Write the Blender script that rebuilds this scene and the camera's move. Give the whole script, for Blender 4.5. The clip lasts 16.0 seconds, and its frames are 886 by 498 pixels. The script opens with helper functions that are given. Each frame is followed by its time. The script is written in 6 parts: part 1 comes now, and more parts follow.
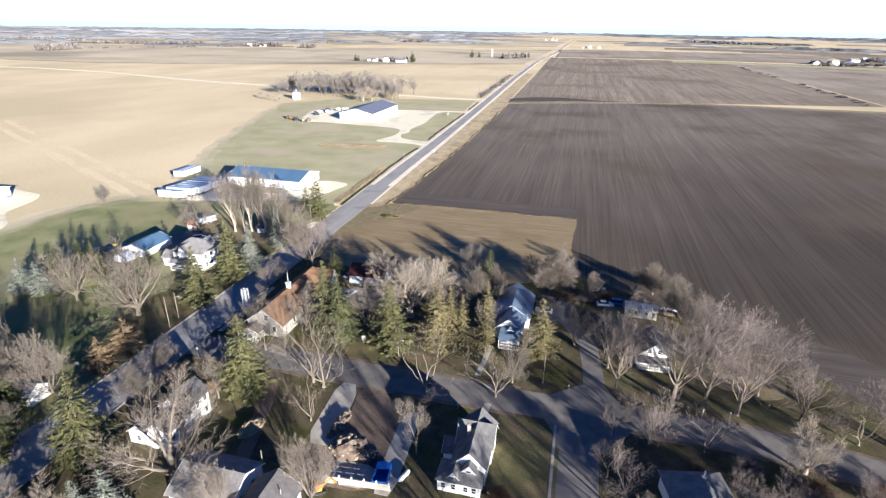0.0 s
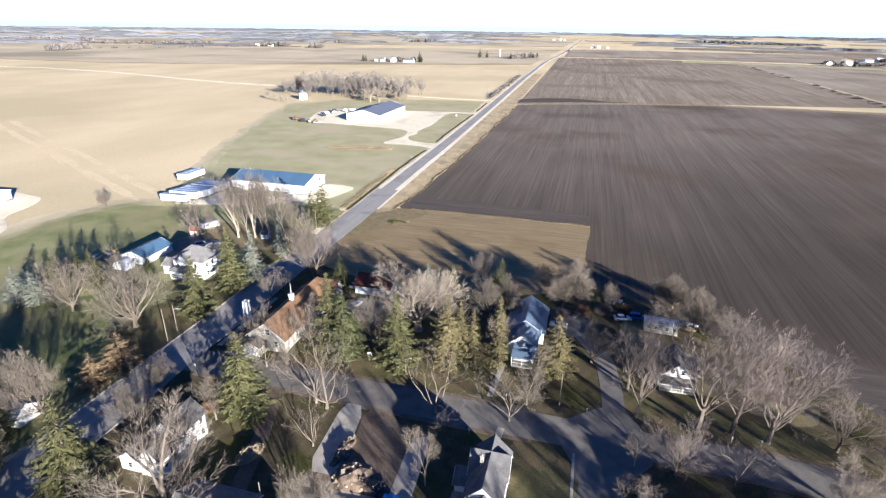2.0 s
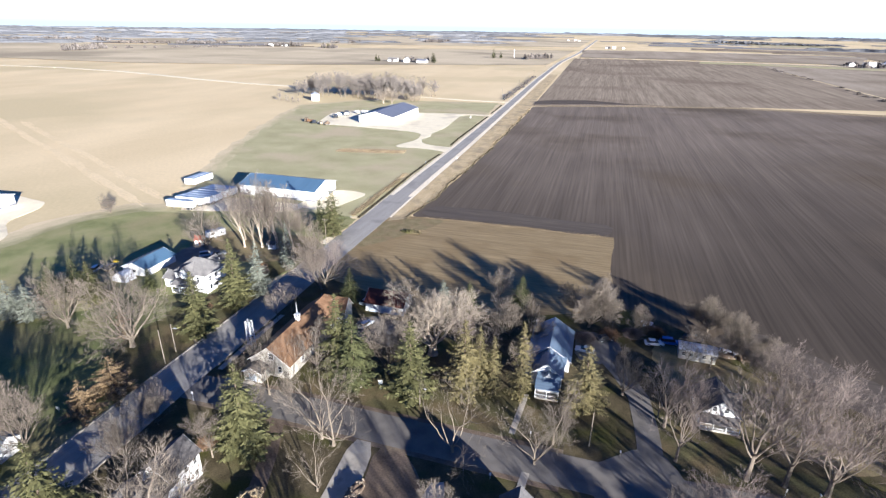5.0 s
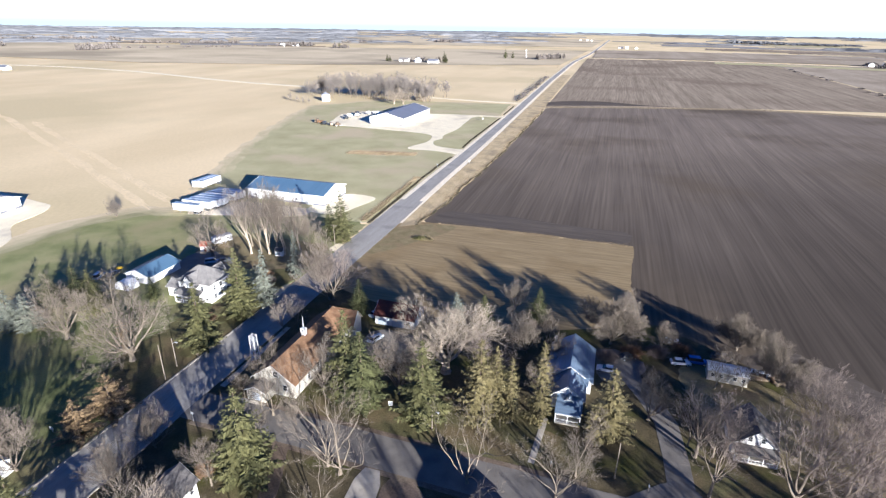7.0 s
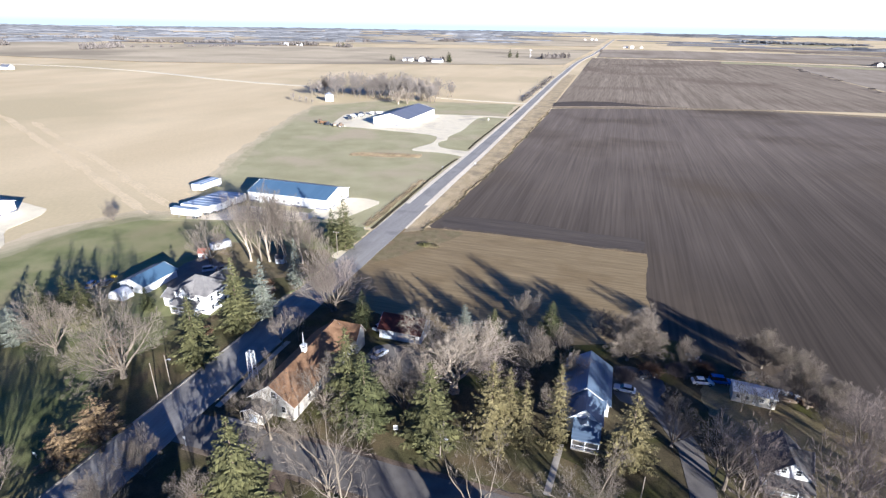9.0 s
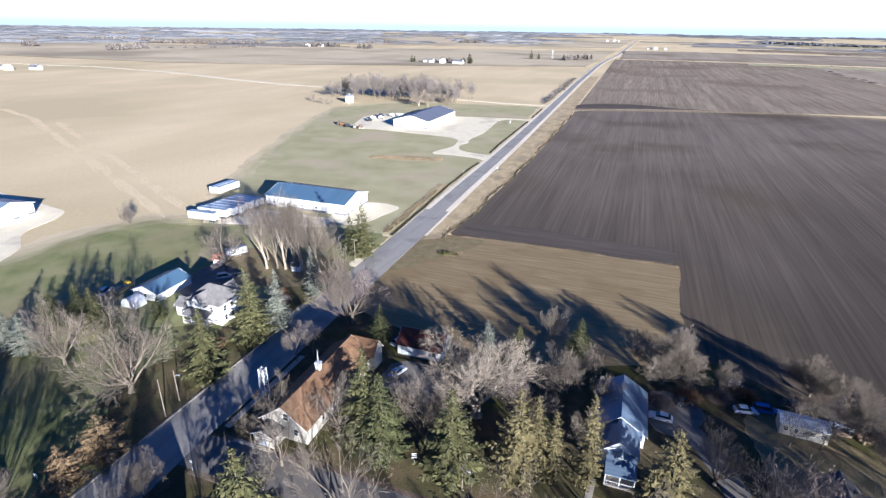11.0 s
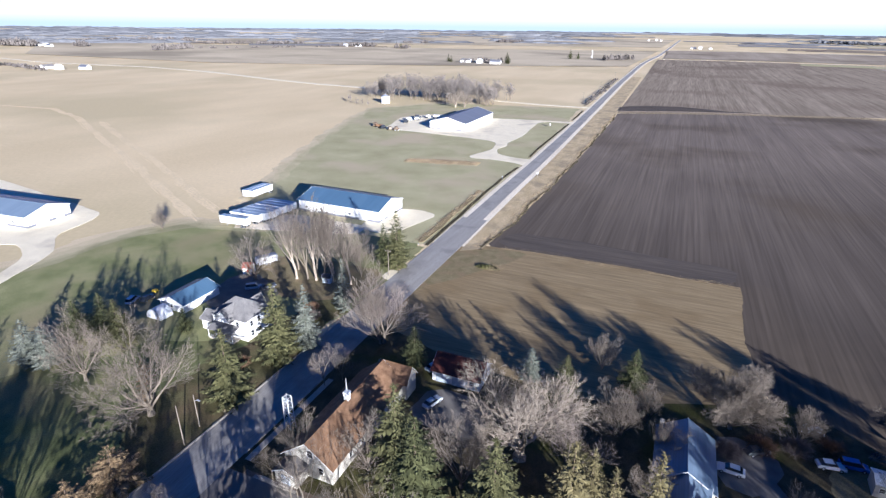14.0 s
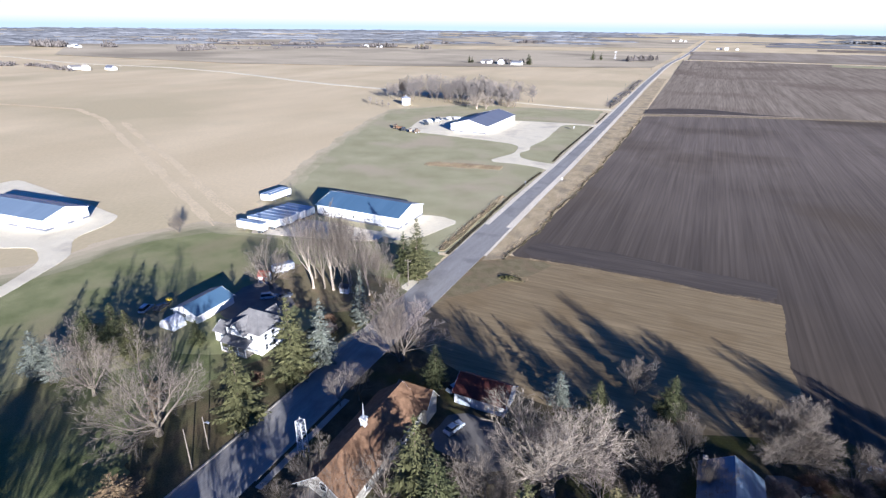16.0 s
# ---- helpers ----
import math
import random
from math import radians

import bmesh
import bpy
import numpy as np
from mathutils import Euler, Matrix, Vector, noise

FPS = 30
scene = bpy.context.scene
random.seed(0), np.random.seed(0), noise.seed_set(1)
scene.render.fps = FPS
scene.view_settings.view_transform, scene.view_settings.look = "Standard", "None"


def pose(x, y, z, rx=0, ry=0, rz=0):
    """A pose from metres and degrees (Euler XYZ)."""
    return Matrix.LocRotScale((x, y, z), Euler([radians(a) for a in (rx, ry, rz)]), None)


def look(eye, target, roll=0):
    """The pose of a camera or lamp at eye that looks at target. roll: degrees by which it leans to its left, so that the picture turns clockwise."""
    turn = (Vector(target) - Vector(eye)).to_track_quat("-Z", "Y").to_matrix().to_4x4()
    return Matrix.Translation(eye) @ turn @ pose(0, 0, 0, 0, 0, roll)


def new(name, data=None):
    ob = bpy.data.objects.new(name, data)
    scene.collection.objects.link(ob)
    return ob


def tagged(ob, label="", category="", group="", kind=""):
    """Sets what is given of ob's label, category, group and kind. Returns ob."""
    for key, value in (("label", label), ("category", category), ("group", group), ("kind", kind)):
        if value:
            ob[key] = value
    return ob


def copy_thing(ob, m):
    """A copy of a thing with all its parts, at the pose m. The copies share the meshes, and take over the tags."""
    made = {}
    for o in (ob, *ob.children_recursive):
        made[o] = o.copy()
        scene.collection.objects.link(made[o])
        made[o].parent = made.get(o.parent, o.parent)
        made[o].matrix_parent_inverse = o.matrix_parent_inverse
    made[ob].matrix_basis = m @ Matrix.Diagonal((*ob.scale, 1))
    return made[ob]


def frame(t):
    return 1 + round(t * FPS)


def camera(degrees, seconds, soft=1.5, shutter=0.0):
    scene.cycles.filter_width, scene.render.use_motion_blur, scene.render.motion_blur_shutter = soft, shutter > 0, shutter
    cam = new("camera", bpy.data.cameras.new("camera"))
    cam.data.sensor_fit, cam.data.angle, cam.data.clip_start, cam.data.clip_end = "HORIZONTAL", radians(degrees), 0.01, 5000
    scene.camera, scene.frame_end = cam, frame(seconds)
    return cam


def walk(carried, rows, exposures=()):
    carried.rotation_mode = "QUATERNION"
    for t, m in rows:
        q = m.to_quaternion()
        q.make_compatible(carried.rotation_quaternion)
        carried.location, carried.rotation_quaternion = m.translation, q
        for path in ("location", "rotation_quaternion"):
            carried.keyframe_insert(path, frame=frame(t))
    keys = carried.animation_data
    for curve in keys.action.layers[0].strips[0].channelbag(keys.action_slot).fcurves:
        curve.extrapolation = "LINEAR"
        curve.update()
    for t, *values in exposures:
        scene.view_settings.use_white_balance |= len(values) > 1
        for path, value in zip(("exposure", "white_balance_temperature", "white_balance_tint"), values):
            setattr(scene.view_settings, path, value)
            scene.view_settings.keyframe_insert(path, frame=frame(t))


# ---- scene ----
cam = camera(79.8, 16.0, 1.35)
METRES, EYE, TILT, LEAN, TURN = 59.23, 72.8, 0.3, -1.7, 14.6
ROWS = [
    (0.0, 0.0, 0.0, 0.0, -0.39, -22.98, 0.91),
    (0.5, -0.0029, 0.0295, 0.0011, -0.46, -23.0, 0.92),
    (1.0, -0.007, 0.0595, 0.0018, -0.4, -23.03, 0.9),
    (1.5, -0.0109, 0.0902, 0.0017, -0.04, -22.99, 0.91),
    (2.0, -0.0147, 0.1211, 0.0014, 0.36, -22.98, 0.93),
    (2.5, -0.0195, 0.1517, 0.0019, 0.61, -22.98, 0.93),
    (3.0, -0.024, 0.1827, 0.0028, 0.82, -22.99, 0.94),
    (3.5, -0.0285, 0.2134, 0.0029, 1.04, -22.94, 0.91),
    (4.0, -0.0333, 0.2441, 0.0023, 1.28, -22.94, 0.91),
    (6.5, -0.0589, 0.3966, 0.0025, 2.41, -22.94, 0.89),
    (7.0, -0.0651, 0.4273, 0.0023, 2.78, -22.94, 0.91),
    (7.5, -0.0714, 0.458, 0.0022, 2.99, -22.93, 0.91),
    (8.0, -0.0777, 0.4883, 0.0018, 3.02, -22.94, 0.9),
    (8.5, -0.0839, 0.5187, 0.0011, 3.0, -22.97, 0.91),
    (9.0, -0.0902, 0.5496, 0.0012, 3.15, -23.0, 0.91),
    (11.5, -0.1268, 0.703, -0.0027, 5.91, -22.84, 0.95),
    (12.0, -0.135, 0.733, -0.0031, 6.63, -22.85, 0.98),
    (12.5, -0.1435, 0.7637, -0.0035, 7.27, -22.84, 1.03),
    (13.0, -0.1525, 0.794, -0.0038, 7.67, -22.85, 1.06),
    (13.5, -0.1614, 0.8245, -0.0041, 8.25, -22.85, 1.09),
    (14.0, -0.1712, 0.855, -0.004, 8.88, -22.81, 1.12),
    (14.5, -0.1811, 0.8849, -0.0031, 9.4, -22.81, 1.14),
    (15.0, -0.1913, 0.915, -0.0025, 9.93, -22.76, 1.17),
    (15.5, -0.202, 0.9448, -0.0029, 10.49, -22.74, 1.16),
    (16.0, -0.2125, 0.9746, -0.0029, 10.94, -22.7, 1.2),
]
walk(cam, [(t, pose(0, 0, EYE, TILT, LEAN, TURN) @ pose(METRES * x, METRES * y, METRES * z, 90 + pitch, roll, yaw)) for t, x, y, z, yaw, pitch, roll in ROWS], [(0.0, 1.90, 5850.0, 12.0), (8.0, 1.84, 5650.0, 12.5), (16.0, 1.60, 5350.0, 15.5)])

# ---- world, sun, exposure ----
SUN_TO = Vector((0.735, -0.68, 0.0)).normalized()      # level direction towards the sun
SUN_UP = radians(12.2)
sun = new("sun", bpy.data.lights.new("sun", "SUN"))
sun.data.energy, sun.data.angle, sun.data.color = 4.85, radians(0.5), (1.0, 0.92, 0.795)
sun.matrix_world = look((0, 0, 300), Vector((0, 0, 300)) - (SUN_TO * math.cos(SUN_UP) + Vector((0, 0, math.sin(SUN_UP)))))
sky_world = bpy.data.worlds.new("sky")
scene.world = sky_world
sky_world.use_nodes = True
wn, wl = sky_world.node_tree.nodes, sky_world.node_tree.links
sky = wn.new("ShaderNodeTexSky")
sky.sky_type, sky.sun_disc = "NISHITA", False
sky.sun_elevation, sky.sun_rotation = SUN_UP, math.atan2(SUN_TO.x, SUN_TO.y)
sky.air_density, sky.dust_density, sky.ozone_density = 0.75, 0.0, 9.0
# pale haze low over the horizon, all round, thinning out upwards
coord, split = wn.new("ShaderNodeTexCoord"), wn.new("ShaderNodeSeparateXYZ")
thin, haze = wn.new("ShaderNodeValToRGB"), wn.new("ShaderNodeMix")
wl.new(coord.outputs["Generated"], split.inputs[0])
wl.new(split.outputs["Z"], thin.inputs[0])
thin.color_ramp.elements[0].position, thin.color_ramp.elements[0].color = 0.0, (1, 1, 1, 1)
thin.color_ramp.elements[1].position, thin.color_ramp.elements[1].color = 0.13, (0, 0, 0, 1)
thin.color_ramp.elements.new(0.06).color = (0.92, 0.92, 0.92, 1)
haze.data_type = "RGBA"
tint = wn.new("ShaderNodeValToRGB")
wl.new(split.outputs["Z"], tint.inputs[0])
tint.color_ramp.elements[0].position, tint.color_ramp.elements[0].color = 0.0, (6.2, 7.25, 8.0, 1)
tint.color_ramp.elements[1].position, tint.color_ramp.elements[1].color = 0.014, (9.6, 8.35, 7.7, 1)
wl.new(tint.outputs[0], haze.inputs[7])
wl.new(thin.outputs[0], haze.inputs[0])
wl.new(sky.outputs[0], haze.inputs[6])
wl.new(haze.outputs[2], wn["Background"].inputs[0])
wn["Background"].inputs[1].default_value = 0.042


# ---- materials ----
def material(name, dark, light, size=2.0, fine=0.12, rough=0.85, bump=0.0, metal=0.0, stretch=(1, 1, 1), local=False,
             island=0.0, each=0.0, grain=0.35, blotch=None, blotch_size=40.0, blotch_share=0.5, specular=0.3, grain_stretch=None, drift=None):
    """A surface whose colour runs from dark to light over patches of `size` metres, with a grain of `fine` metres;
    island: how far loose pieces differ; each: how far objects differ; blotch: a third colour in wide stains."""
    m = bpy.data.materials.new(name)
    m.use_nodes = True
    n, l = m.node_tree.nodes, m.node_tree.links
    b = n["Principled BSDF"]
    b.inputs["Roughness"].default_value, b.inputs["Metallic"].default_value = rough, metal
    b.inputs["Specular IOR Level"].default_value = specular
    if local:
        place = n.new("ShaderNodeTexCoord").outputs["Object"]
    else:
        place = n.new("ShaderNodeNewGeometry").outputs["Position"]
    mapping = n.new("ShaderNodeMapping")
    mapping.inputs["Scale"].default_value = stretch
    l.new(place, mapping.inputs[0])
    wide, small = n.new("ShaderNodeTexNoise"), n.new("ShaderNodeTexNoise")
    wide.inputs["Scale"].default_value, wide.inputs["Detail"].default_value = 1 / size, 5
    small.inputs["Scale"].default_value, small.inputs["Detail"].default_value = 1 / fine, 3
    for t in (wide, small):
        l.new(mapping.outputs[0], t.inputs["Vector"])
    if grain_stretch:
        second = n.new("ShaderNodeMapping")
        second.inputs["Scale"].default_value = grain_stretch
        l.new(place, second.inputs[0])
        l.new(second.outputs[0], small.inputs["Vector"])
    ramp = n.new("ShaderNodeMapRange")
    ramp.inputs[1].default_value, ramp.inputs[2].default_value = 0.3, 0.7
    l.new(wide.outputs[0], ramp.inputs[0])
    mix = n.new("ShaderNodeMix")
    mix.data_type = "RGBA"
    mix.inputs[6].default_value, mix.inputs[7].default_value = (*dark, 1), (*light, 1)
    l.new(ramp.outputs[0], mix.inputs[0])
    colour = mix.outputs[2]
    # brightens the colour northward, for drier soil and for haze over the far part
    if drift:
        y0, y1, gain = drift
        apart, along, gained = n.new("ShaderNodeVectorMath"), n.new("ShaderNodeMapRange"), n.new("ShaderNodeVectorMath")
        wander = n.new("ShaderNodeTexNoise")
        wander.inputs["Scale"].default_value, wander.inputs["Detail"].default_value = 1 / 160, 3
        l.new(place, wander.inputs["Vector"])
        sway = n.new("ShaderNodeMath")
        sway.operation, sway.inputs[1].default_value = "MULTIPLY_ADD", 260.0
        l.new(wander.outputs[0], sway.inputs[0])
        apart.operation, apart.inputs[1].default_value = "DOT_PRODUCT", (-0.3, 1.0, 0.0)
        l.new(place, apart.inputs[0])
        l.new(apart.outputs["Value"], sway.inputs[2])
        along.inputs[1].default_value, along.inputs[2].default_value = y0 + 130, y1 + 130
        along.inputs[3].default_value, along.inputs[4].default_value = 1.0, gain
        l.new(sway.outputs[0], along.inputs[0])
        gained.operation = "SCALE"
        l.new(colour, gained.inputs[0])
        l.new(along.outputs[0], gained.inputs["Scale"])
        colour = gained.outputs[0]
    if blotch:
        stain = n.new("ShaderNodeTexNoise")
        stain.inputs["Scale"].default_value, stain.inputs["Detail"].default_value = 1 / blotch_size, 6
        l.new(place, stain.inputs["Vector"])
        r2 = n.new("ShaderNodeMapRange")
        r2.inputs[1].default_value, r2.inputs[2].default_value = 0.62 - 0.25 * blotch_share, 0.72 - 0.15 * blotch_share
        l.new(stain.outputs[0], r2.inputs[0])
        mb = n.new("ShaderNodeMix")
        mb.data_type = "RGBA"
        mb.inputs[7].default_value = (*blotch, 1)
        l.new(r2.outputs[0], mb.inputs[0])
        l.new(colour, mb.inputs[6])
        colour = mb.outputs[2]
    value = n.new("ShaderNodeMapRange")
    value.inputs[1].default_value, value.inputs[2].default_value = 0.25, 0.75
    value.inputs[3].default_value, value.inputs[4].default_value = 1 - grain, 1 + grain
    l.new(small.outputs[0], value.inputs[0])
    factor = value.outputs[0]
    for share, node, out in ((island, "ShaderNodeNewGeometry", "Random Per Island"), (each, "ShaderNodeObjectInfo", "Random")):
        if share:
            r = n.new("ShaderNodeMapRange")
            r.inputs[3].default_value, r.inputs[4].default_value = 1 - share, 1 + share
            l.new(n.new(node).outputs[out], r.inputs[0])
            times = n.new("ShaderNodeMath")
            times.operation = "MULTIPLY"
            l.new(factor, times.inputs[0])
            l.new(r.outputs[0], times.inputs[1])
            factor = times.outputs[0]
    shade = n.new("ShaderNodeVectorMath")
    shade.operation = "SCALE"
    l.new(colour, shade.inputs[0])
    l.new(factor, shade.inputs["Scale"])
    l.new(shade.outputs[0], b.inputs["Base Color"])
    if bump:
        bn = n.new("ShaderNodeBump")
        bn.inputs["Distance"].default_value, bn.inputs["Strength"].default_value = bump, 0.8
        l.new(small.outputs[0], bn.inputs["Height"])
        l.new(bn.outputs[0], b.inputs["Normal"])
    return m


STUBBLE = material("stubble", (0.66, 0.525, 0.315), (0.80, 0.645, 0.405), 70, 0.9, stretch=(1, 0.35, 1), blotch=(0.60, 0.49, 0.292), blotch_size=220, blotch_share=0.6, grain=0.07, specular=0.05)
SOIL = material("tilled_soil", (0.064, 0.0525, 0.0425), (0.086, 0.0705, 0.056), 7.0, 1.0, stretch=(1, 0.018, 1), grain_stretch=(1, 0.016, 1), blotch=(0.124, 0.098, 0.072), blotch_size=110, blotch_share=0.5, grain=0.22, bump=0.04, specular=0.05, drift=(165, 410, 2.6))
SOIL_PALE = material("pale_tilled_soil", (0.32, 0.27, 0.205), (0.42, 0.355, 0.28), 30, 1.6, stretch=(1, 0.1, 1), blotch=(0.25, 0.205, 0.155), blotch_size=200, grain=0.15, specular=0.0)
STUBBLE_DULL = material("dull_stubble", (0.51, 0.43, 0.30), (0.65, 0.548, 0.388), 130, 3, stretch=(0.5, 1, 1), blotch=(0.36, 0.305, 0.222), blotch_size=300, blotch_share=0.6, grain=0.08, specular=0.0)
SOIL_FAR = material("dry_tilled_soil", (0.235, 0.193, 0.146), (0.36, 0.298, 0.226), 8, 1.6, stretch=(1, 0.03, 1), blotch=(0.225, 0.18, 0.138), blotch_size=170, grain=0.25, specular=0.0)
LAWN_OLIVE = material("olive_lawn", (0.076, 0.071, 0.034), (0.142, 0.128, 0.064), 5, 0.25, blotch=(0.15, 0.115, 0.065), blotch_size=9, blotch_share=0.6, grain=0.35, specular=0.05)
CORNER_GRASS = material("thin_olive_grass", (0.185, 0.153, 0.080), (0.265, 0.217, 0.125), 3, 0.3, grain=0.3, blotch=(0.24, 0.18, 0.105), blotch_size=6, specular=0.05)
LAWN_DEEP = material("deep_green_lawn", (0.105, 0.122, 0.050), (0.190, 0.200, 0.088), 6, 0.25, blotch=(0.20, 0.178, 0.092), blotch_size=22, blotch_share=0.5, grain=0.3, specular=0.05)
LAWN = material("lawn", (0.192, 0.204, 0.088), (0.322, 0.314, 0.154), 9, 0.25, blotch=(0.30, 0.255, 0.145), blotch_size=36, blotch_share=0.6, grain=0.25, specular=0.05)
YARD = material("farmyard_grass", (0.375, 0.343, 0.192), (0.485, 0.445, 0.262), 16, 0.5, blotch=(0.50, 0.42, 0.275), blotch_size=45, blotch_share=0.45, grain=0.2, specular=0.05)
MEADOW = material("mown_hay", (0.215, 0.157, 0.080), (0.310, 0.232, 0.124), 1.3, 0.4, stretch=(0.05, 1, 1), blotch=(0.23, 0.165, 0.082), blotch_size=14, blotch_share=0.5, grain=0.25)
HEADLAND = material("field_headland_soil", (0.068, 0.055, 0.044), (0.114, 0.092, 0.071), 3.0, 0.6, stretch=(0.05, 1, 1), blotch=(0.085, 0.069, 0.056), blotch_size=25, grain=0.25)
DIRT = material("bare_dirt", (0.105, 0.076, 0.054), (0.19, 0.142, 0.103), 5, 0.3, blotch=(0.22, 0.175, 0.12), blotch_size=14, blotch_share=0.3, grain=0.3, bump=0.05)
LEAFY = material("leaf_litter", (0.064, 0.053, 0.031), (0.126, 0.103, 0.061), 3, 0.2, blotch=(0.075, 0.075, 0.026), blotch_size=11, blotch_share=0.5, grain=0.4, specular=0.05)
VERGE = material("pale_dry_verge", (0.445, 0.338, 0.185), (0.59, 0.462, 0.272), 3, 0.3, stretch=(1, 0.3, 1), grain=0.3, bump=0.06, blotch=(0.34, 0.27, 0.165), blotch_size=12)
DITCH_SOIL = material("dark_band_soil", (0.085, 0.070, 0.058), (0.135, 0.112, 0.092), 5, 0.6, stretch=(0.2, 1, 1), grain=0.3, specular=0.05)
# dark for the ditch's shadow as well as for weeds
DITCH = material("ditch_weeds_and_shade", (0.045, 0.040, 0.026), (0.095, 0.080, 0.050), 2, 0.3, grain=0.35, island=0.4, specular=0.05)
DRYGRASS = material("dry_verge_grass", (0.235, 0.180, 0.110), (0.37, 0.295, 0.19), 3, 0.3, stretch=(1, 0.3, 1), grain=0.3, bump=0.06, specular=0.05)
TRACK = material("pale_wheel_track", (0.72, 0.575, 0.350), (0.785, 0.632, 0.394), 8, 1.0, grain=0.15, blotch=(0.70, 0.56, 0.34), blotch_size=20, blotch_share=0.5)
GRAVEL = material("pale_gravel", (0.80, 0.705, 0.50), (0.88, 0.785, 0.575), 6, 0.15, grain=0.16, blotch=(0.66, 0.575, 0.42), blotch_size=18, blotch_share=0.3, bump=0.02)
SHOULDER = material("gravel_shoulder", (0.74, 0.645, 0.485), (0.88, 0.775, 0.60), 4, 0.15, grain=0.25, stretch=(1, 0.1, 1))
ASPHALT = material("asphalt", (0.29, 0.272, 0.246), (0.375, 0.354, 0.322), 2.2, 0.12, stretch=(1, 0.06, 1), blotch=(0.255, 0.24, 0.22), blotch_size=9, blotch_share=0.35, grain=0.18)
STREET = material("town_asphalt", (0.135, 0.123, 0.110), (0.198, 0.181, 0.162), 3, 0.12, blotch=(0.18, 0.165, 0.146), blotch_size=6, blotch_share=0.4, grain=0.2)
CONCRETE = material("concrete", (0.35, 0.315, 0.262), (0.46, 0.415, 0.35), 2.5, 0.1, grain=0.14, blotch=(0.27, 0.25, 0.22), blotch_size=3, blotch_share=0.35)
SIDING = material("white_siding", (0.70, 0.70, 0.68), (0.82, 0.81, 0.79), 1.5, 0.15, 0.55, stretch=(0.3, 0.3, 3), grain=0.05, local=True)
CREAM = material("cream_siding", (0.42, 0.395, 0.34), (0.53, 0.50, 0.43), 1.5, 0.15, 0.6, stretch=(0.3, 0.3, 3), grain=0.06, local=True)
STEEL_WALL = material("white_steel_wall", (0.72, 0.72, 0.71), (0.84, 0.84, 0.83), 4, 0.23, 0.45, stretch=(1, 1, 0.02), grain=0.05, local=True)
BLUE_ROOF = material("blue_steel_roof", (0.068, 0.130, 0.205), (0.092, 0.162, 0.245), 5, 0.23, 0.35, stretch=(1, 0.03, 0.03), grain=0.10, local=True, specular=0.5)
DULL_ROOF = material("dull_blue_steel_roof", (0.155, 0.205, 0.265), (0.20, 0.255, 0.32), 5, 0.23, 0.35, stretch=(1, 0.03, 0.03), grain=0.10, local=True, specular=0.5)
GREY_ROOF = material("grey_steel_roof", (0.125, 0.132, 0.155), (0.165, 0.173, 0.20), 5, 0.23, 0.4, stretch=(1, 0.03, 0.03), grain=0.10, local=True, specular=0.5)
PALE_ROOF = material("pale_steel_roof", (0.085, 0.130, 0.190), (0.150, 0.200, 0.265), 2.5, 0.23, 0.35, stretch=(0.03, 1, 0.03), grain=0.15, local=True, specular=0.5)
TRAILER_ROOF = material("pale_trailer_roof", (0.21, 0.28, 0.355), (0.37, 0.43, 0.495), 2.5, 0.23, 0.35, stretch=(0.03, 1, 0.03), grain=0.12, each=0.15, local=True, specular=0.5)
SHINGLE_GREY = material("grey_shingles", (0.135, 0.130, 0.128), (0.225, 0.215, 0.205), 1.6, 0.2, 0.9, grain=0.25, local=True)
SHINGLE_MID = material("mid_grey_shingles", (0.085, 0.082, 0.084), (0.165, 0.158, 0.155), 2.2, 0.25, 0.9, grain=0.3, local=True, blotch=(0.20, 0.19, 0.18), blotch_size=5, blotch_share=0.3)
SHINGLE_DARK = material("dark_shingles", (0.075, 0.070, 0.070), (0.135, 0.126, 0.122), 1.6, 0.2, 0.9, grain=0.25, local=True)
SHINGLE_BROWN = material("brown_shingles", (0.155, 0.086, 0.046), (0.24, 0.142, 0.080), 1.2, 0.2, 0.9, grain=0.25, local=True)
SHINGLE_RED = material("rusty_red_roof", (0.080, 0.026, 0.020), (0.125, 0.038, 0.027), 1.4, 0.2, 0.8, grain=0.25, local=True)
TRIM = material("white_trim", (0.72, 0.72, 0.70), (0.80, 0.80, 0.78), 1, 0.1, 0.5, grain=0.04, local=True)
GLASS = material("dark_window_glass", (0.018, 0.022, 0.028), (0.032, 0.038, 0.046), 1, 0.3, 0.08, grain=0.1, local=True, specular=0.6)
DOOR = material("grey_door", (0.30, 0.31, 0.33), (0.40, 0.41, 0.42), 1, 0.2, 0.5, grain=0.06, local=True)
BARK = material("grey_brown_bark", (0.115, 0.094, 0.073), (0.205, 0.170, 0.134), 1.1, 0.15, 0.95, stretch=(1, 1, 0.25), grain=0.3, each=0.15, local=True)
BARK_PALE = material("pale_bark", (0.155, 0.127, 0.094), (0.25, 0.210, 0.160), 1.1, 0.15, 0.9, stretch=(1, 1, 0.3), grain=0.25, each=0.12, local=True)
BARK_LIGHT = material("light_bark", (0.26, 0.215, 0.165), (0.40, 0.335, 0.265), 1.1, 0.15, 0.9, stretch=(1, 1, 0.3), grain=0.25, each=0.12, local=True)
BARK_DARK = material("dark_bark", (0.085, 0.062, 0.045), (0.15, 0.115, 0.085), 1.1, 0.15, 0.95, stretch=(1, 1, 0.25), grain=0.3, local=True)
TWIG = material("grey_tan_twigs", (0.122, 0.101, 0.080), (0.195, 0.164, 0.132), 3, 0.3, 0.95, grain=0.2, island=0.3, each=0.18, local=True)
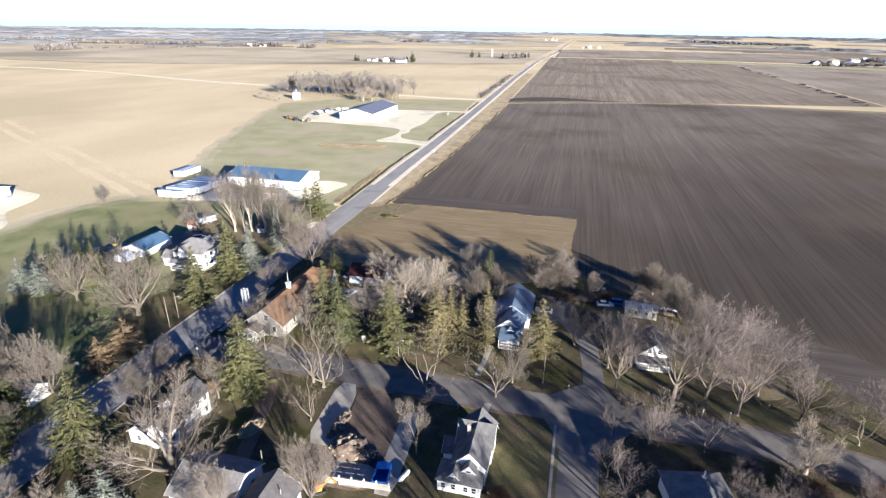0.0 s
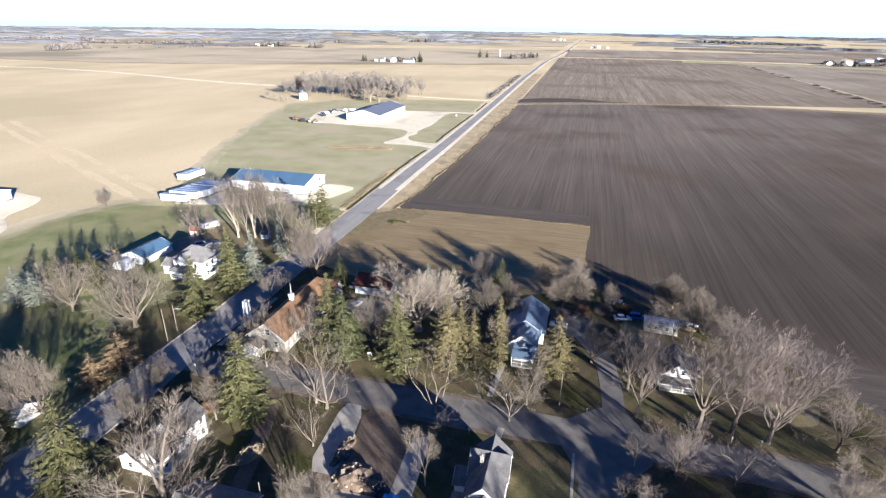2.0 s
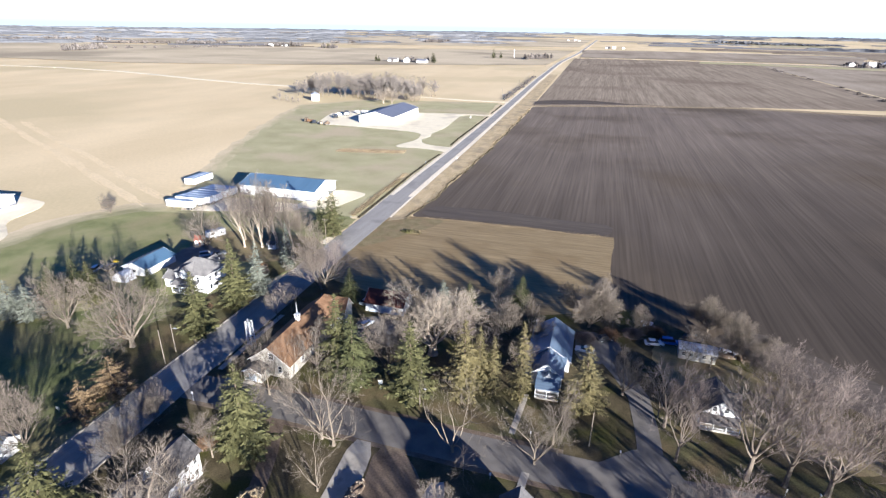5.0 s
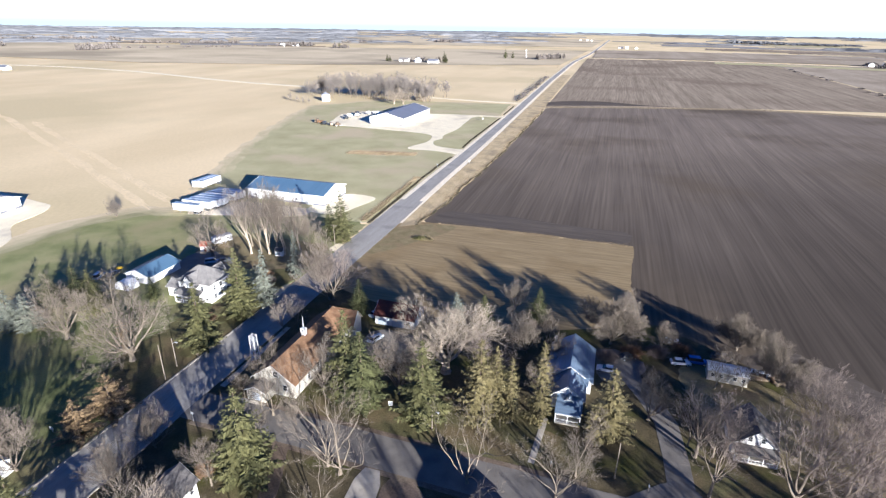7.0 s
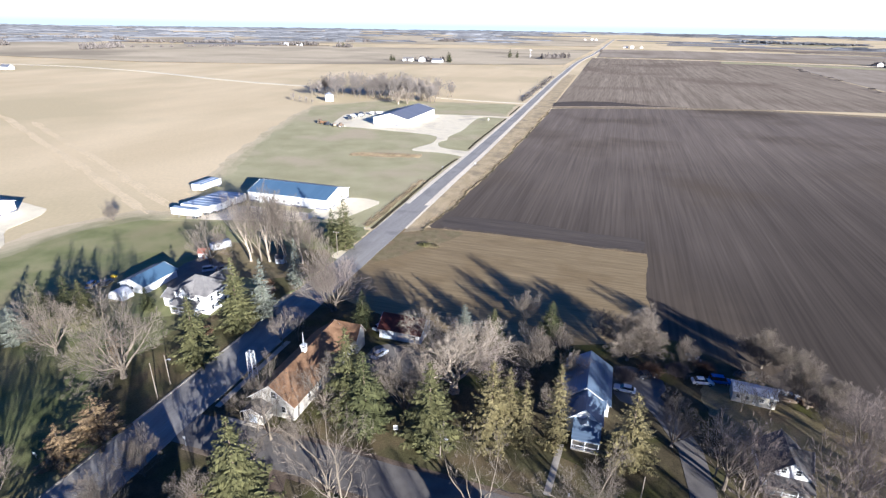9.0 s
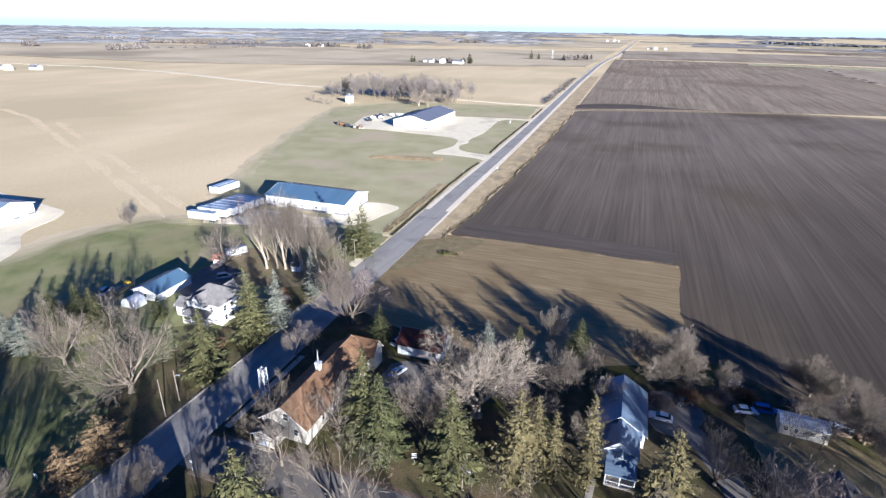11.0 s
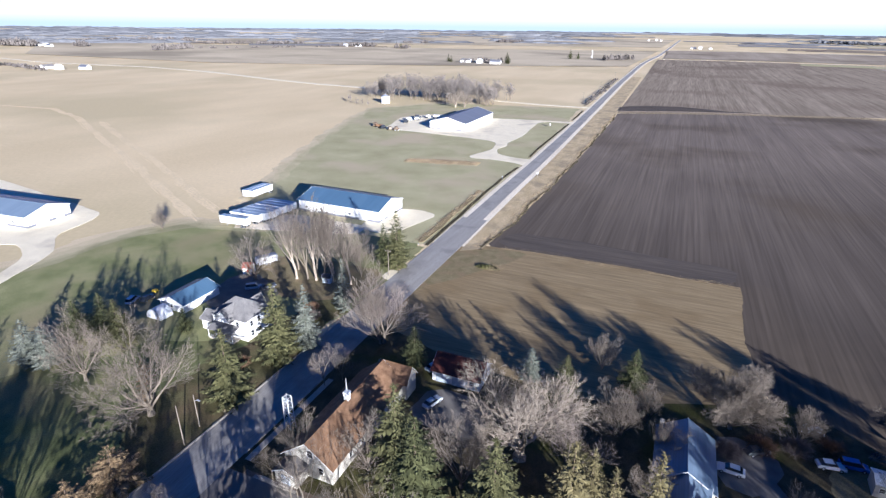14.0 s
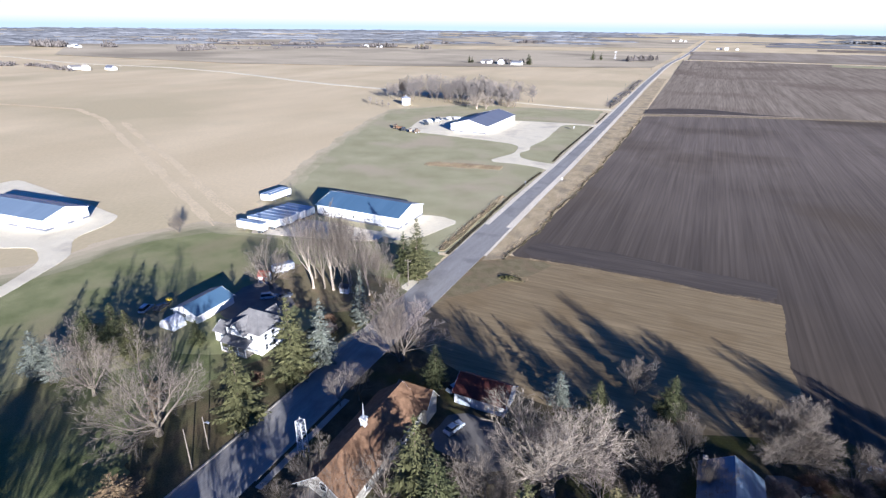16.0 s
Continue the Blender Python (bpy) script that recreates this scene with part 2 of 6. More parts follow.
TWIG_PALE = material("pale_twigs", (0.22, 0.183, 0.142), (0.325, 0.277, 0.220), 3, 0.3, 0.95, grain=0.2, island=0.25, each=0.12, local=True)
TWIG_GREY = material("grey_twigs", (0.148, 0.130, 0.116), (0.225, 0.199, 0.178), 3, 0.3, 0.95, grain=0.2, island=0.3, each=0.15, local=True)
TWIG_RED = material("reddish_twigs", (0.140, 0.113, 0.097), (0.228, 0.186, 0.162), 3, 0.3, 0.95, grain=0.2, island=0.3, each=0.12, local=True)
NEEDLES = material("green_needles", (0.050, 0.058, 0.023), (0.112, 0.116, 0.048), 2.2, 0.3, 0.85, grain=0.3, island=0.26, each=0.15, local=True)
NEEDLES_OLIVE = material("olive_needles", (0.072, 0.075, 0.030), (0.145, 0.139, 0.058), 2.2, 0.3, 0.85, grain=0.3, island=0.26, each=0.12, local=True)
NEEDLES_TAN = material("tan_olive_needles", (0.125, 0.107, 0.046), (0.225, 0.190, 0.090), 2.2, 0.3, 0.85, grain=0.3, island=0.26, each=0.12, local=True)
NEEDLES_BLUE = material("blue_grey_needles", (0.125, 0.138, 0.105), (0.235, 0.248, 0.200), 2.2, 0.3, 0.85, grain=0.25, island=0.35, local=True)
NEEDLES_RUST = material("rusty_brown_needles", (0.19, 0.128, 0.064), (0.31, 0.222, 0.122), 2.2, 0.3, 0.9, grain=0.3, island=0.4, local=True)
SHRUB = material("rusty_shrub", (0.14, 0.085, 0.05), (0.26, 0.165, 0.10), 2, 0.3, 0.95, grain=0.3, island=0.4, local=True)
WOODS = material("distant_bare_woods", (0.105, 0.094, 0.087), (0.160, 0.143, 0.131), 30, 2, 0.95, grain=0.2, island=0.35, specular=0.0)
# distant haze is painted into these two base colours
HAZY_FIELD = material("haze_toned_far_field", (0.265, 0.25, 0.233), (0.34, 0.32, 0.30), 120, 8, 0.95, grain=0.1, specular=0.0)
WOODS_FAR = material("haze_toned_far_woods", (0.100, 0.104, 0.114), (0.135, 0.139, 0.149), 200, 8, 0.95, grain=0.15, island=0.2, specular=0.0)
WOOD_POLE = material("weathered_pole", (0.14, 0.118, 0.094), (0.22, 0.188, 0.152), 0.8, 0.1, 0.9, stretch=(1, 1, 0.1), grain=0.25, local=True)
METAL = material("galvanised_steel", (0.50, 0.52, 0.54), (0.64, 0.66, 0.68), 0.6, 0.1, 0.4, metal=0.6, grain=0.1, local=True)
RUBBER = material("black_rubber", (0.015, 0.015, 0.015), (0.03, 0.03, 0.03), 0.5, 0.1, 0.8, local=True)
CAR_WHITE = material("white_car_paint", (0.72, 0.72, 0.72), (0.80, 0.80, 0.80), 2, 0.5, 0.25, grain=0.03, local=True, specular=0.5)
CAR_SILVER = material("pale_blue_car_paint", (0.42, 0.47, 0.52), (0.50, 0.55, 0.60), 2, 0.5, 0.25, grain=0.03, local=True, specular=0.5)
CAR_BLUE = material("bright_blue_paint", (0.02, 0.10, 0.38), (0.03, 0.14, 0.46), 2, 0.5, 0.35, grain=0.06, local=True, specular=0.5)
CAR_DARK = material("dark_car_paint", (0.03, 0.035, 0.045), (0.05, 0.055, 0.065), 2, 0.5, 0.3, grain=0.05, local=True, specular=0.5)
YELLOW = material("yellow_paint", (0.60, 0.42, 0.03), (0.72, 0.52, 0.05), 1, 0.2, 0.5, grain=0.1, local=True)
ORANGE = material("orange_paint", (0.50, 0.20, 0.03), (0.62, 0.27, 0.05), 1, 0.2, 0.5, grain=0.1, local=True)
RUBBLE = material("pale_rubble", (0.20, 0.162, 0.122), (0.35, 0.292, 0.222), 0.8, 0.15, 0.9, grain=0.3, island=0.3, local=True)
TARP = material("grey_white_tarp", (0.55, 0.57, 0.60), (0.74, 0.75, 0.76), 1.2, 0.3, 0.5, grain=0.1, local=True)
RED_PAINT = material("barn_red_paint", (0.25, 0.05, 0.03), (0.36, 0.09, 0.06), 1, 0.2, 0.7, grain=0.15, local=True)


# ---- mesh helpers ----
def mesh_of(name, bm, mat):
    me = bpy.data.meshes.new(name)
    bm.normal_update()
    bm.to_mesh(me)
    bm.free()
    me.materials.append(mat)
    return me


def part(name, bm, mat, parent=None, label=""):
    """One bmesh as one object, under parent if there is one."""
    ob = new(name, mesh_of(name, bm, mat))
    if parent is not None:
        ob.parent = parent
    return tagged(ob, label)


def share(name, me, parent, at, turn=0.0):
    """A further object on a mesh that is there already."""
    ob = new(name, me)
    ob.parent = parent
    ob.location, ob.rotation_euler = at, (0, 0, turn)
    return ob


def empty(name, x, y, z=0.0, yaw=0.0):
    ob = new(name)
    ob.location, ob.rotation_euler = (x, y, z), (0, 0, radians(yaw))
    return ob


def box(bm, x0, y0, z0, x1, y1, z1, bevel=0.0):
    got = bmesh.ops.create_cube(bm, size=1.0, matrix=Matrix.LocRotScale(((x0 + x1) / 2, (y0 + y1) / 2, (z0 + z1) / 2), None, (x1 - x0, y1 - y0, z1 - z0)))
    if bevel:
        edges = list({e for v in got["verts"] for e in v.link_edges})
        bmesh.ops.bevel(bm, geom=edges, offset=bevel, segments=1, affect="EDGES", profile=0.5)
    return bm


def rod(bm, a, b, r0, r1=None, sides=8):
    a, b = Vector(a), Vector(b)
    d = b - a
    m = Matrix.Translation((a + b) / 2) @ d.to_track_quat("Z", "Y").to_matrix().to_4x4()
    bmesh.ops.create_cone(bm, cap_ends=True, segments=sides, radius1=r0, radius2=r0 if r1 is None else r1, depth=d.length, matrix=m)
    return bm


def gable_solid(bm, length, width, z0, eave, ridge):
    """Walls under a gable roof whose ridge runs along x."""
    a, b = length / 2, width / 2
    prof = [(-b, z0), (b, z0), (b, eave), (0, ridge), (-b, eave)]
    rings = [[bm.verts.new((x, y, z)) for y, z in prof] for x in (-a, a)]
    bm.faces.new(rings[0])
    bm.faces.new(rings[1][::-1])
    for i in range(5):
        j = (i + 1) % 5
        bm.faces.new((rings[0][j], rings[0][i], rings[1][i], rings[1][j]))
    bmesh.ops.recalc_face_normals(bm, faces=bm.faces)
    return bm


def gable_slab(bm, length, width, eave, ridge, over=0.4, thick=0.18, side=0):
    """The roof over such walls: two slabs that meet at the ridge (side 1 or -1: that slab alone)."""
    a, b = length / 2 + over, width / 2
    slope = (ridge - eave) / b
    for s in ((-1, 1) if side == 0 else (side,)):
        y1, z1 = s * (b + over), eave - slope * over
        pts = [(y1, z1 + 0.03), (0, ridge + 0.03), (0, ridge + 0.03 + thick), (y1, z1 + thick + 0.03)]
        rings = [[bm.verts.new((x, y, z)) for y, z in pts] for x in (-a, a)]
        bm.faces.new(rings[0])
        bm.faces.new(rings[1][::-1])
        for i in range(4):
            j = (i + 1) % 4
            bm.faces.new((rings[0][j], rings[0][i], rings[1][i], rings[1][j]))
    bmesh.ops.recalc_face_normals(bm, faces=bm.faces)
    return bm


def ragged(outline, step=4.0, amount=0.5, seed=0, soft=2):
    """The outline with rounded corners and a naturally uneven rim."""
    for _ in range(soft):
        out = []
        for (x0, y0), (x1, y1) in zip(outline, outline[1:] + outline[:1]):
            f = min(0.2, 3.0 / max(0.1, math.hypot(x1 - x0, y1 - y0)))
            out += [(x0 + (x1 - x0) * f, y0 + (y1 - y0) * f), (x1 + (x0 - x1) * f, y1 + (y0 - y1) * f)]
        outline = out
    out = []
    for (x0, y0), (x1, y1) in zip(outline, outline[1:] + outline[:1]):
        k = max(1, min(160, int(math.hypot(x1 - x0, y1 - y0) / (step * 0.4))))
        for i in range(k):
            x, y = x0 + (x1 - x0) * i / k, y0 + (y1 - y0) * i / k
            wide, near = noise.noise((x * 0.06, y * 0.06, seed)), noise.noise((x * 0.45, y * 0.45, seed))
            other = noise.noise((x * 0.06, y * 0.06, seed + 50.5))
            out.append((x + amount * (1.6 * wide + 0.5 * near), y + amount * (1.6 * other + 0.5 * near)))
    return out


def rise(x, y):
    """The height of the plain: level round the town, raised far off to fit the horizon in the camera's view."""
    f = min(1.0, max(0.0, (math.hypot(x, y) - 1200) / 3700))
    return 36.0 * f * f * (3 - 2 * f)


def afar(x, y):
    """A distant place, slid from level ground along the camera's line of sight on to the rising plain."""
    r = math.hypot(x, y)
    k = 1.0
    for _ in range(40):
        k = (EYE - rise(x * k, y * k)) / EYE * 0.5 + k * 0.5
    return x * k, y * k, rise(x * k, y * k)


def sheet(name, outline, z, mat, label, category, step=4.0, amount=0.5, seed=0, soft=1, kind="structure"):
    """A level piece of the ground's surface with an uneven rim."""
    bm = bmesh.new()
    pts = ragged(outline, step, amount, seed, soft) if amount else outline
    f = bm.faces.new([bm.verts.new((x, y, z)) for x, y in pts])
    if f.calc_area() and f.normal.z < 0:
        f.normal_flip()
    bm.normal_update()
    if f.normal.z < 0:
        f.normal_flip()
    skirt = bmesh.ops.extrude_face_region(bm, geom=[f])
    bmesh.ops.translate(bm, vec=(0, 0, -z - 0.05), verts=[v for v in skirt["geom"] if isinstance(v, bmesh.types.BMVert)])
    bmesh.ops.recalc_face_normals(bm, faces=bm.faces)
    ob = part(name, bm, mat)
    return tagged(ob, label, category, kind=kind)


def raw(name, verts, faces, mat):
    me = bpy.data.meshes.new(name)
    me.from_pydata(verts, [], faces)
    me.materials.append(mat)
    return me

# ---- the ground ----
bm = bmesh.new()
rings = [0, 60, 150, 300, 600, 900] + list(range(1100, 4900, 60)) + [4920]
prev = [bm.verts.new((0, 0, 0))]
for r in rings[1:]:
    ring = [bm.verts.new((r * math.cos(a), r * math.sin(a), rise(r, 0))) for a in np.linspace(0, 2 * math.pi, 96, endpoint=False)]
    for i in range(96):
        j = (i + 1) % 96
        if len(prev) == 1:
            bm.faces.new((prev[0], ring[i], ring[j]))
        else:
            bm.faces.new((prev[i], ring[i], ring[j], prev[j]))
    prev = ring
tagged(part("ground", bm, STUBBLE), "pale tan harvested stubble plain reaching the horizon", "ground", kind="structure")

FIELD_EDGE = [(-78, 213), (-50, 215), (3.5, 214.5), (2, 182), (4, 160), (26, 144), (56, 121), (69, 104), (110, 92), (330, 60), (420, 620), (119, 640), (1.3, 604), (-72.5, 572), (-73, 440), (-73, 335), (-74.5, 290), (-75.5, 245)]
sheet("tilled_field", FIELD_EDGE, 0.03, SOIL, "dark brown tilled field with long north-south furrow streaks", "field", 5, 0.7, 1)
def draped(name, near, far, z, mat, label, steps=24):
    """A field between two lines of places given as on level ground, laid over the plain."""
    bm = bmesh.new()
    at = lambda line, f: Vector(line[int(f)]).lerp(Vector(line[min(int(f) + 1, len(line) - 1)]), f - int(f))
    n = 6 * (len(near) - 1)
    grid = []
    for i in range(n + 1):
        a, b = at(near, i / 6), at(far, i / 6)
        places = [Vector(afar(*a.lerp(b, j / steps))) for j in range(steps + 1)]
        grid.append([bm.verts.new(p + Vector((0, 0, z + 0.4 * min(1, max(0, (p.length - 1000) / 300))))) for p in places])
    for p, q in zip(grid, grid[1:]):
        for j in range(steps):
            bm.faces.new((p[j], q[j], q[j + 1], p[j + 1]))
    bmesh.ops.recalc_face_normals(bm, faces=bm.faces)
    return tagged(part(name, bm, mat), label, "field", kind="structure")


draped("far_tilled_field", [(-74, 580), (1.3, 609), (119, 646), (322, 688)], [(-90, 1585), (30, 1600), (150, 1600), (335, 1590)], 0.03, SOIL_FAR, "lighter dry tilled field beyond the grass strip")
draped("far_tilled_field", [(326, 689), (420, 640), (700, 720)], [(340, 1590), (520, 1560), (1000, 1500)], 0.03, SOIL_PALE, "pale brown field beyond the bushy line")
draped("far_tilled_field", [(-80, 1640), (150, 1660), (600, 1640)], [(-86, 2250), (200, 2300), (800, 2150)], 0.4, SOIL_PALE, "dull brown far field beside the road")
draped("far_tilled_field", [(700, 1640), (1100, 1600), (1600, 1500)], [(850, 2500), (1500, 2400), (2400, 2000)], 0.4, SOIL_FAR, "brown far field")
draped("far_stubble_field", [(-1500, 900), (-900, 900), (-620, 1000), (-130, 1250)], [(-2400, 1500), (-1500, 1720), (-800, 1900), (-120, 2150)], 0.35, STUBBLE_DULL, "dull tan harvested field")
draped("far_stubble_field", [(-2600, 1700), (-1600, 2000), (-900, 2300), (-130, 2600)], [(-4200, 2700), (-3000, 3600), (-1600, 4200), (-130, 4600)], 0.4, STUBBLE_DULL, "dull grey-tan far harvested field")
sheet("grass_strip", [(-77, 571), (0, 601.5), (119, 636), (430, 618), (430, 640), (119, 647), (0, 611), (-77, 581)], 0.05, DRYGRASS, "tan grass strip between two tilled fields", "field border", 6, 1.0, 3)
sheet("field_headland", [(-75, 583), (-55, 593), (-22, 608), (20, 622), (60, 632), (20, 632), (-22, 645), (-56, 634), (-76, 616)], 0.42, DITCH_SOIL, "dark weedy headland of the far field", "field", 5, 1.2, 32)
sheet("hay_meadow", [(-86.4, 212), (-80, 214), (-50, 216.6), (3.6, 215), (2.4, 181), (4.6, 160), (3, 144), (-12, 136), (-30, 136), (-62, 138), (-86.4, 144)], 0.05, MEADOW, "mown brown hay patch with mowing lines, half in shadow", "meadow", 3, 0.6, 4, 0)
sheet("town_lawn", [(-86, -60), (130, -60), (130, 84), (70, 105), (58, 122), (28, 146), (7, 160), (-4, 152), (-30, 142), (-62, 144), (-86.2, 152)], 0.055, LEAFY, "brownish green lawns with fallen leaves", "lawn", 3, 0.5, 5)
def outward(outline, far):
    """The outline grown by that many metres."""
    area = sum(x0 * y1 - x1 * y0 for (x0, y0), (x1, y1) in zip(outline, outline[1:] + outline[:1]))
    s = 1 if area > 0 else -1
    out = []
    for i, p in enumerate(outline):
        a, b = Vector(outline[i - 1]), Vector(outline[(i + 1) % len(outline)])
        d = (b - a).normalized()
        out.append((p[0] + s * d.y * far, p[1] - s * d.x * far))
    return out


def thinning_rim(name, outline, z, dark, light, label, steps, width, seed):
    """Bands of grass round a lawn that thin out into the stubble."""
    for k in range(steps):
        f = (k + 1) / (steps + 1)
        low = [a + (b - a) * f for a, b in zip(dark[0], light[0])]
        high = [a + (b - a) * f for a, b in zip(dark[1], light[1])]
        m = material(name + "_grass", low, high, 9, 0.4, grain=0.2, specular=0.05, blotch=high, blotch_size=25)
        sheet(name, outward(outline, width * (k + 1)), z - 0.004 * (k + 1), m, label, "lawn", 3, 2.4, seed + k)


LAWN_TONES, YARD_TONES, STUBBLE_TONES = ((0.19, 0.196, 0.095), (0.31, 0.298, 0.165)), ((0.375, 0.343, 0.192), (0.485, 0.445, 0.262)), ((0.58, 0.465, 0.30), (0.72, 0.585, 0.395))
WEST = [(-97, -60), (-97, 205), (-112, 207), (-140, 200), (-172, 187), (-190, 184), (-199, 165), (-203, 128), (-240, 92), (-330, 40), (-330, -60)]
thinning_rim("west_lawn_rim", [(-110, -60), (-110, 195)] + WEST[3:], 0.038, LAWN_TONES, STUBBLE_TONES, "green grass thinning out into pale stubble", 5, 2.6, 60)
YARD_EDGE = [(-101, 212), (-112, 210), (-140, 203), (-172, 190), (-205, 260), (-243, 351), (-287, 495), (-240, 560), (-115, 580), (-105, 400)]
thinning_rim("farmyard_rim", YARD_EDGE, 0.0365, YARD_TONES, STUBBLE_TONES, "olive grass thinning out into pale stubble", 3, 3.0, 70)
sheet("west_lawn", [(-97, -60), (-97, 205), (-112, 207), (-140, 200), (-172, 187), (-190, 184), (-199, 165), (-203, 128), (-240, 92), (-330, 40), (-330, -60)], 0.04, LAWN, "green lawn streaked by long tree shadows", "lawn", 3, 2.0, 6)
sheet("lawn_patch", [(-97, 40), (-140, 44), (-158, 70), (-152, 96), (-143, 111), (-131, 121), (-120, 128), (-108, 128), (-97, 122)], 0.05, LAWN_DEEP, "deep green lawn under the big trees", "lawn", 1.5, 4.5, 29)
sheet("farmyard_lawn", [(-98, 206), (-112, 208), (-140, 201), (-172, 188), (-205, 260), (-243, 351), (-287, 495), (-240, 560), (-110, 585), (-101, 400)], 0.045, YARD, "dull olive mown grass round the farm sheds", "lawn", 6, 2.5, 7)
sheet("lawn_patch", [(-66, 99.5), (-30, 98), (-4, 98.5), (-3, 104), (-20, 112), (-42, 113), (-58, 110)], 0.075, LAWN_OLIVE, "olive short grass under the conifers", "lawn", 2, 1.6, 20)
sheet("lawn_patch", [(13, 99), (36, 98.5), (58, 95), (60, 99), (44, 105), (20, 108), (12, 116), (10.5, 110)], 0.077, LAWN_OLIVE, "olive grass strip beside the street", "lawn", 2, 1.6, 21)
sheet("lawn_patch", [(-3, 87), (2.6, 84), (2.4, 62), (-5, 60), (-9, 74), (-10, 86)], 0.079, LAWN_OLIVE, "mown olive lawn beside the rambling house", "lawn", 2, 1.2, 22)
sheet("lawn_patch", [(-64, 88), (-58, 88), (-56, 76), (-62, 74), (-68, 80)], 0.081, LAWN_OLIVE, "olive lawn round the big spruce", "lawn", 2, 1.2, 23)

sheet("lawn_patch", [(-86.3, 206), (-76, 212), (-62, 213.5), (-64, 206), (-72, 196), (-80, 182), (-86.3, 166)], 0.056, CORNER_GRASS, "olive grass corner beside the road", "lawn", 2, 1.4, 24)
# darker than the lawn: the shade beside the street is put into the colour
sheet("lawn_patch", [(-96.4, 84), (-106, 86), (-111, 98), (-112, 120), (-110.5, 128), (-108.5, 142), (-110, 152), (-104, 158), (-96.6, 160)], 0.058, LAWN_OLIVE, "olive grass beside the street, coloured dark for its shade", "lawn", 1.5, 3.5, 25)
sheet("lawn_patch", [(-97.0, 162), (-110, 152), (-122, 153), (-129, 156), (-141, 158), (-146, 166), (-142, 176), (-120, 180), (-98, 178)], 0.062, CORNER_GRASS, "brownish olive grass under the tall trees", "lawn", 2, 1.6, 26)
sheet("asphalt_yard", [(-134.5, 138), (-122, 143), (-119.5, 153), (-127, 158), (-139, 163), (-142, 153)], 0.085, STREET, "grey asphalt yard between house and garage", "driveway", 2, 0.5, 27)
sheet("lawn_patch", [(13, 121), (30, 112), (48, 107), (52, 116), (46, 126), (33, 137), (20, 146), (12, 142)], 0.064, CORNER_GRASS, "thin olive grass round the mobile home", "lawn", 2, 2.0, 28)
sheet("field_headland", [(-74, 217), (-50, 218), (2.5, 216.5), (3, 229), (-50, 233), (-73, 231)], 0.047, HEADLAND, "brown headland band worked across the furrows", "field", 4, 1.0, 31)
sheet("field_headland", [(26, 146), (57, 122), (70, 106), (110, 96), (200, 82), (205, 92), (120, 112), (76, 128), (36, 158)], 0.045, HEADLAND, "brown headland band along the field's edge", "field", 4, 1.2, 30, 2)

# roads and streets
scatter_rows = []      # the lines of the ditches, for the weeds in them
def ribbon(name, middle, width, z, mat, label, category, thick=0.1):
    """A band of that width along a line of points, following the plain."""
    bm = bmesh.new()
    rows = []
    for i, p in enumerate(middle):
        a, b = Vector(middle[max(0, i - 1)][:2]), Vector(middle[min(len(middle) - 1, i + 1)][:2])
        d = (b - a).normalized()
        side = Vector((-d.y, d.x)) * width / 2
        x, y = p[0], p[1]
        h = (p[2] if len(p) > 2 else rise(x, y))
        rows.append([bm.verts.new((x + side.x, y + side.y, h + z)), bm.verts.new((x - side.x, y - side.y, h + z)),
                     bm.verts.new((x - side.x, y - side.y, h + z - thick)), bm.verts.new((x + side.x, y + side.y, h + z - thick))])
    for p, q in zip(rows, rows[1:]):
        for i in range(4):
            j = (i + 1) % 4
            bm.faces.new((p[i], p[j], q[j], q[i]))
    bmesh.ops.recalc_face_normals(bm, faces=bm.faces)
    return tagged(part(name, bm, mat), label, category, kind="structure")


MAIN = [(-90.3, -60), (-90.3, 60), (-90.4, 120), (-90.6, 150), (-90.9, 180), (-91.0, 210), (-91.6, 240), (-92.3, 280), (-92.7, 340), (-94.4, 430), (-97.9, 580), (-101.8, 730), (-105.6, 882), (-108.7, 1115)]
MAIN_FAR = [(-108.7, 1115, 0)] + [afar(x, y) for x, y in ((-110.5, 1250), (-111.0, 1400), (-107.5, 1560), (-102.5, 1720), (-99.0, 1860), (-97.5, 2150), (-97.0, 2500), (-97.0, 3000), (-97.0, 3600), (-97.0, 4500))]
ribbon("gravel_shoulder", [(x + 0.3, y) for x, y in MAIN[5:]], 12.0, 0.085, SHOULDER, "pale gravel shoulders of the country road", "road shoulder")
ribbon("gravel_shoulder", MAIN_FAR, 12.5, 0.35, SHOULDER, "pale far stretch of the country road", "road shoulder")
ribbon("road", MAIN, 6.9, 0.11, ASPHALT, "straight grey asphalt country road", "road")
ribbon("road", MAIN[:7], 10.6, 0.10, ASPHALT, "wider kerbed main street in the town", "road")
ribbon("road", MAIN_FAR, 6.4, 0.40, ASPHALT, "far end of the country road", "road")
ribbon("kerb", [(-95.7, -20), (-95.7, 60), (-95.8, 120), (-96.0, 150), (-96.2, 170)], 0.35, 0.22, CONCRETE, "pale concrete kerb along the main street", "kerb", 0.25)
ribbon("kerb", [(-85.0, -20), (-85.0, 84)], 0.35, 0.22, CONCRETE, "pale concrete kerb along the main street", "kerb", 0.25)
ribbon("kerb", [(-85.0, 101), (-85.1, 126)], 0.35, 0.22, CONCRETE, "pale concrete kerb along the main street", "kerb", 0.25)
ribbon("pavement", [(-83.4, 100), (-83.4, 126)], 1.3, 0.14, CONCRETE, "narrow concrete pavement beside the church", "pavement")
ribbon("street_verge", [(-82.0, 93.2), (-60, 93.4), (-30, 92.8), (-6, 92.5)], 10.2, 0.094, DIRT, "bare brown dirt edge along the side street", "verge")
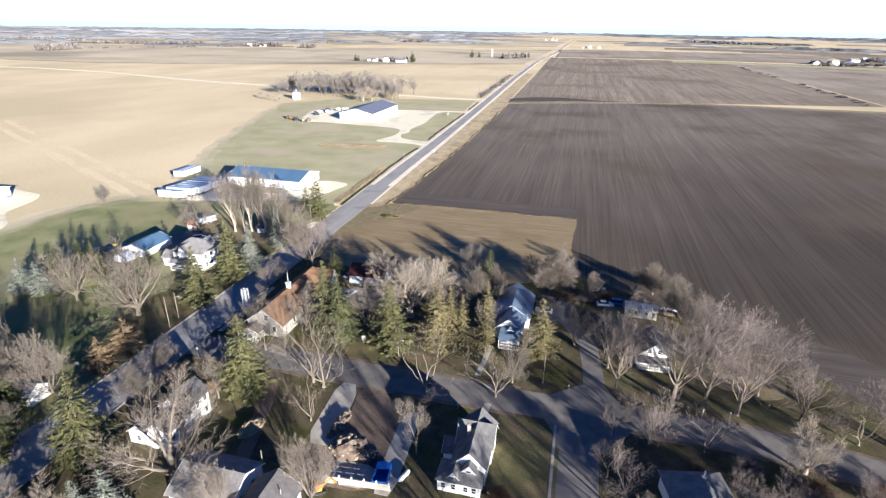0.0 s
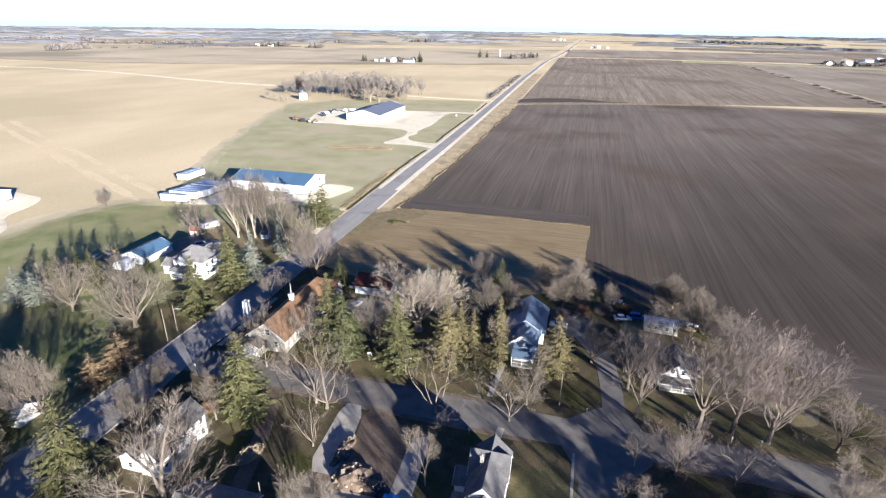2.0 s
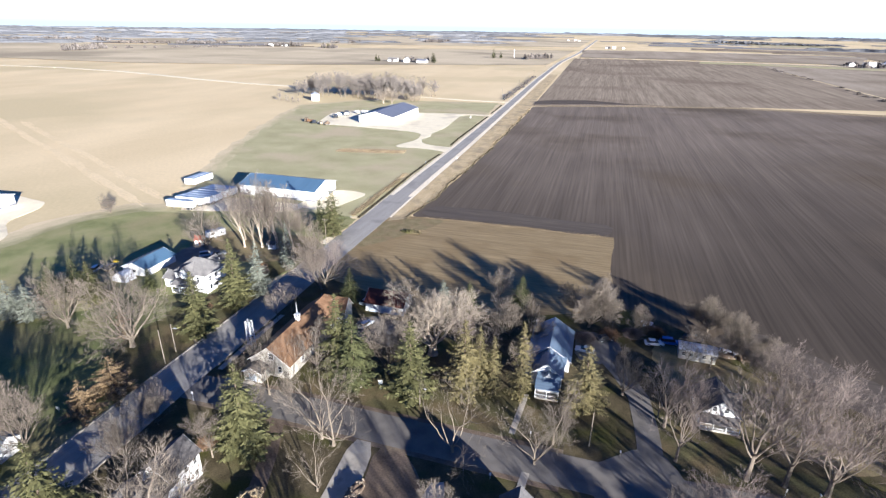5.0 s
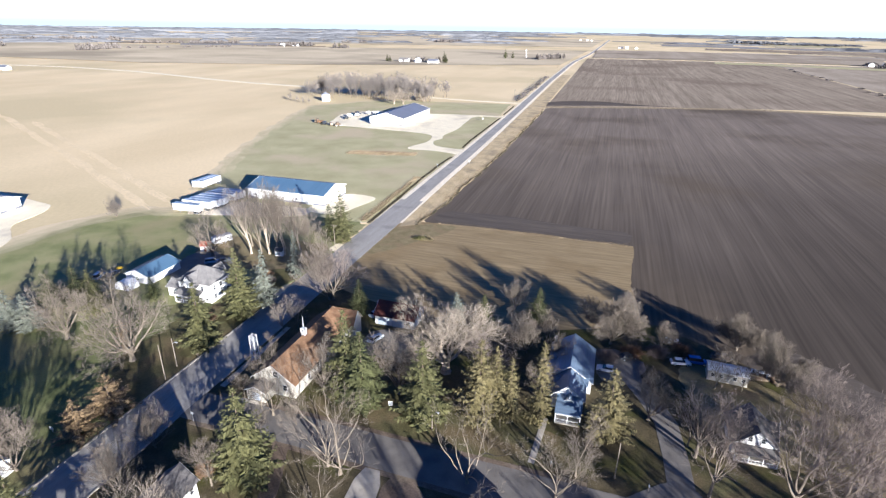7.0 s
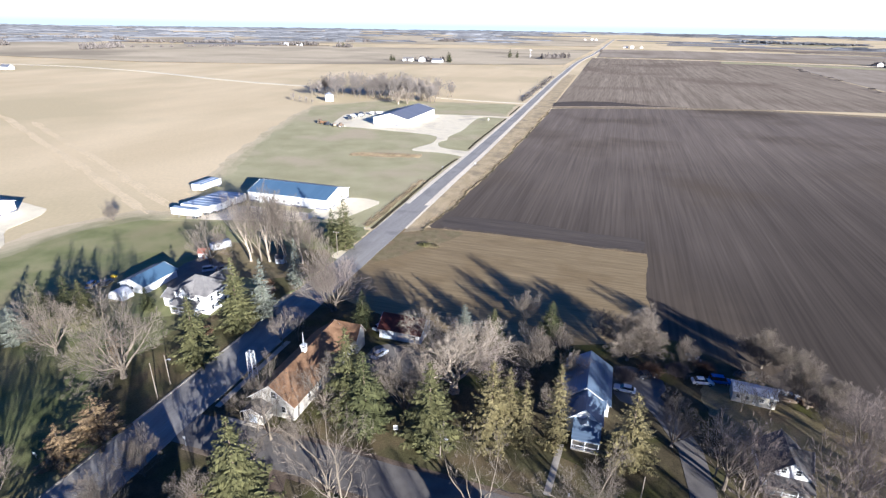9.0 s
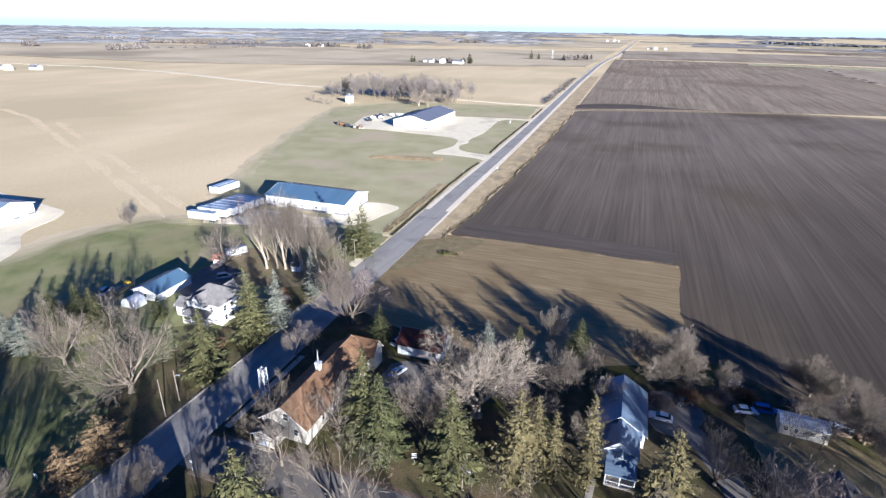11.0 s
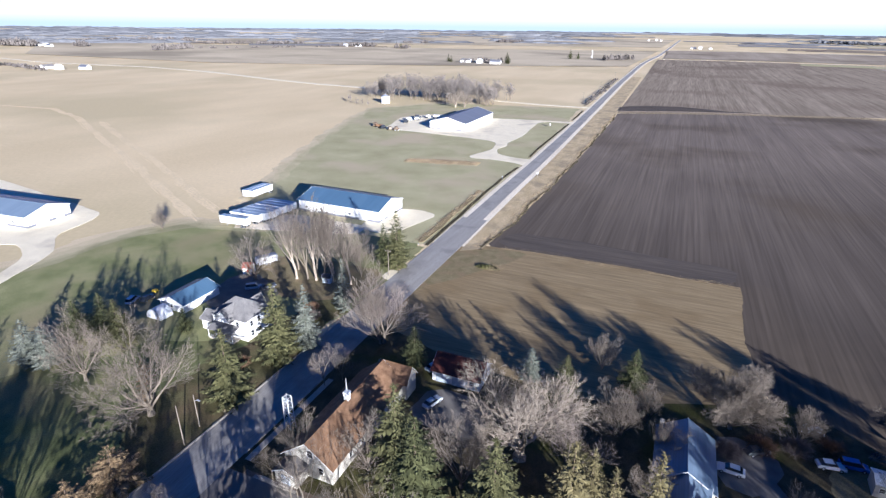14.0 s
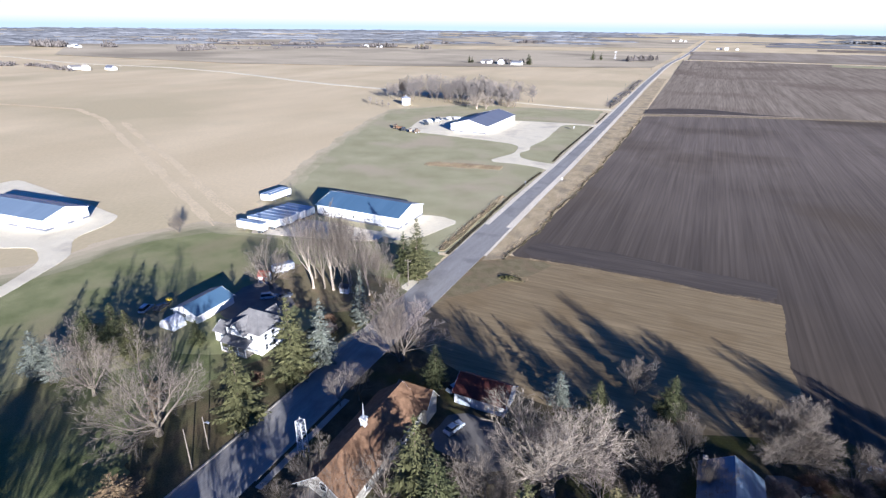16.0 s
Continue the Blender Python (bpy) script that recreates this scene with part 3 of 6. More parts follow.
ribbon("street_verge", [(18, 92.6), (34, 93.0), (48, 91.5), (62, 88.5), (118, 76.4)], 9.8, 0.094, DIRT, "bare brown dirt edge along the side street", "verge")
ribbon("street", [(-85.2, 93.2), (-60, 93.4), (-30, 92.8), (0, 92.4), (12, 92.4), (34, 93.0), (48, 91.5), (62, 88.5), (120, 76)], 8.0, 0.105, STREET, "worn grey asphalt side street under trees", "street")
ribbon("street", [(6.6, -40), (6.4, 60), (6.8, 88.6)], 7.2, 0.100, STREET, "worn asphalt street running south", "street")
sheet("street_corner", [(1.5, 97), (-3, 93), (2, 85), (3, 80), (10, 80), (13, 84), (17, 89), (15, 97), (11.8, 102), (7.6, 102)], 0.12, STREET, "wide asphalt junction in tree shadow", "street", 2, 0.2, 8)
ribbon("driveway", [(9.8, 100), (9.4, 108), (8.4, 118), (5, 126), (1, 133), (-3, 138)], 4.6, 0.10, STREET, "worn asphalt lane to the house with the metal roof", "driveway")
sheet("car_park", [(-80, 96.6), (-71, 96.6), (-71, 98.4), (-80, 98.4)], 0.095, CONCRETE, "small concrete apron before the church", "car park", 2, 0.3, 9)
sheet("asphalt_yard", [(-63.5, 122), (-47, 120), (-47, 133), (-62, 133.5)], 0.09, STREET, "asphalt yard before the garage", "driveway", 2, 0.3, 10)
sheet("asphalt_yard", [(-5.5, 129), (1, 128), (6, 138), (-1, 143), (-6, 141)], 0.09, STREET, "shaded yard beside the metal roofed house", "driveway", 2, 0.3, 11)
ribbon("alley", [(-67, 97), (-62, 90), (-58, 81), (-55, 72), (-52, 60)], 3.0, 0.09, DIRT, "narrow earth alley", "alley")
sheet("concrete_drive", [(-44.9, 88.7), (-40.2, 88.7), (-37.8, 70), (-43.8, 70)], 0.10, CONCRETE, "pale concrete driveway slab", "driveway", 3, 0.1, 12)
sheet("dirt_lot", [(-40.0, 88.6), (-34, 88.8), (-28.5, 82), (-27, 68), (-28, 61.5), (-43, 61.5), (-43.6, 69.8), (-37.8, 70.2)], 0.085, DIRT, "bare brown building lot", "lot", 2, 0.4, 13)
sheet("concrete_drive", [(-28.2, 82.5), (-24.6, 84), (-23.6, 62), (-27.5, 62)], 0.10, CONCRETE, "grey concrete drive beside the lot", "driveway", 3, 0.1, 14)
sheet("concrete_pad", [(-37.5, 67.5), (-27.8, 67.8), (-27.8, 62.4), (-37.5, 62.0)], 0.10, CONCRETE, "concrete pad behind the rubble heap", "slab", 3, 0.1, 15)
ribbon("pavement", [(-12, 90), (-12.6, 84)], 1.4, 0.12, CONCRETE, "short concrete front walk", "pavement")
ribbon("pavement", [(-16, 99), (-15, 112)], 1.2, 0.12, CONCRETE, "concrete front walk", "pavement")
ribbon("pavement", [(2.1, 87), (2.0, 60), (2.2, 30)], 0.5, 0.126, CONCRETE, "thin pavement along the street", "pavement")

# pale gravel yards and lanes
sheet("gravel_yard", [(-240, 458), (-226, 404), (-184, 402.5), (-142, 398), (-131.5, 391), (-128, 370), (-135, 346.5), (-131, 341.5), (-119, 344), (-105, 341), (-93, 335), (-93, 352), (-112, 354.5), (-121.5, 360.5), (-126, 373), (-121.5, 383), (-125, 394), (-122.5, 419), (-126.5, 484), (-121, 493), (-94, 494), (-94, 503), (-140, 496), (-171, 490), (-205, 494), (-225, 486)],
      0.08, GRAVEL, "bright pale gravel yard and drive of the far shed", "gravel yard", 5, 0.5, 16, 2)
sheet("gravel_yard", [(-130, 211), (-118, 209), (-113, 214), (-107, 238), (-118, 241), (-130, 236)], 0.08, GRAVEL, "pale gravel apron at the long shed's end", "gravel yard", 3, 0.4, 17)
sheet("gravel_yard", [(-175, 190), (-150, 196), (-126, 205), (-126, 214), (-160, 214), (-172, 208)], 0.078, SHOULDER, "thin gravel ground before the trailers", "gravel yard", 3, 0.6, 18)
sheet("gravel_yard", [(-330, 110), (-330, 195), (-252, 184), (-234, 181), (-228, 172), (-226, 158), (-211, 147), (-199, 122), (-196, 112), (-206, 90), (-212, 92), (-203, 113), (-206, 124), (-215, 140), (-228, 146), (-238, 141), (-262, 128)],
      0.08, GRAVEL, "bright gravel yard and curving drive of the west shed", "gravel yard", 4, 0.4, 19, 2)
ribbon("gravel_track", [(-91, 596), (-150, 596), (-205, 604)], 6.5, 0.09, GRAVEL, "pale gravel lane", "lane")
ribbon("gravel_track", [(-390, 646), (-470, 655), (-560, 676), (-650, 705), (-752, 734), (-912, 755), (-1157, 735), (-1500, 785)], 11.0, 0.25, GRAVEL, "pale gravel road across the stubble", "lane")
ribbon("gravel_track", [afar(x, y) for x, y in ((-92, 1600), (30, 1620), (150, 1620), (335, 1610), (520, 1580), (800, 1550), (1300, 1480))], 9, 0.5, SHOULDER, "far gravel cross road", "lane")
sheet("tall_grass_bank", [(-99.4, 208), (-100.4, 235), (-101.6, 268), (-103.6, 268), (-103, 232), (-101.8, 207)], 0.25, CORNER_GRASS, "tan tall grass bank along the ditch", "grass bank", 2, 0.5, 21)
sheet("verge", [(-84.8, 206), (-78.5, 211), (-75.3, 245), (-74.3, 290), (-72.8, 335), (-72.8, 480), (-74.0, 584), (-78, 700), (-85, 1000), (-99, 1000), (-91.6, 584), (-88.4, 430), (-86.6, 330), (-85.4, 240)], 0.07, VERGE, "tan dry grass verge between road and field", "verge", 3, 0.4, 22, 0)
# flat strips; the shade in the ditch is put into their dark colour
for line, seed in (([(-97.6, 206), (-98.2, 226), (-99.2, 255), (-100.3, 282), (-100.4, 312), (-99.6, 331)], 26), ([(-100.4, 359), (-101.6, 380), (-102, 418), (-102.4, 455), (-102.6, 490)], 27), ([(-103.4, 510), (-104.2, 540), (-105.2, 572)], 28)):
    sheet("ditch", [(x - 0.8, y) for x, y in line] + [(x + 0.7, y) for x, y in line[::-1]], 0.075, DITCH, "flat weedy ditch strip, coloured dark for its shadow", "ditch", 2, 0.25, seed, 0)
    scatter_rows.append(line)
sheet("swale", [(-164, 316), (-140, 320), (-122, 326), (-123, 333), (-146, 330), (-163, 324)], 0.09, DRYGRASS, "strip of tall tan weeds in the grass", "weeds", 2, 0.8, 24)
def worn_band(name, line, width, z, mat, label, seed):
    """A faint band through a field, as many ragged patches strung along a line."""
    rnd = random.Random(seed)
    bm = bmesh.new()
    for (x0, y0), (x1, y1) in zip(line, line[1:]):
        a, b = Vector((x0, y0)), Vector((x1, y1))
        d = (b - a).normalized()
        side = Vector((-d.y, d.x))
        for k in range(int((b - a).length / 0.8)):
            c = a.lerp(b, rnd.random()) + side * rnd.gauss(0, width * 0.3)
            z += 0.0004
            long, wide = rnd.uniform(8.0, 26.0), rnd.uniform(0.25, 0.8)
            ring = []
            for i in range(10):
                e = i * 0.6283
                r = rnd.uniform(0.7, 1.15)
                p = c + d * math.cos(e) * long * 0.5 * r + side * math.sin(e) * wide * r
                ring.append(bm.verts.new((p.x, p.y, z)))
            bm.faces.new(ring)
    tagged(part(name, bm, mat), label, "track", kind="structure")


worn_band("field_lane", [(-200, 195), (-209.8, 200.2), (-301.9, 247.2), (-390, 291), (-475, 334.3), (-541, 357), (-615, 347), (-680, 330)], 4.0, 0.02, TRACK, "faint pale wheel track through the stubble", 25)
worn_band("field_lane", [(-196, 204), (-206.5, 209.1), (-291.1, 254.5), (-360, 288), (-435.9, 327)], 3.4, 0.0202, TRACK, "faint pale wheel track beside another", 26)

sheet("gravel_yard", [(-100, 176), (-94, 175), (-93.5, 181), (-99, 183)], 0.086, GRAVEL, "small pale gravel apron beside the road", "gravel yard", 2, 0.5, 33)

# ---- trees ----
def prisms(segs, sides):
    """Verts and faces of many tapered rods (a, b, ra, rb)."""
    verts, faces = [], []
    ring = [(math.cos(2 * math.pi * i / sides), math.sin(2 * math.pi * i / sides)) for i in range(sides)]
    for a, b, ra, rb in segs:
        d = (b - a).normalized()
        u = d.orthogonal().normalized()
        v = d.cross(u)
        k = len(verts)
        for p, r in ((a, ra), (b, rb)):
            verts.extend(p + (u * c + v * s) * r for c, s in ring)
        for i in range(sides):
            j = (i + 1) % sides
            faces.append((k + i, k + j, k + sides + j, k + sides + i))
    return verts, faces


def bare_tree_meshes(seed, fork=0.12, limbs=6, spread=0.75, lift=0.10, gnarl=0.07, dense=1.0, trunks=1, thick=0.36, open_low=0.28, width=1.0, fan=0.62, twigs=1.3):
    """Trunk-and-limb mesh and twig mesh of a leafless tree 20 m high. fork: share of the height at which it divides; spread: how far the
    outer limbs lean out; lift: how strongly limbs bend upwards; open_low: bare share of a limb; fan: the angle at which side branches leave;
    twigs: how thickly the finest twigs stand."""
    rnd = random.Random(seed)
    stout, slight, blades = [], [], []

    def lean(d, angle, around):
        side = d.orthogonal().normalized()
        side.rotate(Matrix.Rotation(around, 3, d))
        return (d * math.cos(angle) + side * math.sin(angle)).normalized()

    def blade(p, d, length, w):
        side = lean(d, math.pi / 2, rnd.uniform(0, 6.28)) * w
        blades.append((p, p + d * length + Vector((0, 0, 0.06 * length)), side))

    def grow(p, d, length, r, order):
        step = (1.0, 0.85, 0.6)[order - 1]
        n = max(3 if order < 3 else 2, int(length / step))
        around, due = rnd.uniform(0, 6.28), open_low * length if order == 1 else 0.16 * length
        gap = (0.62, 0.44, 0.21)[order - 1] / (dense if order < 3 else dense * twigs)
        gone = 0.0
        for i in range(n):
            d = (d + Vector((rnd.gauss(0, gnarl), rnd.gauss(0, gnarl), rnd.gauss(lift * (0.7 if order > 1 else 1.0), gnarl)))).normalized()
            q = p + d * length / n
            r2 = max(0.010, r * (1 - 0.88 * (i + 1) / n) ** 1.25)
            r1 = max(0.012, r * (1 - 0.88 * i / n) ** 1.25)
            (stout if r1 > 0.055 else slight).append((p, q, r1, r2))
            while due < gone + length / n:
                f = due / length
                at = p.lerp(q, min(1, max(0, (due - gone) * n / length)))
                around += 2.4 + rnd.gauss(0, 0.5)
                w = lean(d, fan * rnd.uniform(0.65, 1.35), around)
                w = (w + Vector((0, 0, 0.10))).normalized()
                if order == 3:
                    blade(at, w, rnd.uniform(0.5, 1.35), rnd.uniform(0.009, 0.015) * width)
                else:
                    k = (0.72 * (1 - f) + 0.14) * length * rnd.uniform(0.5, 1.0)
                    if k > 0.5:
                        grow(at, w, min(k, 6.5 if order == 1 else 2.8), max(0.015, min(0.065, r1 * 0.36) if order == 1 else r1 * 0.38), order + 1)
                due += gap * rnd.uniform(0.6, 1.4)
            gone += length / n
            p = q
        for _ in range(4 if order == 3 else 6):
            blade(p, (d + Vector((rnd.gauss(0, 0.3), rnd.gauss(0, 0.3), rnd.gauss(0.05, 0.25)))).normalized(), rnd.uniform(0.5, 1.1), 0.014 * width)

    for k in range(trunks):
        tip = Vector((rnd.gauss(0, 0.04 + 0.2 * (trunks > 1)), rnd.gauss(0, 0.04 + 0.2 * (trunks > 1)), 1)).normalized()
        p = Vector((0, 0, -0.1))
        stout.append((p, p + tip * 0.8, thick * 1.45, thick * 1.05))
        p = p + tip * 0.8
        rise_by = max(0.6, 20 * fork - 0.8)
        for i in range(3):
            tip = (tip + Vector((rnd.gauss(0, 0.05), rnd.gauss(0, 0.05), 0))).normalized()
            stout.append((p, p + tip * rise_by / 3, thick * (1.05 - 0.06 * i), thick * (1.0 - 0.06 * i)))
            p = p + tip * rise_by / 3
        count = max(2, limbs - (trunks > 1) * 3)
        start = rnd.uniform(0, 6.28)
        for i in range(count):
            lead = i == 0
            out = spread * (rnd.uniform(0.1, 0.3) if lead else rnd.uniform(0.55, 1.1))
            length = (20 * (1 - fork)) * (rnd.uniform(0.88, 1.0) if lead else rnd.uniform(0.62, 0.92) * (1 - 0.12 * out))
            foot = p - tip * (0 if lead else rnd.uniform(0, 0.5 * rise_by))
            grow(foot, lean(tip, out, start + i * 6.28 / count + rnd.uniform(-0.4, 0.4)), length, thick * (0.56 if lead else rnd.uniform(0.32, 0.50)), 1)
    top = max(b[1].z for b in blades)
    k = 20 / top
    v1, f1 = prisms([(a * k, b * k, ra, rb) for a, b, ra, rb in stout if ra > 0.12], 6)
    v4, f4 = prisms([(a * k, b * k, ra, rb) for a, b, ra, rb in stout if ra <= 0.12], 4)
    f1 += [tuple(i + len(v1) for i in f) for f in f4]
    v1 += v4
    v2, f2 = prisms([(a * k, b * k, ra, rb) for a, b, ra, rb in slight if ra > 0.03], 3)
    for a, b, ra, rb in slight:
        if ra <= 0.03:
            side = lean((b - a).normalized(), math.pi / 2, rnd.uniform(0, 6.28)) * ra * width
            i = len(v2)
            v2.extend((a * k - side, a * k + side, b * k + side * 0.8, b * k - side * 0.8))
            f2.append((i, i + 1, i + 2, i + 3))
    for a, b, s in blades:
        i = len(v2)
        v2.extend((a * k - s * 1.2, a * k + s * 1.2, b * k))
        f2.append((i, i + 1, i + 2))
    return (v1, f1), (v2, f2)


def conifer_meshes(seed, width=0.2, droop=0.25, gaps=0.08, tiers=21, bare=0.06, uneven=0.25, boughs=9):
    """Trunk mesh and needle mesh of a spruce 20 m high: tiers of drooping boughs, each a flat fan of sprays with an upturned tip.
    width: half-width of the crown over the height; uneven: how far boughs differ in length."""
    rnd = random.Random(seed)
    trunk = [(Vector((0, 0, -0.1)), Vector((0, 0, 7)), 0.30, 0.21), (Vector((0, 0, 7)), Vector((0, 0, 19.7)), 0.21, 0.02)]
    verts, faces = [], []

    def kite(p, d, length, half, up):
        e = d.cross(up).normalized() * half
        k = len(verts)
        verts.extend((p, p + d * length * 0.55 + e, p + d * length, p + d * length * 0.55 - e))
        faces.append((k, k + 1, k + 2, k + 3))

    for w in range(tiers):
        f = w / (tiers - 1)
        z = 20 * (bare + (0.975 - bare) * f ** 0.88)
        reach = 20 * width * (1 - f) ** 0.85 + 0.25
        if f < 0.15:
            reach *= 0.7 + 2.0 * f
        reach *= rnd.uniform(0.88, 1.1)
        count = max(5, int(boughs * (1 - 0.45 * f)))
        start = rnd.uniform(0, 6.28)
        for i in range(count):
            if rnd.random() < gaps:
                continue
            a = start + i * 6.28 / count + rnd.uniform(-0.25, 0.25)
            length = reach * rnd.uniform(1 - uneven, 1 + uneven * 0.5)
            out, fall = Vector((math.cos(a), math.sin(a), 0)), droop * rnd.uniform(0.6, 1.5)
            side = Vector((-out.y, out.x, 0))
            root = Vector((0, 0, z + rnd.uniform(-0.35, 0.35)))
            n = max(3, int(length / 0.42))
            for s in range(n):
                g = (s + 0.5) / n
                if g < 0.12 and length > 1.5:
                    continue
                p = root + out * length * g + Vector((0, 0, length * (-fall * 1.5 * g + fall * 1.1 * g * g)))
                spray = (0.30 + 0.42 * length * (1 - g) ** 0.8) * rnd.uniform(0.7, 1.2)
                spray = min(spray, 1.7)
                for sgn in (-1, 1):
                    d = (out * rnd.uniform(0.5, 0.9) + side * sgn * rnd.uniform(0.6, 1.0) + Vector((0, 0, rnd.uniform(-0.42, -0.05)))).normalized()
                    kite(p, d, spray, spray * rnd.uniform(0.16, 0.24), Vector((rnd.gauss(0, 0.35), rnd.gauss(0, 0.35), 1)).normalized())
                d = (out * 0.55 + side * rnd.uniform(-0.6, 0.6) + Vector((0, 0, -0.75))).normalized()
                kite(p, d, min(0.9, 0.3 + spray * 0.5), 0.15, out)
            tip = root + out * length * 0.92 + Vector((0, 0, length * -0.42 * fall))
            for _ in range(2):
                kite(tip, (out + side * rnd.uniform(-0.4, 0.4) + Vector((0, 0, rnd.uniform(0.0, 0.3)))).normalized(), rnd.uniform(0.5, 0.8), 0.13, Vector((0, 0, 1)))
    for _ in range(8):
        a = rnd.uniform(0, 6.28)
        kite(Vector((0, 0, 19.2 + rnd.uniform(0, 0.4))), Vector((math.cos(a) * 0.35, math.sin(a) * 0.35, 0.9)).normalized(), rnd.uniform(0.35, 0.6), 0.10, Vector((math.sin(a), -math.cos(a), 0)))
    return prisms(trunk, 7), (verts, faces)


def thing_of(name, label, category, pieces, group=""):
    """A thing made of (part name, verts, faces, material)."""
    root = tagged(empty(name, 0, 0), label, category, group)
    for pname, v, f, mat in pieces:
        ob = new(pname, raw(pname, v, f, mat))
        ob.parent = root
    return root


def plant(proto, x, y, height, turn, stretch=1.0, label="", z=0.0):
    """A copy of a 20 m tree, scaled to its height; stretch: wider or narrower crown."""
    ob = copy_thing(proto, pose(x, y, z, 0, 0, turn))
    k = height / 20
    ob.scale = (k * stretch, k * stretch, k)
    if label:
        ob["label"] = label
    return ob


def bare_kind(seed, bark, twig, label, **form):
    (v1, f1), (v2, f2) = bare_tree_meshes(seed, **form)
    return thing_of("bare_tree", label, "tree", [("trunk", v1, f1, bark), ("crown", v2, f2, twig)], "bare trees")


def conifer_kind(seed, needles, label, **form):
    (v1, f1), (v2, f2) = conifer_meshes(seed, **form)
    return thing_of("spruce", label, "tree", [("trunk", v1, f1, BARK_DARK), ("crown", v2, f2, needles)], "conifers")


broad = bare_kind(11, BARK, TWIG, "large leafless tree with a wide grey-tan crown", fork=0.09, limbs=10, spread=0.95, lift=0.055, thick=0.46, dense=0.92, gnarl=0.10)
broad_b = bare_kind(12, BARK, TWIG, "large leafless tree with heavy forked limbs", fork=0.10, limbs=8, spread=0.85, lift=0.06, thick=0.56, dense=0.85, gnarl=0.13)
upright_tree = bare_kind(13, BARK, TWIG_RED, "tall leafless tree with upright grey limbs", fork=0.22, limbs=7, spread=0.62, lift=0.05, thick=0.36, dense=0.62, width=1.0, gnarl=0.10, twigs=2.0)
pale = bare_kind(14, BARK_LIGHT, TWIG_PALE, "big leafless tree with pale whitish limbs", fork=0.12, limbs=9, spread=0.75, lift=0.055, gnarl=0.16, thick=0.74, dense=1.0, width=1.3, fan=0.75)
elm = bare_kind(42, BARK_PALE, TWIG, "large leafless tree with rising grey limbs", fork=0.10, limbs=10, spread=0.82, lift=0.05, thick=0.52, dense=0.76, gnarl=0.15, twigs=1.6, width=1.1)
poplar = bare_kind(19, BARK_LIGHT, TWIG, "tall pale leafless tree with upright limbs", fork=0.30, limbs=6, spread=0.36, lift=0.06, thick=0.27, dense=0.6, fan=0.45, open_low=0.2, twigs=1.6)
poplar_b = bare_kind(24, BARK_PALE, TWIG, "tall leafless tree with thin rising limbs", fork=0.22, limbs=7, spread=0.42, lift=0.06, thick=0.22, dense=0.58, fan=0.45, open_low=0.2, twigs=1.7)
thicket = bare_kind(20, BARK, TWIG_GREY, "leafless tree of a farm windbreak", fork=0.10, limbs=5, spread=0.55, lift=0.1, trunks=2, thick=0.2, dense=0.42, width=5.0)
slim = bare_kind(15, BARK_PALE, TWIG, "slender leafless tree with a pale trunk", fork=0.22, limbs=6, spread=0.6, lift=0.08, thick=0.22, dense=0.8, width=1.2)
reddish = bare_kind(16, BARK, TWIG_RED, "leafless tree with fine reddish-tan twigs", fork=0.15, limbs=9, spread=0.68, lift=0.06, thick=0.34, dense=0.72, width=1.0, fan=0.6, gnarl=0.10, twigs=1.7)
clump = bare_kind(17, BARK, TWIG, "many-stemmed leafless tree with a dense brush of twigs", fork=0.05, limbs=8, spread=0.75, lift=0.06, trunks=3, thick=0.2, dense=0.72, width=1.15, fan=0.5)
bushy = bare_kind(41, BARK, TWIG, "round leafless tree with a thick haze of tan twigs", fork=0.08, limbs=14, spread=0.85, lift=0.035, thick=0.34, dense=1.12, width=1.2, fan=0.65, gnarl=0.10, twigs=2.6)
sparse = bare_kind(18, BARK_PALE, TWIG, "bare tree with few pale open limbs", fork=0.07, limbs=6, spread=0.95, lift=0.055, thick=0.32, gnarl=0.15, dense=0.46, open_low=0.34, twigs=1.3)
spruce = conifer_kind(31, NEEDLES, "tall dense dark green spruce", width=0.32)
spruce_b = conifer_kind(36, NEEDLES, "dense dark green spruce with drooping boughs", width=0.27, droop=0.36, gaps=0.12)
spruce_olive = conifer_kind(32, NEEDLES_OLIVE, "tall olive-green spruce lit by low sun", width=0.335, droop=0.3, gaps=0.1)
spruce_slim = conifer_kind(33, NEEDLES_TAN, "slender spire-shaped tan-olive spruce", width=0.19, gaps=0.16, uneven=0.4, tiers=26, boughs=7)
spruce_tan = conifer_kind(38, NEEDLES_TAN, "ragged tan-olive spruce lit by low sun", width=0.33, gaps=0.16, uneven=0.4, droop=0.2)
spruce_blue = conifer_kind(34, NEEDLES_BLUE, "broad pale blue-grey spruce", width=0.29, droop=0.12)
larch = conifer_kind(35, NEEDLES_RUST, "rusty brown ragged conifer", width=0.42, gaps=0.3, uneven=0.5, tiers=15, droop=0.1)
PROTOS = (thicket, elm, poplar, poplar_b, broad, broad_b, upright_tree, pale, slim, reddish, bushy, clump, sparse, spruce, spruce_b, spruce_olive, spruce_slim, spruce_tan, spruce_blue, larch)

spin = random.Random(5)
def grove(rows):
    for proto, x, y, h, stretch in rows:
        plant(proto, x, y, h, spin.uniform(0, 360), stretch)

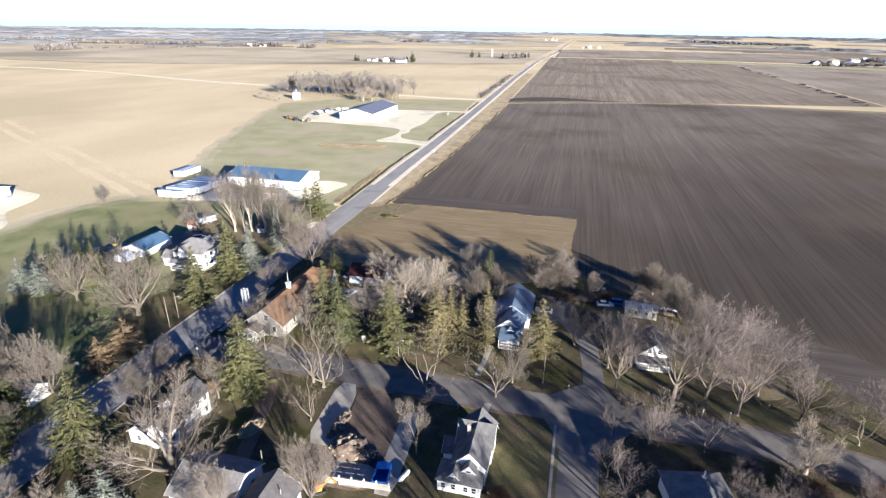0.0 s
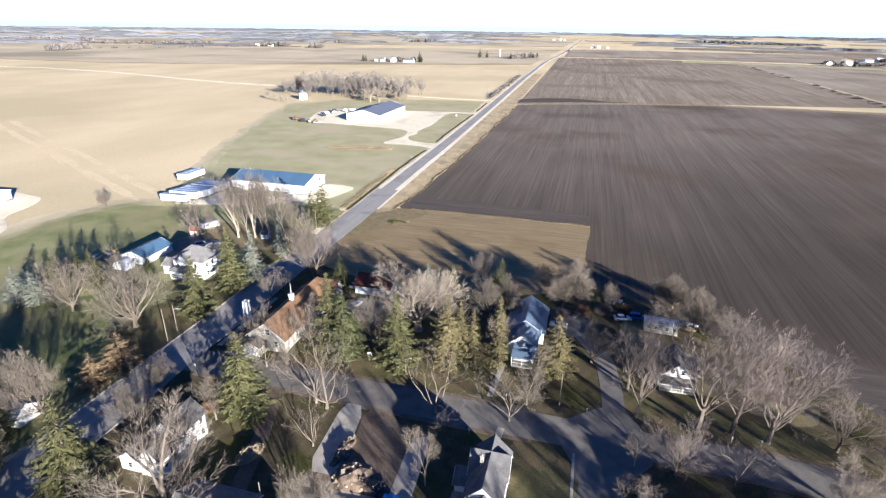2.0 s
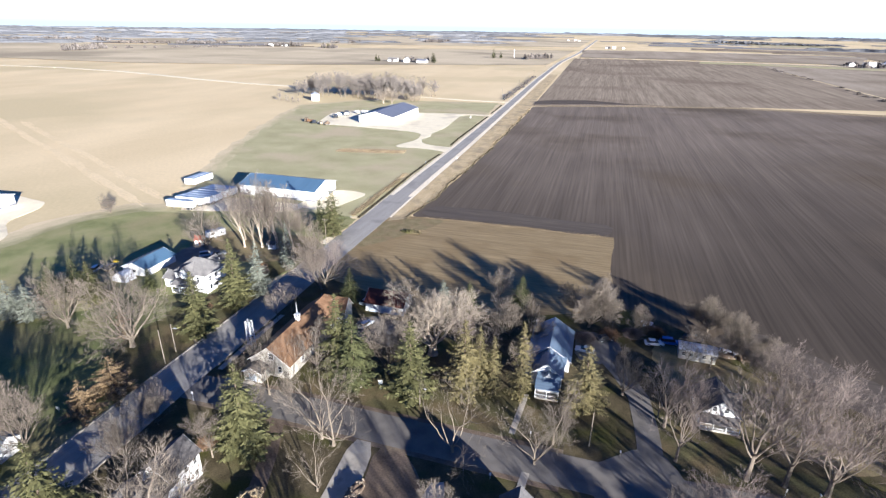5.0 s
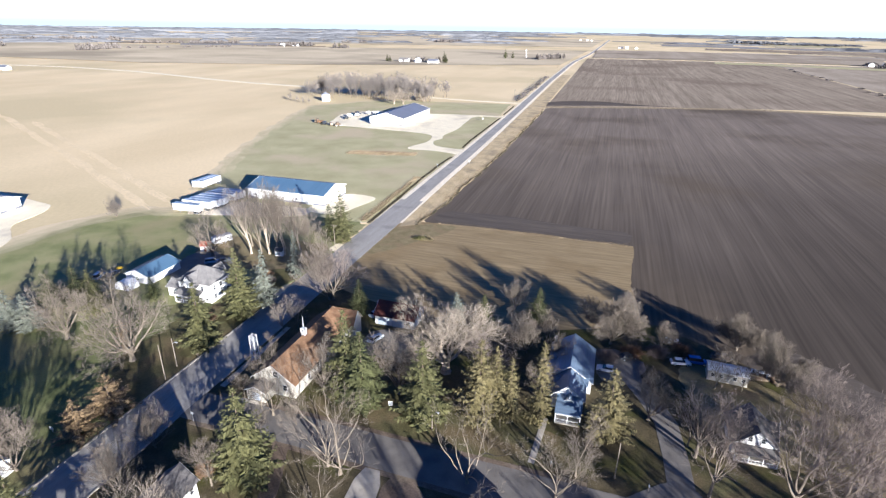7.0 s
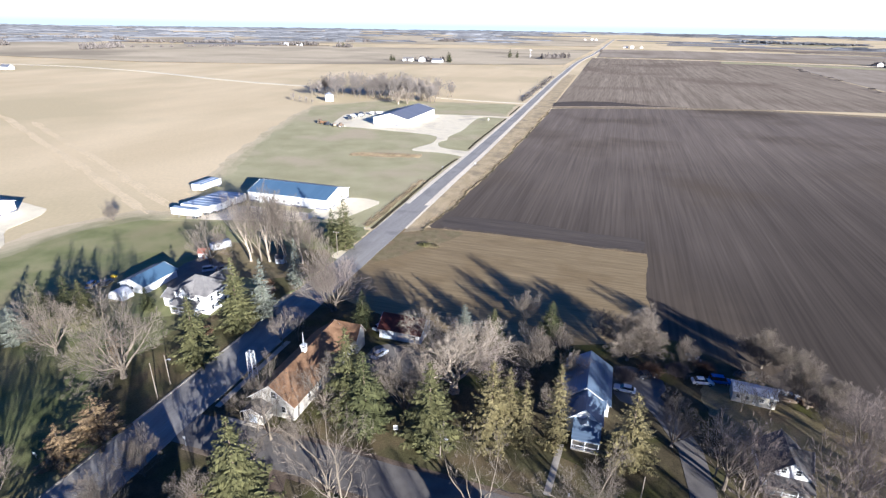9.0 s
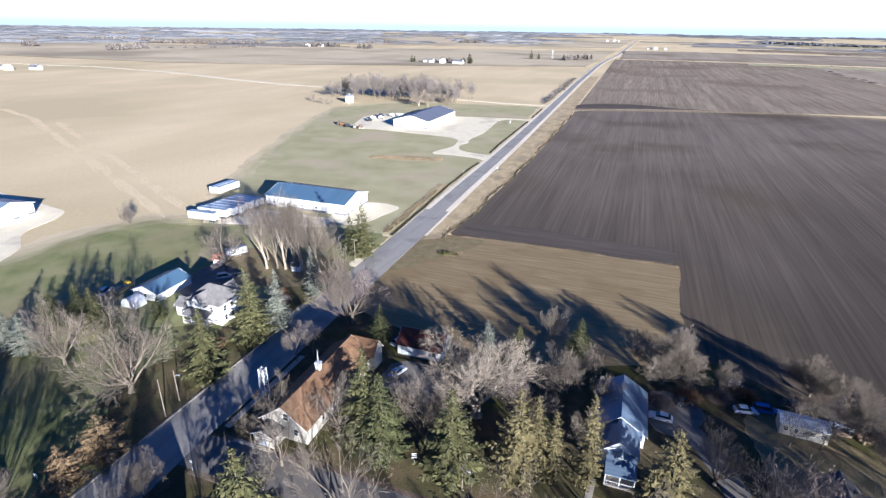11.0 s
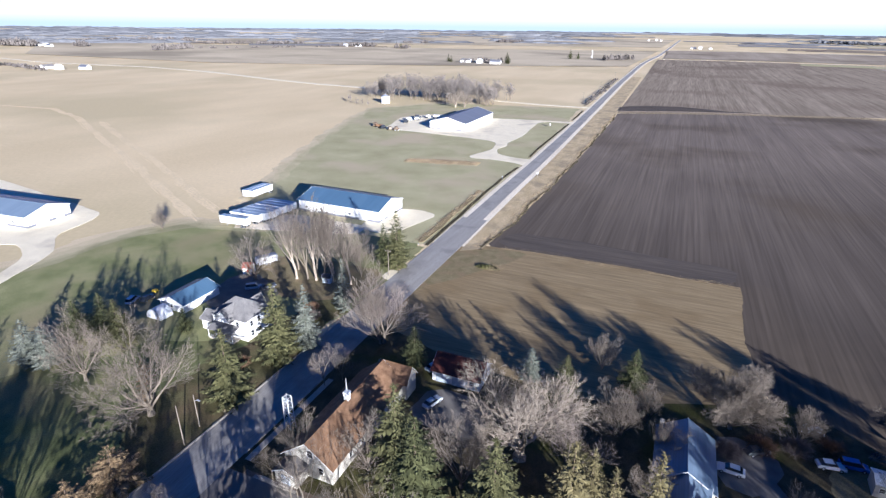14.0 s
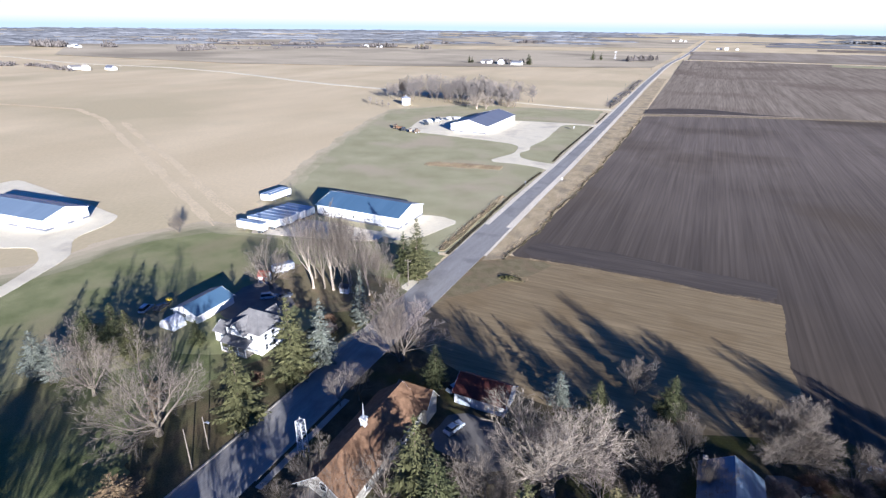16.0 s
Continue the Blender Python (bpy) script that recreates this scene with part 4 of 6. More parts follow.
# beside the main street, west side
grove([(spruce_olive, -97.8, 111.2, 17.6, 1.15), (spruce_olive, -98.6, 127.3, 20.1, 1.0), (spruce_blue, -95.9, 134.5, 17.1, 0.9), (spruce_blue, -98.0, 153.6, 15.5, 0.75),
       (spruce_olive, -98.2, 184.8, 19.5, 1.0), (spruce, -103.1, 185.2, 14.4, 1.0), (spruce_blue, -150.2, 103.3, 11.0, 1.5), (spruce_blue, -145.1, 104.2, 10.2, 1.6),
       (spruce_b, -145.1, 118.2, 12.0, 1.6), (spruce_olive, -138.6, 117.4, 12.0, 1.5), (spruce, -150.7, 115.1, 10.0, 1.7), (spruce, -128.5, 127.5, 7.0, 1.2),
       (larch, -98.5, 86.0, 9.5, 1.5), (larch, -99.0, 79.0, 8.5, 1.5), (elm, -109.5, 101.6, 22.5, 1.0), (elm, -132.0, 103.7, 18.4, 0.78)])
grove([(broad_b, -133.2, 158.2, 18.7, 0.9), (poplar, -122.2, 164.2, 26.0, 1.0), (poplar_b, -119.0, 165.4, 24.5, 1.0), (poplar, -116.2, 166.0, 27.0, 1.0), (poplar_b, -113.4, 166.6, 26.5, 0.95), (poplar, -110.8, 167.0, 27.0, 0.9), (poplar_b, -108.0, 167.6, 25.0, 0.9), (poplar, -105.0, 168.0, 24.0, 0.9),
       (poplar_b, -126.0, 170.0, 23.0, 1.0), (poplar, -114.0, 172.0, 24.0, 1.0), (poplar_b, -119.6, 171.0, 23.0, 1.0), (clump, -105.0, 174.0, 16.0, 0.9), (clump, -196.6, 178.8, 8.4, 1.1), (clump, -101.7, 69.1, 16.9, 1.2),
       (clump, -113.2, 69.4, 15.2, 1.1), (slim, -95.7, 56.1, 10.7, 1.0), (larch, -119.5, 108.5, 6.5, 0.9), (larch, -114.5, 104.5, 5.5, 0.9)])
# church side
grove([(spruce, -68.7, 138.1, 10.9, 1.1), (spruce_olive, -56.5, 106.5, 20.5, 1.0), (spruce, -51.6, 103.8, 18.0, 1.15), (clump, -80.5, 143.0, 21.5, 1.0), (reddish, -80.0, 143.8, 19.0, 1.1), (slim, -83.4, 123.6, 11.8, 1.0), (slim, -81.0, 127.0, 9.5, 1.0),
       (sparse, -67.5, 95.5, 16.2, 0.9), (broad_b, -73.5, 104.0, 13.0, 0.9), (spruce_olive, -62.4, 80.0, 19.3, 1.1), (spruce_olive, -78.6, 55.6, 19.0, 1.15), (spruce_blue, -61.0, 43.8, 14.0, 1.0), (spruce_blue, -65.6, 42.7, 12.0, 0.9)])
# round the side street
grove([(spruce_olive, -38.4, 103.6, 18.6, 1.15), (spruce_tan, -28.0, 108.1, 18.6, 1.0), (spruce_tan, -25.3, 110.7, 16.0, 0.9), (spruce_slim, -22.0, 109.5, 14.6, 1.0),
       (spruce_slim, -16.3, 111.0, 18.2, 1.0), (spruce_tan, -3.2, 110.6, 16.0, 1.1), (pale, -38.8, 120.6, 21.5, 1.3), (spruce_blue, -43.0, 144.0, 8.5, 1.35), (spruce_olive, -35.0, 142.0, 10.0, 1.35),
       (clump, -29.0, 155.0, 9.5, 1.1), (clump, -22.4, 134.4, 12.6, 1.1), (spruce, -21.9, 150.4, 10.0, 1.3), (clump, -18.0, 140.0, 11.0, 1.0), (bushy, -3.0, 145.0, 17.2, 1.15)])
grove([(sparse, -47.6, 86.0, 20.4, 0.95), (sparse, -50.5, 87.0, 21.0, 0.7), (sparse, -45.3, 75.6, 14.5, 0.7), (sparse, -25.8, 91.0, 17.6, 1.0), (slim, -22.4, 72.4, 14.2, 0.85), (sparse, -10.8, 92.4, 13.2, 0.9),
       (slim, -8.0, 98.5, 14.2, 1.0), (broad_b, -61.0, 56.4, 22.6, 1.3), (broad, -36.0, 57.6, 15.0, 0.85), (broad, -48.4, 49.5, 13.5, 0.8), (slim, -67.2, 76.9, 12.4, 1.2), (clump, -81.0, 71.5, 11.0, 1.2), (clump, -83.0, 81.0, 9.5, 1.2), (slim, -85.2, 83.4, 7.5, 1.1)])
# east of the junction
grove([(upright_tree, 25.5, 99.8, 27.0, 0.9), (upright_tree, 31.6, 100.2, 25.0, 0.9), (reddish, 38.1, 100.0, 24.0, 1.05), (reddish, 44.0, 108.0, 19.5, 1.05), (reddish, 33.5, 114.0, 20.0, 1.0), (reddish, 42.0, 118.0, 17.0, 1.0),
       (reddish, 19.7, 86.6, 13.6, 1.0), (sparse, 29.5, 87.0, 11.5, 0.9), (pale, 46.1, 86.0, 11.5, 0.85), (sparse, 58.6, 96.5, 14.0, 0.9), (sparse, 55.9, 96.5, 7.2, 0.9), (upright_tree, 14.0, 100.9, 18.4, 0.85), (slim, 12.8, 87.0, 10.0, 1.1)])
grove([(upright_tree, 12.8, 110.0, 19.0, 0.85), (upright_tree, 18.0, 112.0, 14.8, 0.9), (bushy, 27.0, 152.0, 12.4, 1.1), (bushy, 33.0, 139.0, 14.0, 1.0), (reddish, 38.0, 127.0, 16.0, 1.0),
       (reddish, 33.0, 70.0, 12.5, 1.1), (reddish, 40.0, 74.0, 11.0, 1.1), (reddish, 14.5, 72.0, 10.5, 1.0), (broad, 48.0, 66.0, 13.0, 1.0), (slim, 13.0, 62.0, 11.0, 1.0), (reddish, 53.0, 76.0, 11.0, 1.1)])

# deeper in the blocks, and south and east of the streets
# the broad tree at (-46, 110) is added to shade the garage yard
grove([(broad_b, -62.0, 106.5, 15.0, 0.8), (broad, -46.0, 110.0, 17.0, 0.9), (upright_tree, -43.0, 124.0, 16.0, 0.9), (reddish, -30.0, 120.0, 16.0, 0.9),
       (clump, -17.0, 119.0, 11.0, 0.9), (clump, -15.0, 130.0, 10.0, 1.0), (broad, 5.0, 118.0, 13.0, 0.9), (clump, 8.5, 146.0, 9.0, 1.1)])
# several of these stand out of view, added for the shade they throw
grove([(reddish, 50.0, 101.0, 17.0, 1.0), (upright_tree, 64.0, 98.0, 18.0, 1.0), (reddish, 72.0, 92.0, 17.0, 1.0), (broad, 66.0, 80.0, 16.0, 1.0), (broad_b, 24.0, 58.0, 16.0, 1.0), (spruce, 36.0, 56.0, 17.0, 1.0), (broad, -2.0, 50.0, 17.0, 1.0),
       (broad, -72.0, 38.0, 14.0, 1.0), (broad_b, -88.0, 40.0, 19.0, 1.0), (broad, -108.0, 52.0, 16.0, 1.0), (spruce, -118.0, 58.0, 15.0, 1.0)])

# trees out of view past the street's south end, placed for the long shade they throw over it
grove([(spruce, 49.0, 53.0, 21.0, 1.0), (spruce_olive, 44.0, 48.0, 20.0, 1.1), (spruce_b, 70.0, 56.0, 20.0, 1.0), (broad, 24.0, 38.0, 21.0, 0.9),
       (spruce_olive, 58.0, 60.0, 18.0, 1.1)])
# further unseen trees at the southwest, added to shade the west lawn
grove([(spruce_b, -100.0, 45.0, 20.0, 1.3), (spruce, -92.0, 36.0, 22.0, 1.3), (spruce_b, -112.0, 50.0, 18.0, 1.3), (spruce, -84.0, 33.0, 20.0, 1.3), (spruce_b, -124.0, 62.0, 16.0, 1.4), (spruce, -130.0, 70.0, 14.0, 1.4)])
grove([(spruce, -96.0, 52.0, 19.0, 1.0), (broad_b, -110.0, 57.0, 19.0, 1.0), (spruce, -104.0, 61.0, 14.0, 1.1), (spruce, -69.0, 34.0, 17.0, 1.1)])
# small trees before the church and along the side street
grove([(slim, 19.5, 133.5, 9.5, 1.4), (slim, 25.0, 134.5, 9.0, 1.4), (clump, -61.5, 94.5, 9.0, 0.9), (slim, -71.0, 96.5, 8.0, 1.2), (slim, -76.5, 98.5, 7.0, 1.3), (slim, -66.5, 89.0, 8.5, 1.3), (slim, -11.0, 95.6, 9.0, 1.4), (slim, -7.0, 96.4, 8.5, 1.2), (reddish, 20.6, 88.0, 8.5, 1.2), (slim, 11.7, 76.0, 10.0, 1.2), (slim, 16.0, 111.2, 12.0, 1.3), (slim, 11.8, 112.6, 11.0, 1.2)])


# ---- low plants ----
def scatter_tufts(name, label, category, places, mat, height, seed, blades=7, lean=0.35):
    rnd = random.Random(seed)
    verts, faces = [], []
    for x, y in places:
        for _ in range(blades):
            a, h = rnd.uniform(0, 6.28), height * rnd.uniform(0.5, 1.3)
            w = h * 0.11
            bx, by = x + rnd.gauss(0, 0.2), y + rnd.gauss(0, 0.2)
            k = len(verts)
            ca, sa = math.cos(a), math.sin(a)
            verts.extend(((bx - sa * w, by + ca * w, 0.02), (bx + sa * w, by - ca * w, 0.02), (bx + ca * h * lean, by + sa * h * lean, h)))
            faces.append((k, k + 1, k + 2))
    return tagged(new(name, raw(name, verts, faces, mat)), label, category, kind="stuff")


rnd = random.Random(77)


def rim(y):
    """The line of the field's crumbling edge."""
    return float(np.interp(y, (212, 245, 290, 335, 440, 560), (-78.0, -75.8, -74.8, -73.0, -73.0, -73.0))) + 0.7 * math.sin(y * 0.11) + 0.4 * math.sin(y * 0.37)


scatter_tufts("tall_dry_grass", "tall tan grass along the field's ragged edge", "grass", [(rim(y) - 1.3 + rnd.gauss(0, 0.9), y) for y in (rnd.uniform(212, 560) for _ in range(1900))], DRYGRASS, 0.4, 1)
scatter_tufts("tall_dry_grass", "tall tan grass on the ditch bank", "grass", [(-101.4 + rnd.gauss(0, 1.0) - (y - 210) * 0.025, y) for y in (rnd.uniform(208, 280) for _ in range(650))], DRYGRASS, 0.5, 2)
scatter_tufts("tall_weeds", "dark brown weeds along the field's rough edge", "grass", [(rim(y) + rnd.gauss(0, 0.22), y) for y in (rnd.uniform(210, 560) for _ in range(1900)) if noise.noise((y * 0.07, 3, 0)) > -0.25], DITCH, 0.5, 6)
scatter_tufts("tall_weeds", "dark weeds filling the roadside ditches", "grass", [((1 - f) * a[0] + f * b[0] + rnd.gauss(0, 0.4), (1 - f) * a[1] + f * b[1]) for line in scatter_rows for a, b in zip(line, line[1:]) for f in (rnd.random() for _ in range(70))], DITCH, 0.45, 7)
scatter_tufts("tall_weeds", "tall tan weeds in the swale", "grass", [(x, 320 + (x + 163) * 0.21 + rnd.gauss(0, 2.2)) for x in (rnd.uniform(-164, -122) for _ in range(1400))], DRYGRASS, 0.6, 3)
scatter_tufts("tall_weeds", "scruffy dry weeds at the field's corner", "grass", [(-72 + rnd.gauss(0, 2.5), 198 + rnd.gauss(0, 1.6)) for _ in range(160)] + [(x, 214.6 + rnd.gauss(0, 0.5)) for x in (rnd.uniform(-72, 4) for _ in range(260))] + [(-6 + rnd.gauss(0, 3), 215.5 + rnd.gauss(0, 0.8)) for _ in range(80)], DRYGRASS, 0.3, 4)


def shrub(x, y, height, radius, mat, label, seed):
    rnd = random.Random(seed)
    segs = []
    for _ in range(int(90 + 60 * radius)):
        a, out = rnd.uniform(0, 6.28), rnd.random() ** 0.6
        foot = Vector((math.cos(a) * out * radius * 0.4, math.sin(a) * out * radius * 0.4, 0))
        tip = Vector((math.cos(a) * out * radius, math.sin(a) * out * radius, height * (1 - 0.5 * out * out) * rnd.uniform(0.7, 1.1)))
        segs.append((foot, foot.lerp(tip, 0.6) + Vector((0, 0, 0.15 * height)), 0.035, 0.028))
        for _ in range(5):
            b = tip + Vector((rnd.gauss(0, 0.35), rnd.gauss(0, 0.35), rnd.gauss(0, 0.3)))
            segs.append((segs[-1][1] if len(segs) % 6 == 1 else foot.lerp(tip, 0.6) + Vector((0, 0, 0.15 * height)), b, 0.026, 0.012))
    v, f = prisms(segs, 3)
    ob = tagged(new("shrub", raw("shrub", v, f, mat)), label, "shrub", "shrubs")
    ob.location = (x, y, 0)


for i, (x, y, h, r) in enumerate([(-4, 137, 2.6, 3.2), (-10, 139, 2.4, 3), (2, 141, 2.2, 3), (8, 143, 2.4, 3), (14, 146, 2.0, 3), (-105, 122, 2.0, 2.2), (-107, 119, 1.8, 2), (45, 80, 3.2, 4), (27, 79, 2.6, 3.2),
                                  (36, 84, 2.0, 2.6), (57, 82, 2.8, 3.4), (-6, 66, 2.6, 2.2), (-103, 146, 2.4, 2.4), (-106, 150, 2.2, 2.0), (-70, 79, 1.8, 2)]):
    shrub(x, y, h, r, SHRUB if i % 3 else TWIG_RED, "rusty brown leafless shrub", 300 + i)


# ---- buildings ----
def window(parent, x, y, z, w, h, face, name="window"):
    """A framed window proud of a wall; face: the side that the wall looks to, as 'x+', 'x-', 'y+' or 'y-'."""
    bm, pane = bmesh.new(), bmesh.new()
    s = 1 if face[1] == "+" else -1
    t = 0.09
    for u0, u1, v0, v1 in ((-w / 2 - t, -w / 2, -h / 2 - t, h / 2 + t), (w / 2, w / 2 + t, -h / 2 - t, h / 2 + t), (-w / 2, w / 2, h / 2, h / 2 + t), (-w / 2, w / 2, -h / 2 - t, -h / 2), (-w / 2, w / 2, -0.03, 0.03)):
        if face[0] == "x":
            box(bm, -0.06, u0, v0, 0.06, u1, v1)
        else:
            box(bm, u0, -0.06, v0, u1, 0.06, v1)
    if face[0] == "x":
        box(pane, 0, -w / 2, -h / 2, s * 0.035, w / 2, h / 2) if s > 0 else box(pane, -0.035, -w / 2, -h / 2, 0, w / 2, h / 2)
    else:
        box(pane, -w / 2, 0, -h / 2, w / 2, 0.035, h / 2) if s > 0 else box(pane, -w / 2, -0.035, -h / 2, w / 2, 0, h / 2)
    ob = part(name, bm, TRIM, parent)
    ob.location = (x, y, z)
    part("pane", pane, GLASS, ob, "dark glass pane")
    return ob


def slab_door(parent, x, y, w, h, face, mat=DOOR, name="door", z0=0.0):
    """A door leaf proud of a wall, with panel grooves across."""
    bm = bmesh.new()
    n = max(2, int(h / 0.6))
    s = 1 if face[1] == "+" else -1
    profile = [(-0.05 * s, z0 + 0.01), (-0.05 * s, z0 + h)]
    for i in range(n, 0, -1):
        top, low = z0 + h * i / n, z0 + h * (i - 1) / n + 0.03
        profile += [(0.05 * s, top), (0.05 * s, low), (0.02 * s, low - 0.01), (0.02 * s, low - 0.028)]
    profile = profile[:-2]
    rings = [[bm.verts.new((d, u, v) if face[0] == "x" else (u, d, v)) for d, v in profile] for u in (-w / 2, w / 2)]
    bm.faces.new(rings[0])
    bm.faces.new(rings[1][::-1])
    for i in range(len(profile)):
        j = (i + 1) % len(profile)
        bm.faces.new((rings[0][i], rings[0][j], rings[1][j], rings[1][i]))
    bmesh.ops.recalc_face_normals(bm, faces=bm.faces)
    ob = part(name, bm, mat, parent)
    ob.location = (x, y, 0)
    return ob


def gable_block(parent, cx, cy, length, width, eave, ridge, wall, roof, along="x", over=0.4, z0=0.0, side=0, trim=True):
    """Walls and roof of one block under a parent; along: the ridge's direction."""
    turn = 0 if along == "x" else radians(90)
    w = part("wall", gable_solid(bmesh.new(), length, width, z0 - (0.05 if z0 == 0 else 0), eave, ridge), wall, parent)
    r = part("roof", gable_slab(bmesh.new(), length, width, eave, ridge, over), roof, parent)
    for ob in (w, r):
        ob.location, ob.rotation_euler = (cx, cy, 0), (0, 0, turn)
    if trim:
        slope = (ridge - eave) / (width / 2)
        for s in (-1, 1):
            for t in (-1, 1):
                bm = bmesh.new()
                a = Vector((s * (length / 2 + over + 0.03), t * (width / 2 + over), eave - slope * over + 0.10))
                b = Vector((s * (length / 2 + over + 0.03), 0, ridge + 0.12))
                d = (b - a).normalized()
                up = Vector((0, -d.z * t, abs(d.y))).normalized() * 0.16
                q = [a - up, b - up, b + up, a + up]
                v = [bm.verts.new(p + Vector((e, 0, 0))) for e in (-0.025, 0.025) for p in q]
                for f in ((0, 1, 2, 3), (7, 6, 5, 4), (0, 4, 5, 1), (1, 5, 6, 2), (2, 6, 7, 3), (3, 7, 4, 0)):
                    bm.faces.new([v[i] for i in f])
                bmesh.ops.recalc_face_normals(bm, faces=bm.faces)
                board = part("barge_board", bm, TRIM, parent, "white barge board")
                board.location, board.rotation_euler = (cx, cy, 0), (0, 0, turn)
    return w


def hip_block(parent, x0, y0, x1, y1, eave, peak, wall, roof, over=0.45, z0=0.0, ridge_share=0.3):
    """A block under a hipped roof."""
    part("wall", box(bmesh.new(), x0, y0, z0 - 0.05, x1, y1, eave + 0.1), wall, parent)
    bm = bmesh.new()
    cx, cy = (x0 + x1) / 2, (y0 + y1) / 2
    lx, ly = (x1 - x0) / 2 + over, (y1 - y0) / 2 + over
    rx, ry = (lx * ridge_share, 0) if lx >= ly else (0, ly * ridge_share)
    low = [bm.verts.new((cx + a * lx, cy + b * ly, eave)) for a, b in ((-1, -1), (1, -1), (1, 1), (-1, 1))]
    mid = [bm.verts.new((cx + a * lx, cy + b * ly, eave + 0.18)) for a, b in ((-1, -1), (1, -1), (1, 1), (-1, 1))]
    p, q = bm.verts.new((cx - rx, cy - ry, peak)), bm.verts.new((cx + rx, cy + ry, peak))
    bm.faces.new(low[::-1])
    for i in range(4):
        j = (i + 1) % 4
        bm.faces.new((low[i], low[j], mid[j], mid[i]))
    if rx:
        for f in ((mid[0], mid[1], q, p), (mid[1], mid[2], q), (mid[2], mid[3], p, q), (mid[3], mid[0], p)):
            bm.faces.new(f)
    else:
        for f in ((mid[0], mid[1], p), (mid[1], mid[2], q, p), (mid[2], mid[3], q), (mid[3], mid[0], p, q)):
            bm.faces.new(f)
    bmesh.ops.recalc_face_normals(bm, faces=bm.faces)
    part("roof", bm, roof, parent)


def chimney(parent, x, y, z0, z1):
    bm = box(bmesh.new(), x - 0.32, y - 0.32, z0, x + 0.32, y + 0.32, z1)
    box(bm, x - 0.4, y - 0.4, z1, x + 0.4, y + 0.4, z1 + 0.14)
    rod(bm, (x, y, z1 + 0.1), (x, y, z1 + 0.42), 0.13)
    part("chimney", bm, CONCRETE, parent, "square concrete chimney")


def porch(parent, x0, y0, x1, y1, height, roof, posts, outer="y-"):
    """A lean-to porch roof on posts over a deck."""
    bm = bmesh.new()
    lo, hi = height, height + 0.9
    zs = {"y-": (lo, lo, hi, hi), "y+": (hi, hi, lo, lo), "x+": (hi, lo, lo, hi), "x-": (lo, hi, hi, lo)}[outer]
    ring = [(x0, y0), (x1, y0), (x1, y1), (x0, y1)]
    a = [bm.verts.new((x, y, z)) for (x, y), z in zip(ring, zs)]
    b = [bm.verts.new((x, y, z + 0.15)) for (x, y), z in zip(ring, zs)]
    bm.faces.new(a[::-1])
    bm.faces.new(b)
    for i in range(4):
        j = (i + 1) % 4
        bm.faces.new((a[i], a[j], b[j], b[i]))
    part("porch_roof", bm, roof, parent)
    part("porch_deck", box(bmesh.new(), x0 + 0.2, y0 + 0.2, -0.02, x1 - 0.2, y1 - 0.2, 0.4), CONCRETE, parent)
    for px, py in posts:
        part("porch_post", box(bmesh.new(), px - 0.09, py - 0.09, 0.38, px + 0.09, py + 0.09, lo + 0.05), TRIM, parent)
    bm = box(box(bmesh.new(), x0 + 0.25, y0 + 0.22, 0.5, x1 - 0.25, y0 + 0.28, 0.57), x0 + 0.25, y0 + 0.2, 1.2, x1 - 0.25, y0 + 0.3, 1.28)
    for k in range(1, 12):
        u = x0 + 0.25 + (x1 - x0 - 0.5) * k / 12
        box(bm, u - 0.025, y0 + 0.23, 0.57, u + 0.025, y0 + 0.27, 1.2)
    part("porch_rail", bm, TRIM, parent)


def shed(x, y, yaw, length, width, eave, ridge, roof, label, doors_side, doors_end):
    """A long pole barn whose ridge runs along its x."""
    root = tagged(empty("farm_shed", x, y, 0, yaw), label, "shed", "farm sheds")
    gable_block(root, 0, 0, length, width, eave, ridge, STEEL_WALL, roof, over=0.45)
    part("wainscot", box(box(bmesh.new(), -length / 2 - 0.03, -width / 2 - 0.03, -0.04, length / 2 + 0.03, -width / 2 - 0.005, 0.9), length / 2 + 0.005, -width / 2, -0.04, length / 2 + 0.03, width / 2, 0.9), GREY_ROOF, root, "dark band along the wall foot")
    part("ridge_cap", box(bmesh.new(), -length / 2 - 0.4, -0.22, ridge + 0.19, length / 2 + 0.4, 0.22, ridge + 0.25), roof, root)
    for u, w, h in doors_side:
        slab_door(root, u, -width / 2 - 0.04, w, h, "y-", TRIM, "sliding_door")
    for u, w, h in doors_end:
        slab_door(root, length / 2 + 0.04, u, w, h, "x+", TRIM, "overhead_door")
    for u in np.arange(-length / 2 + 4, length / 2 - 2, 7.0):
        window(root, float(u), -width / 2 - 0.02, 2.0, 1.0, 0.9, "y-")
    return root


shed(-143.8, 228.9, 0.0, 38.6, 20.0, 4.7, 7.4, BLUE_ROOF, "long white steel shed with a blue steel roof", [(-12, 4.2, 3.8), (12, 3.6, 3.6)], [(0, 4.6, 3.9), (-6.4, 1.1, 2.2)])
shed(-181.2, 454.0, -90.0, 65.0, 29.0, 5.4, 9.2, GREY_ROOF, "large white steel shed with a dark grey roof", [(-22, 5, 4.4), (-12, 5, 4.4), (0, 5, 4.4), (14, 5, 4.4)], [(0, 6, 4.6)])
shed(-265.5, 163.5, 6.0, 46.0, 18.0, 4.5, 7.0, DULL_ROOF, "white steel shed with a pale blue roof", [(10, 4.2, 3.6), (0, 4.2, 3.6), (-12, 4.2, 3.6)], [(-3, 5, 3.8), (4.2, 3.2, 3.4)])

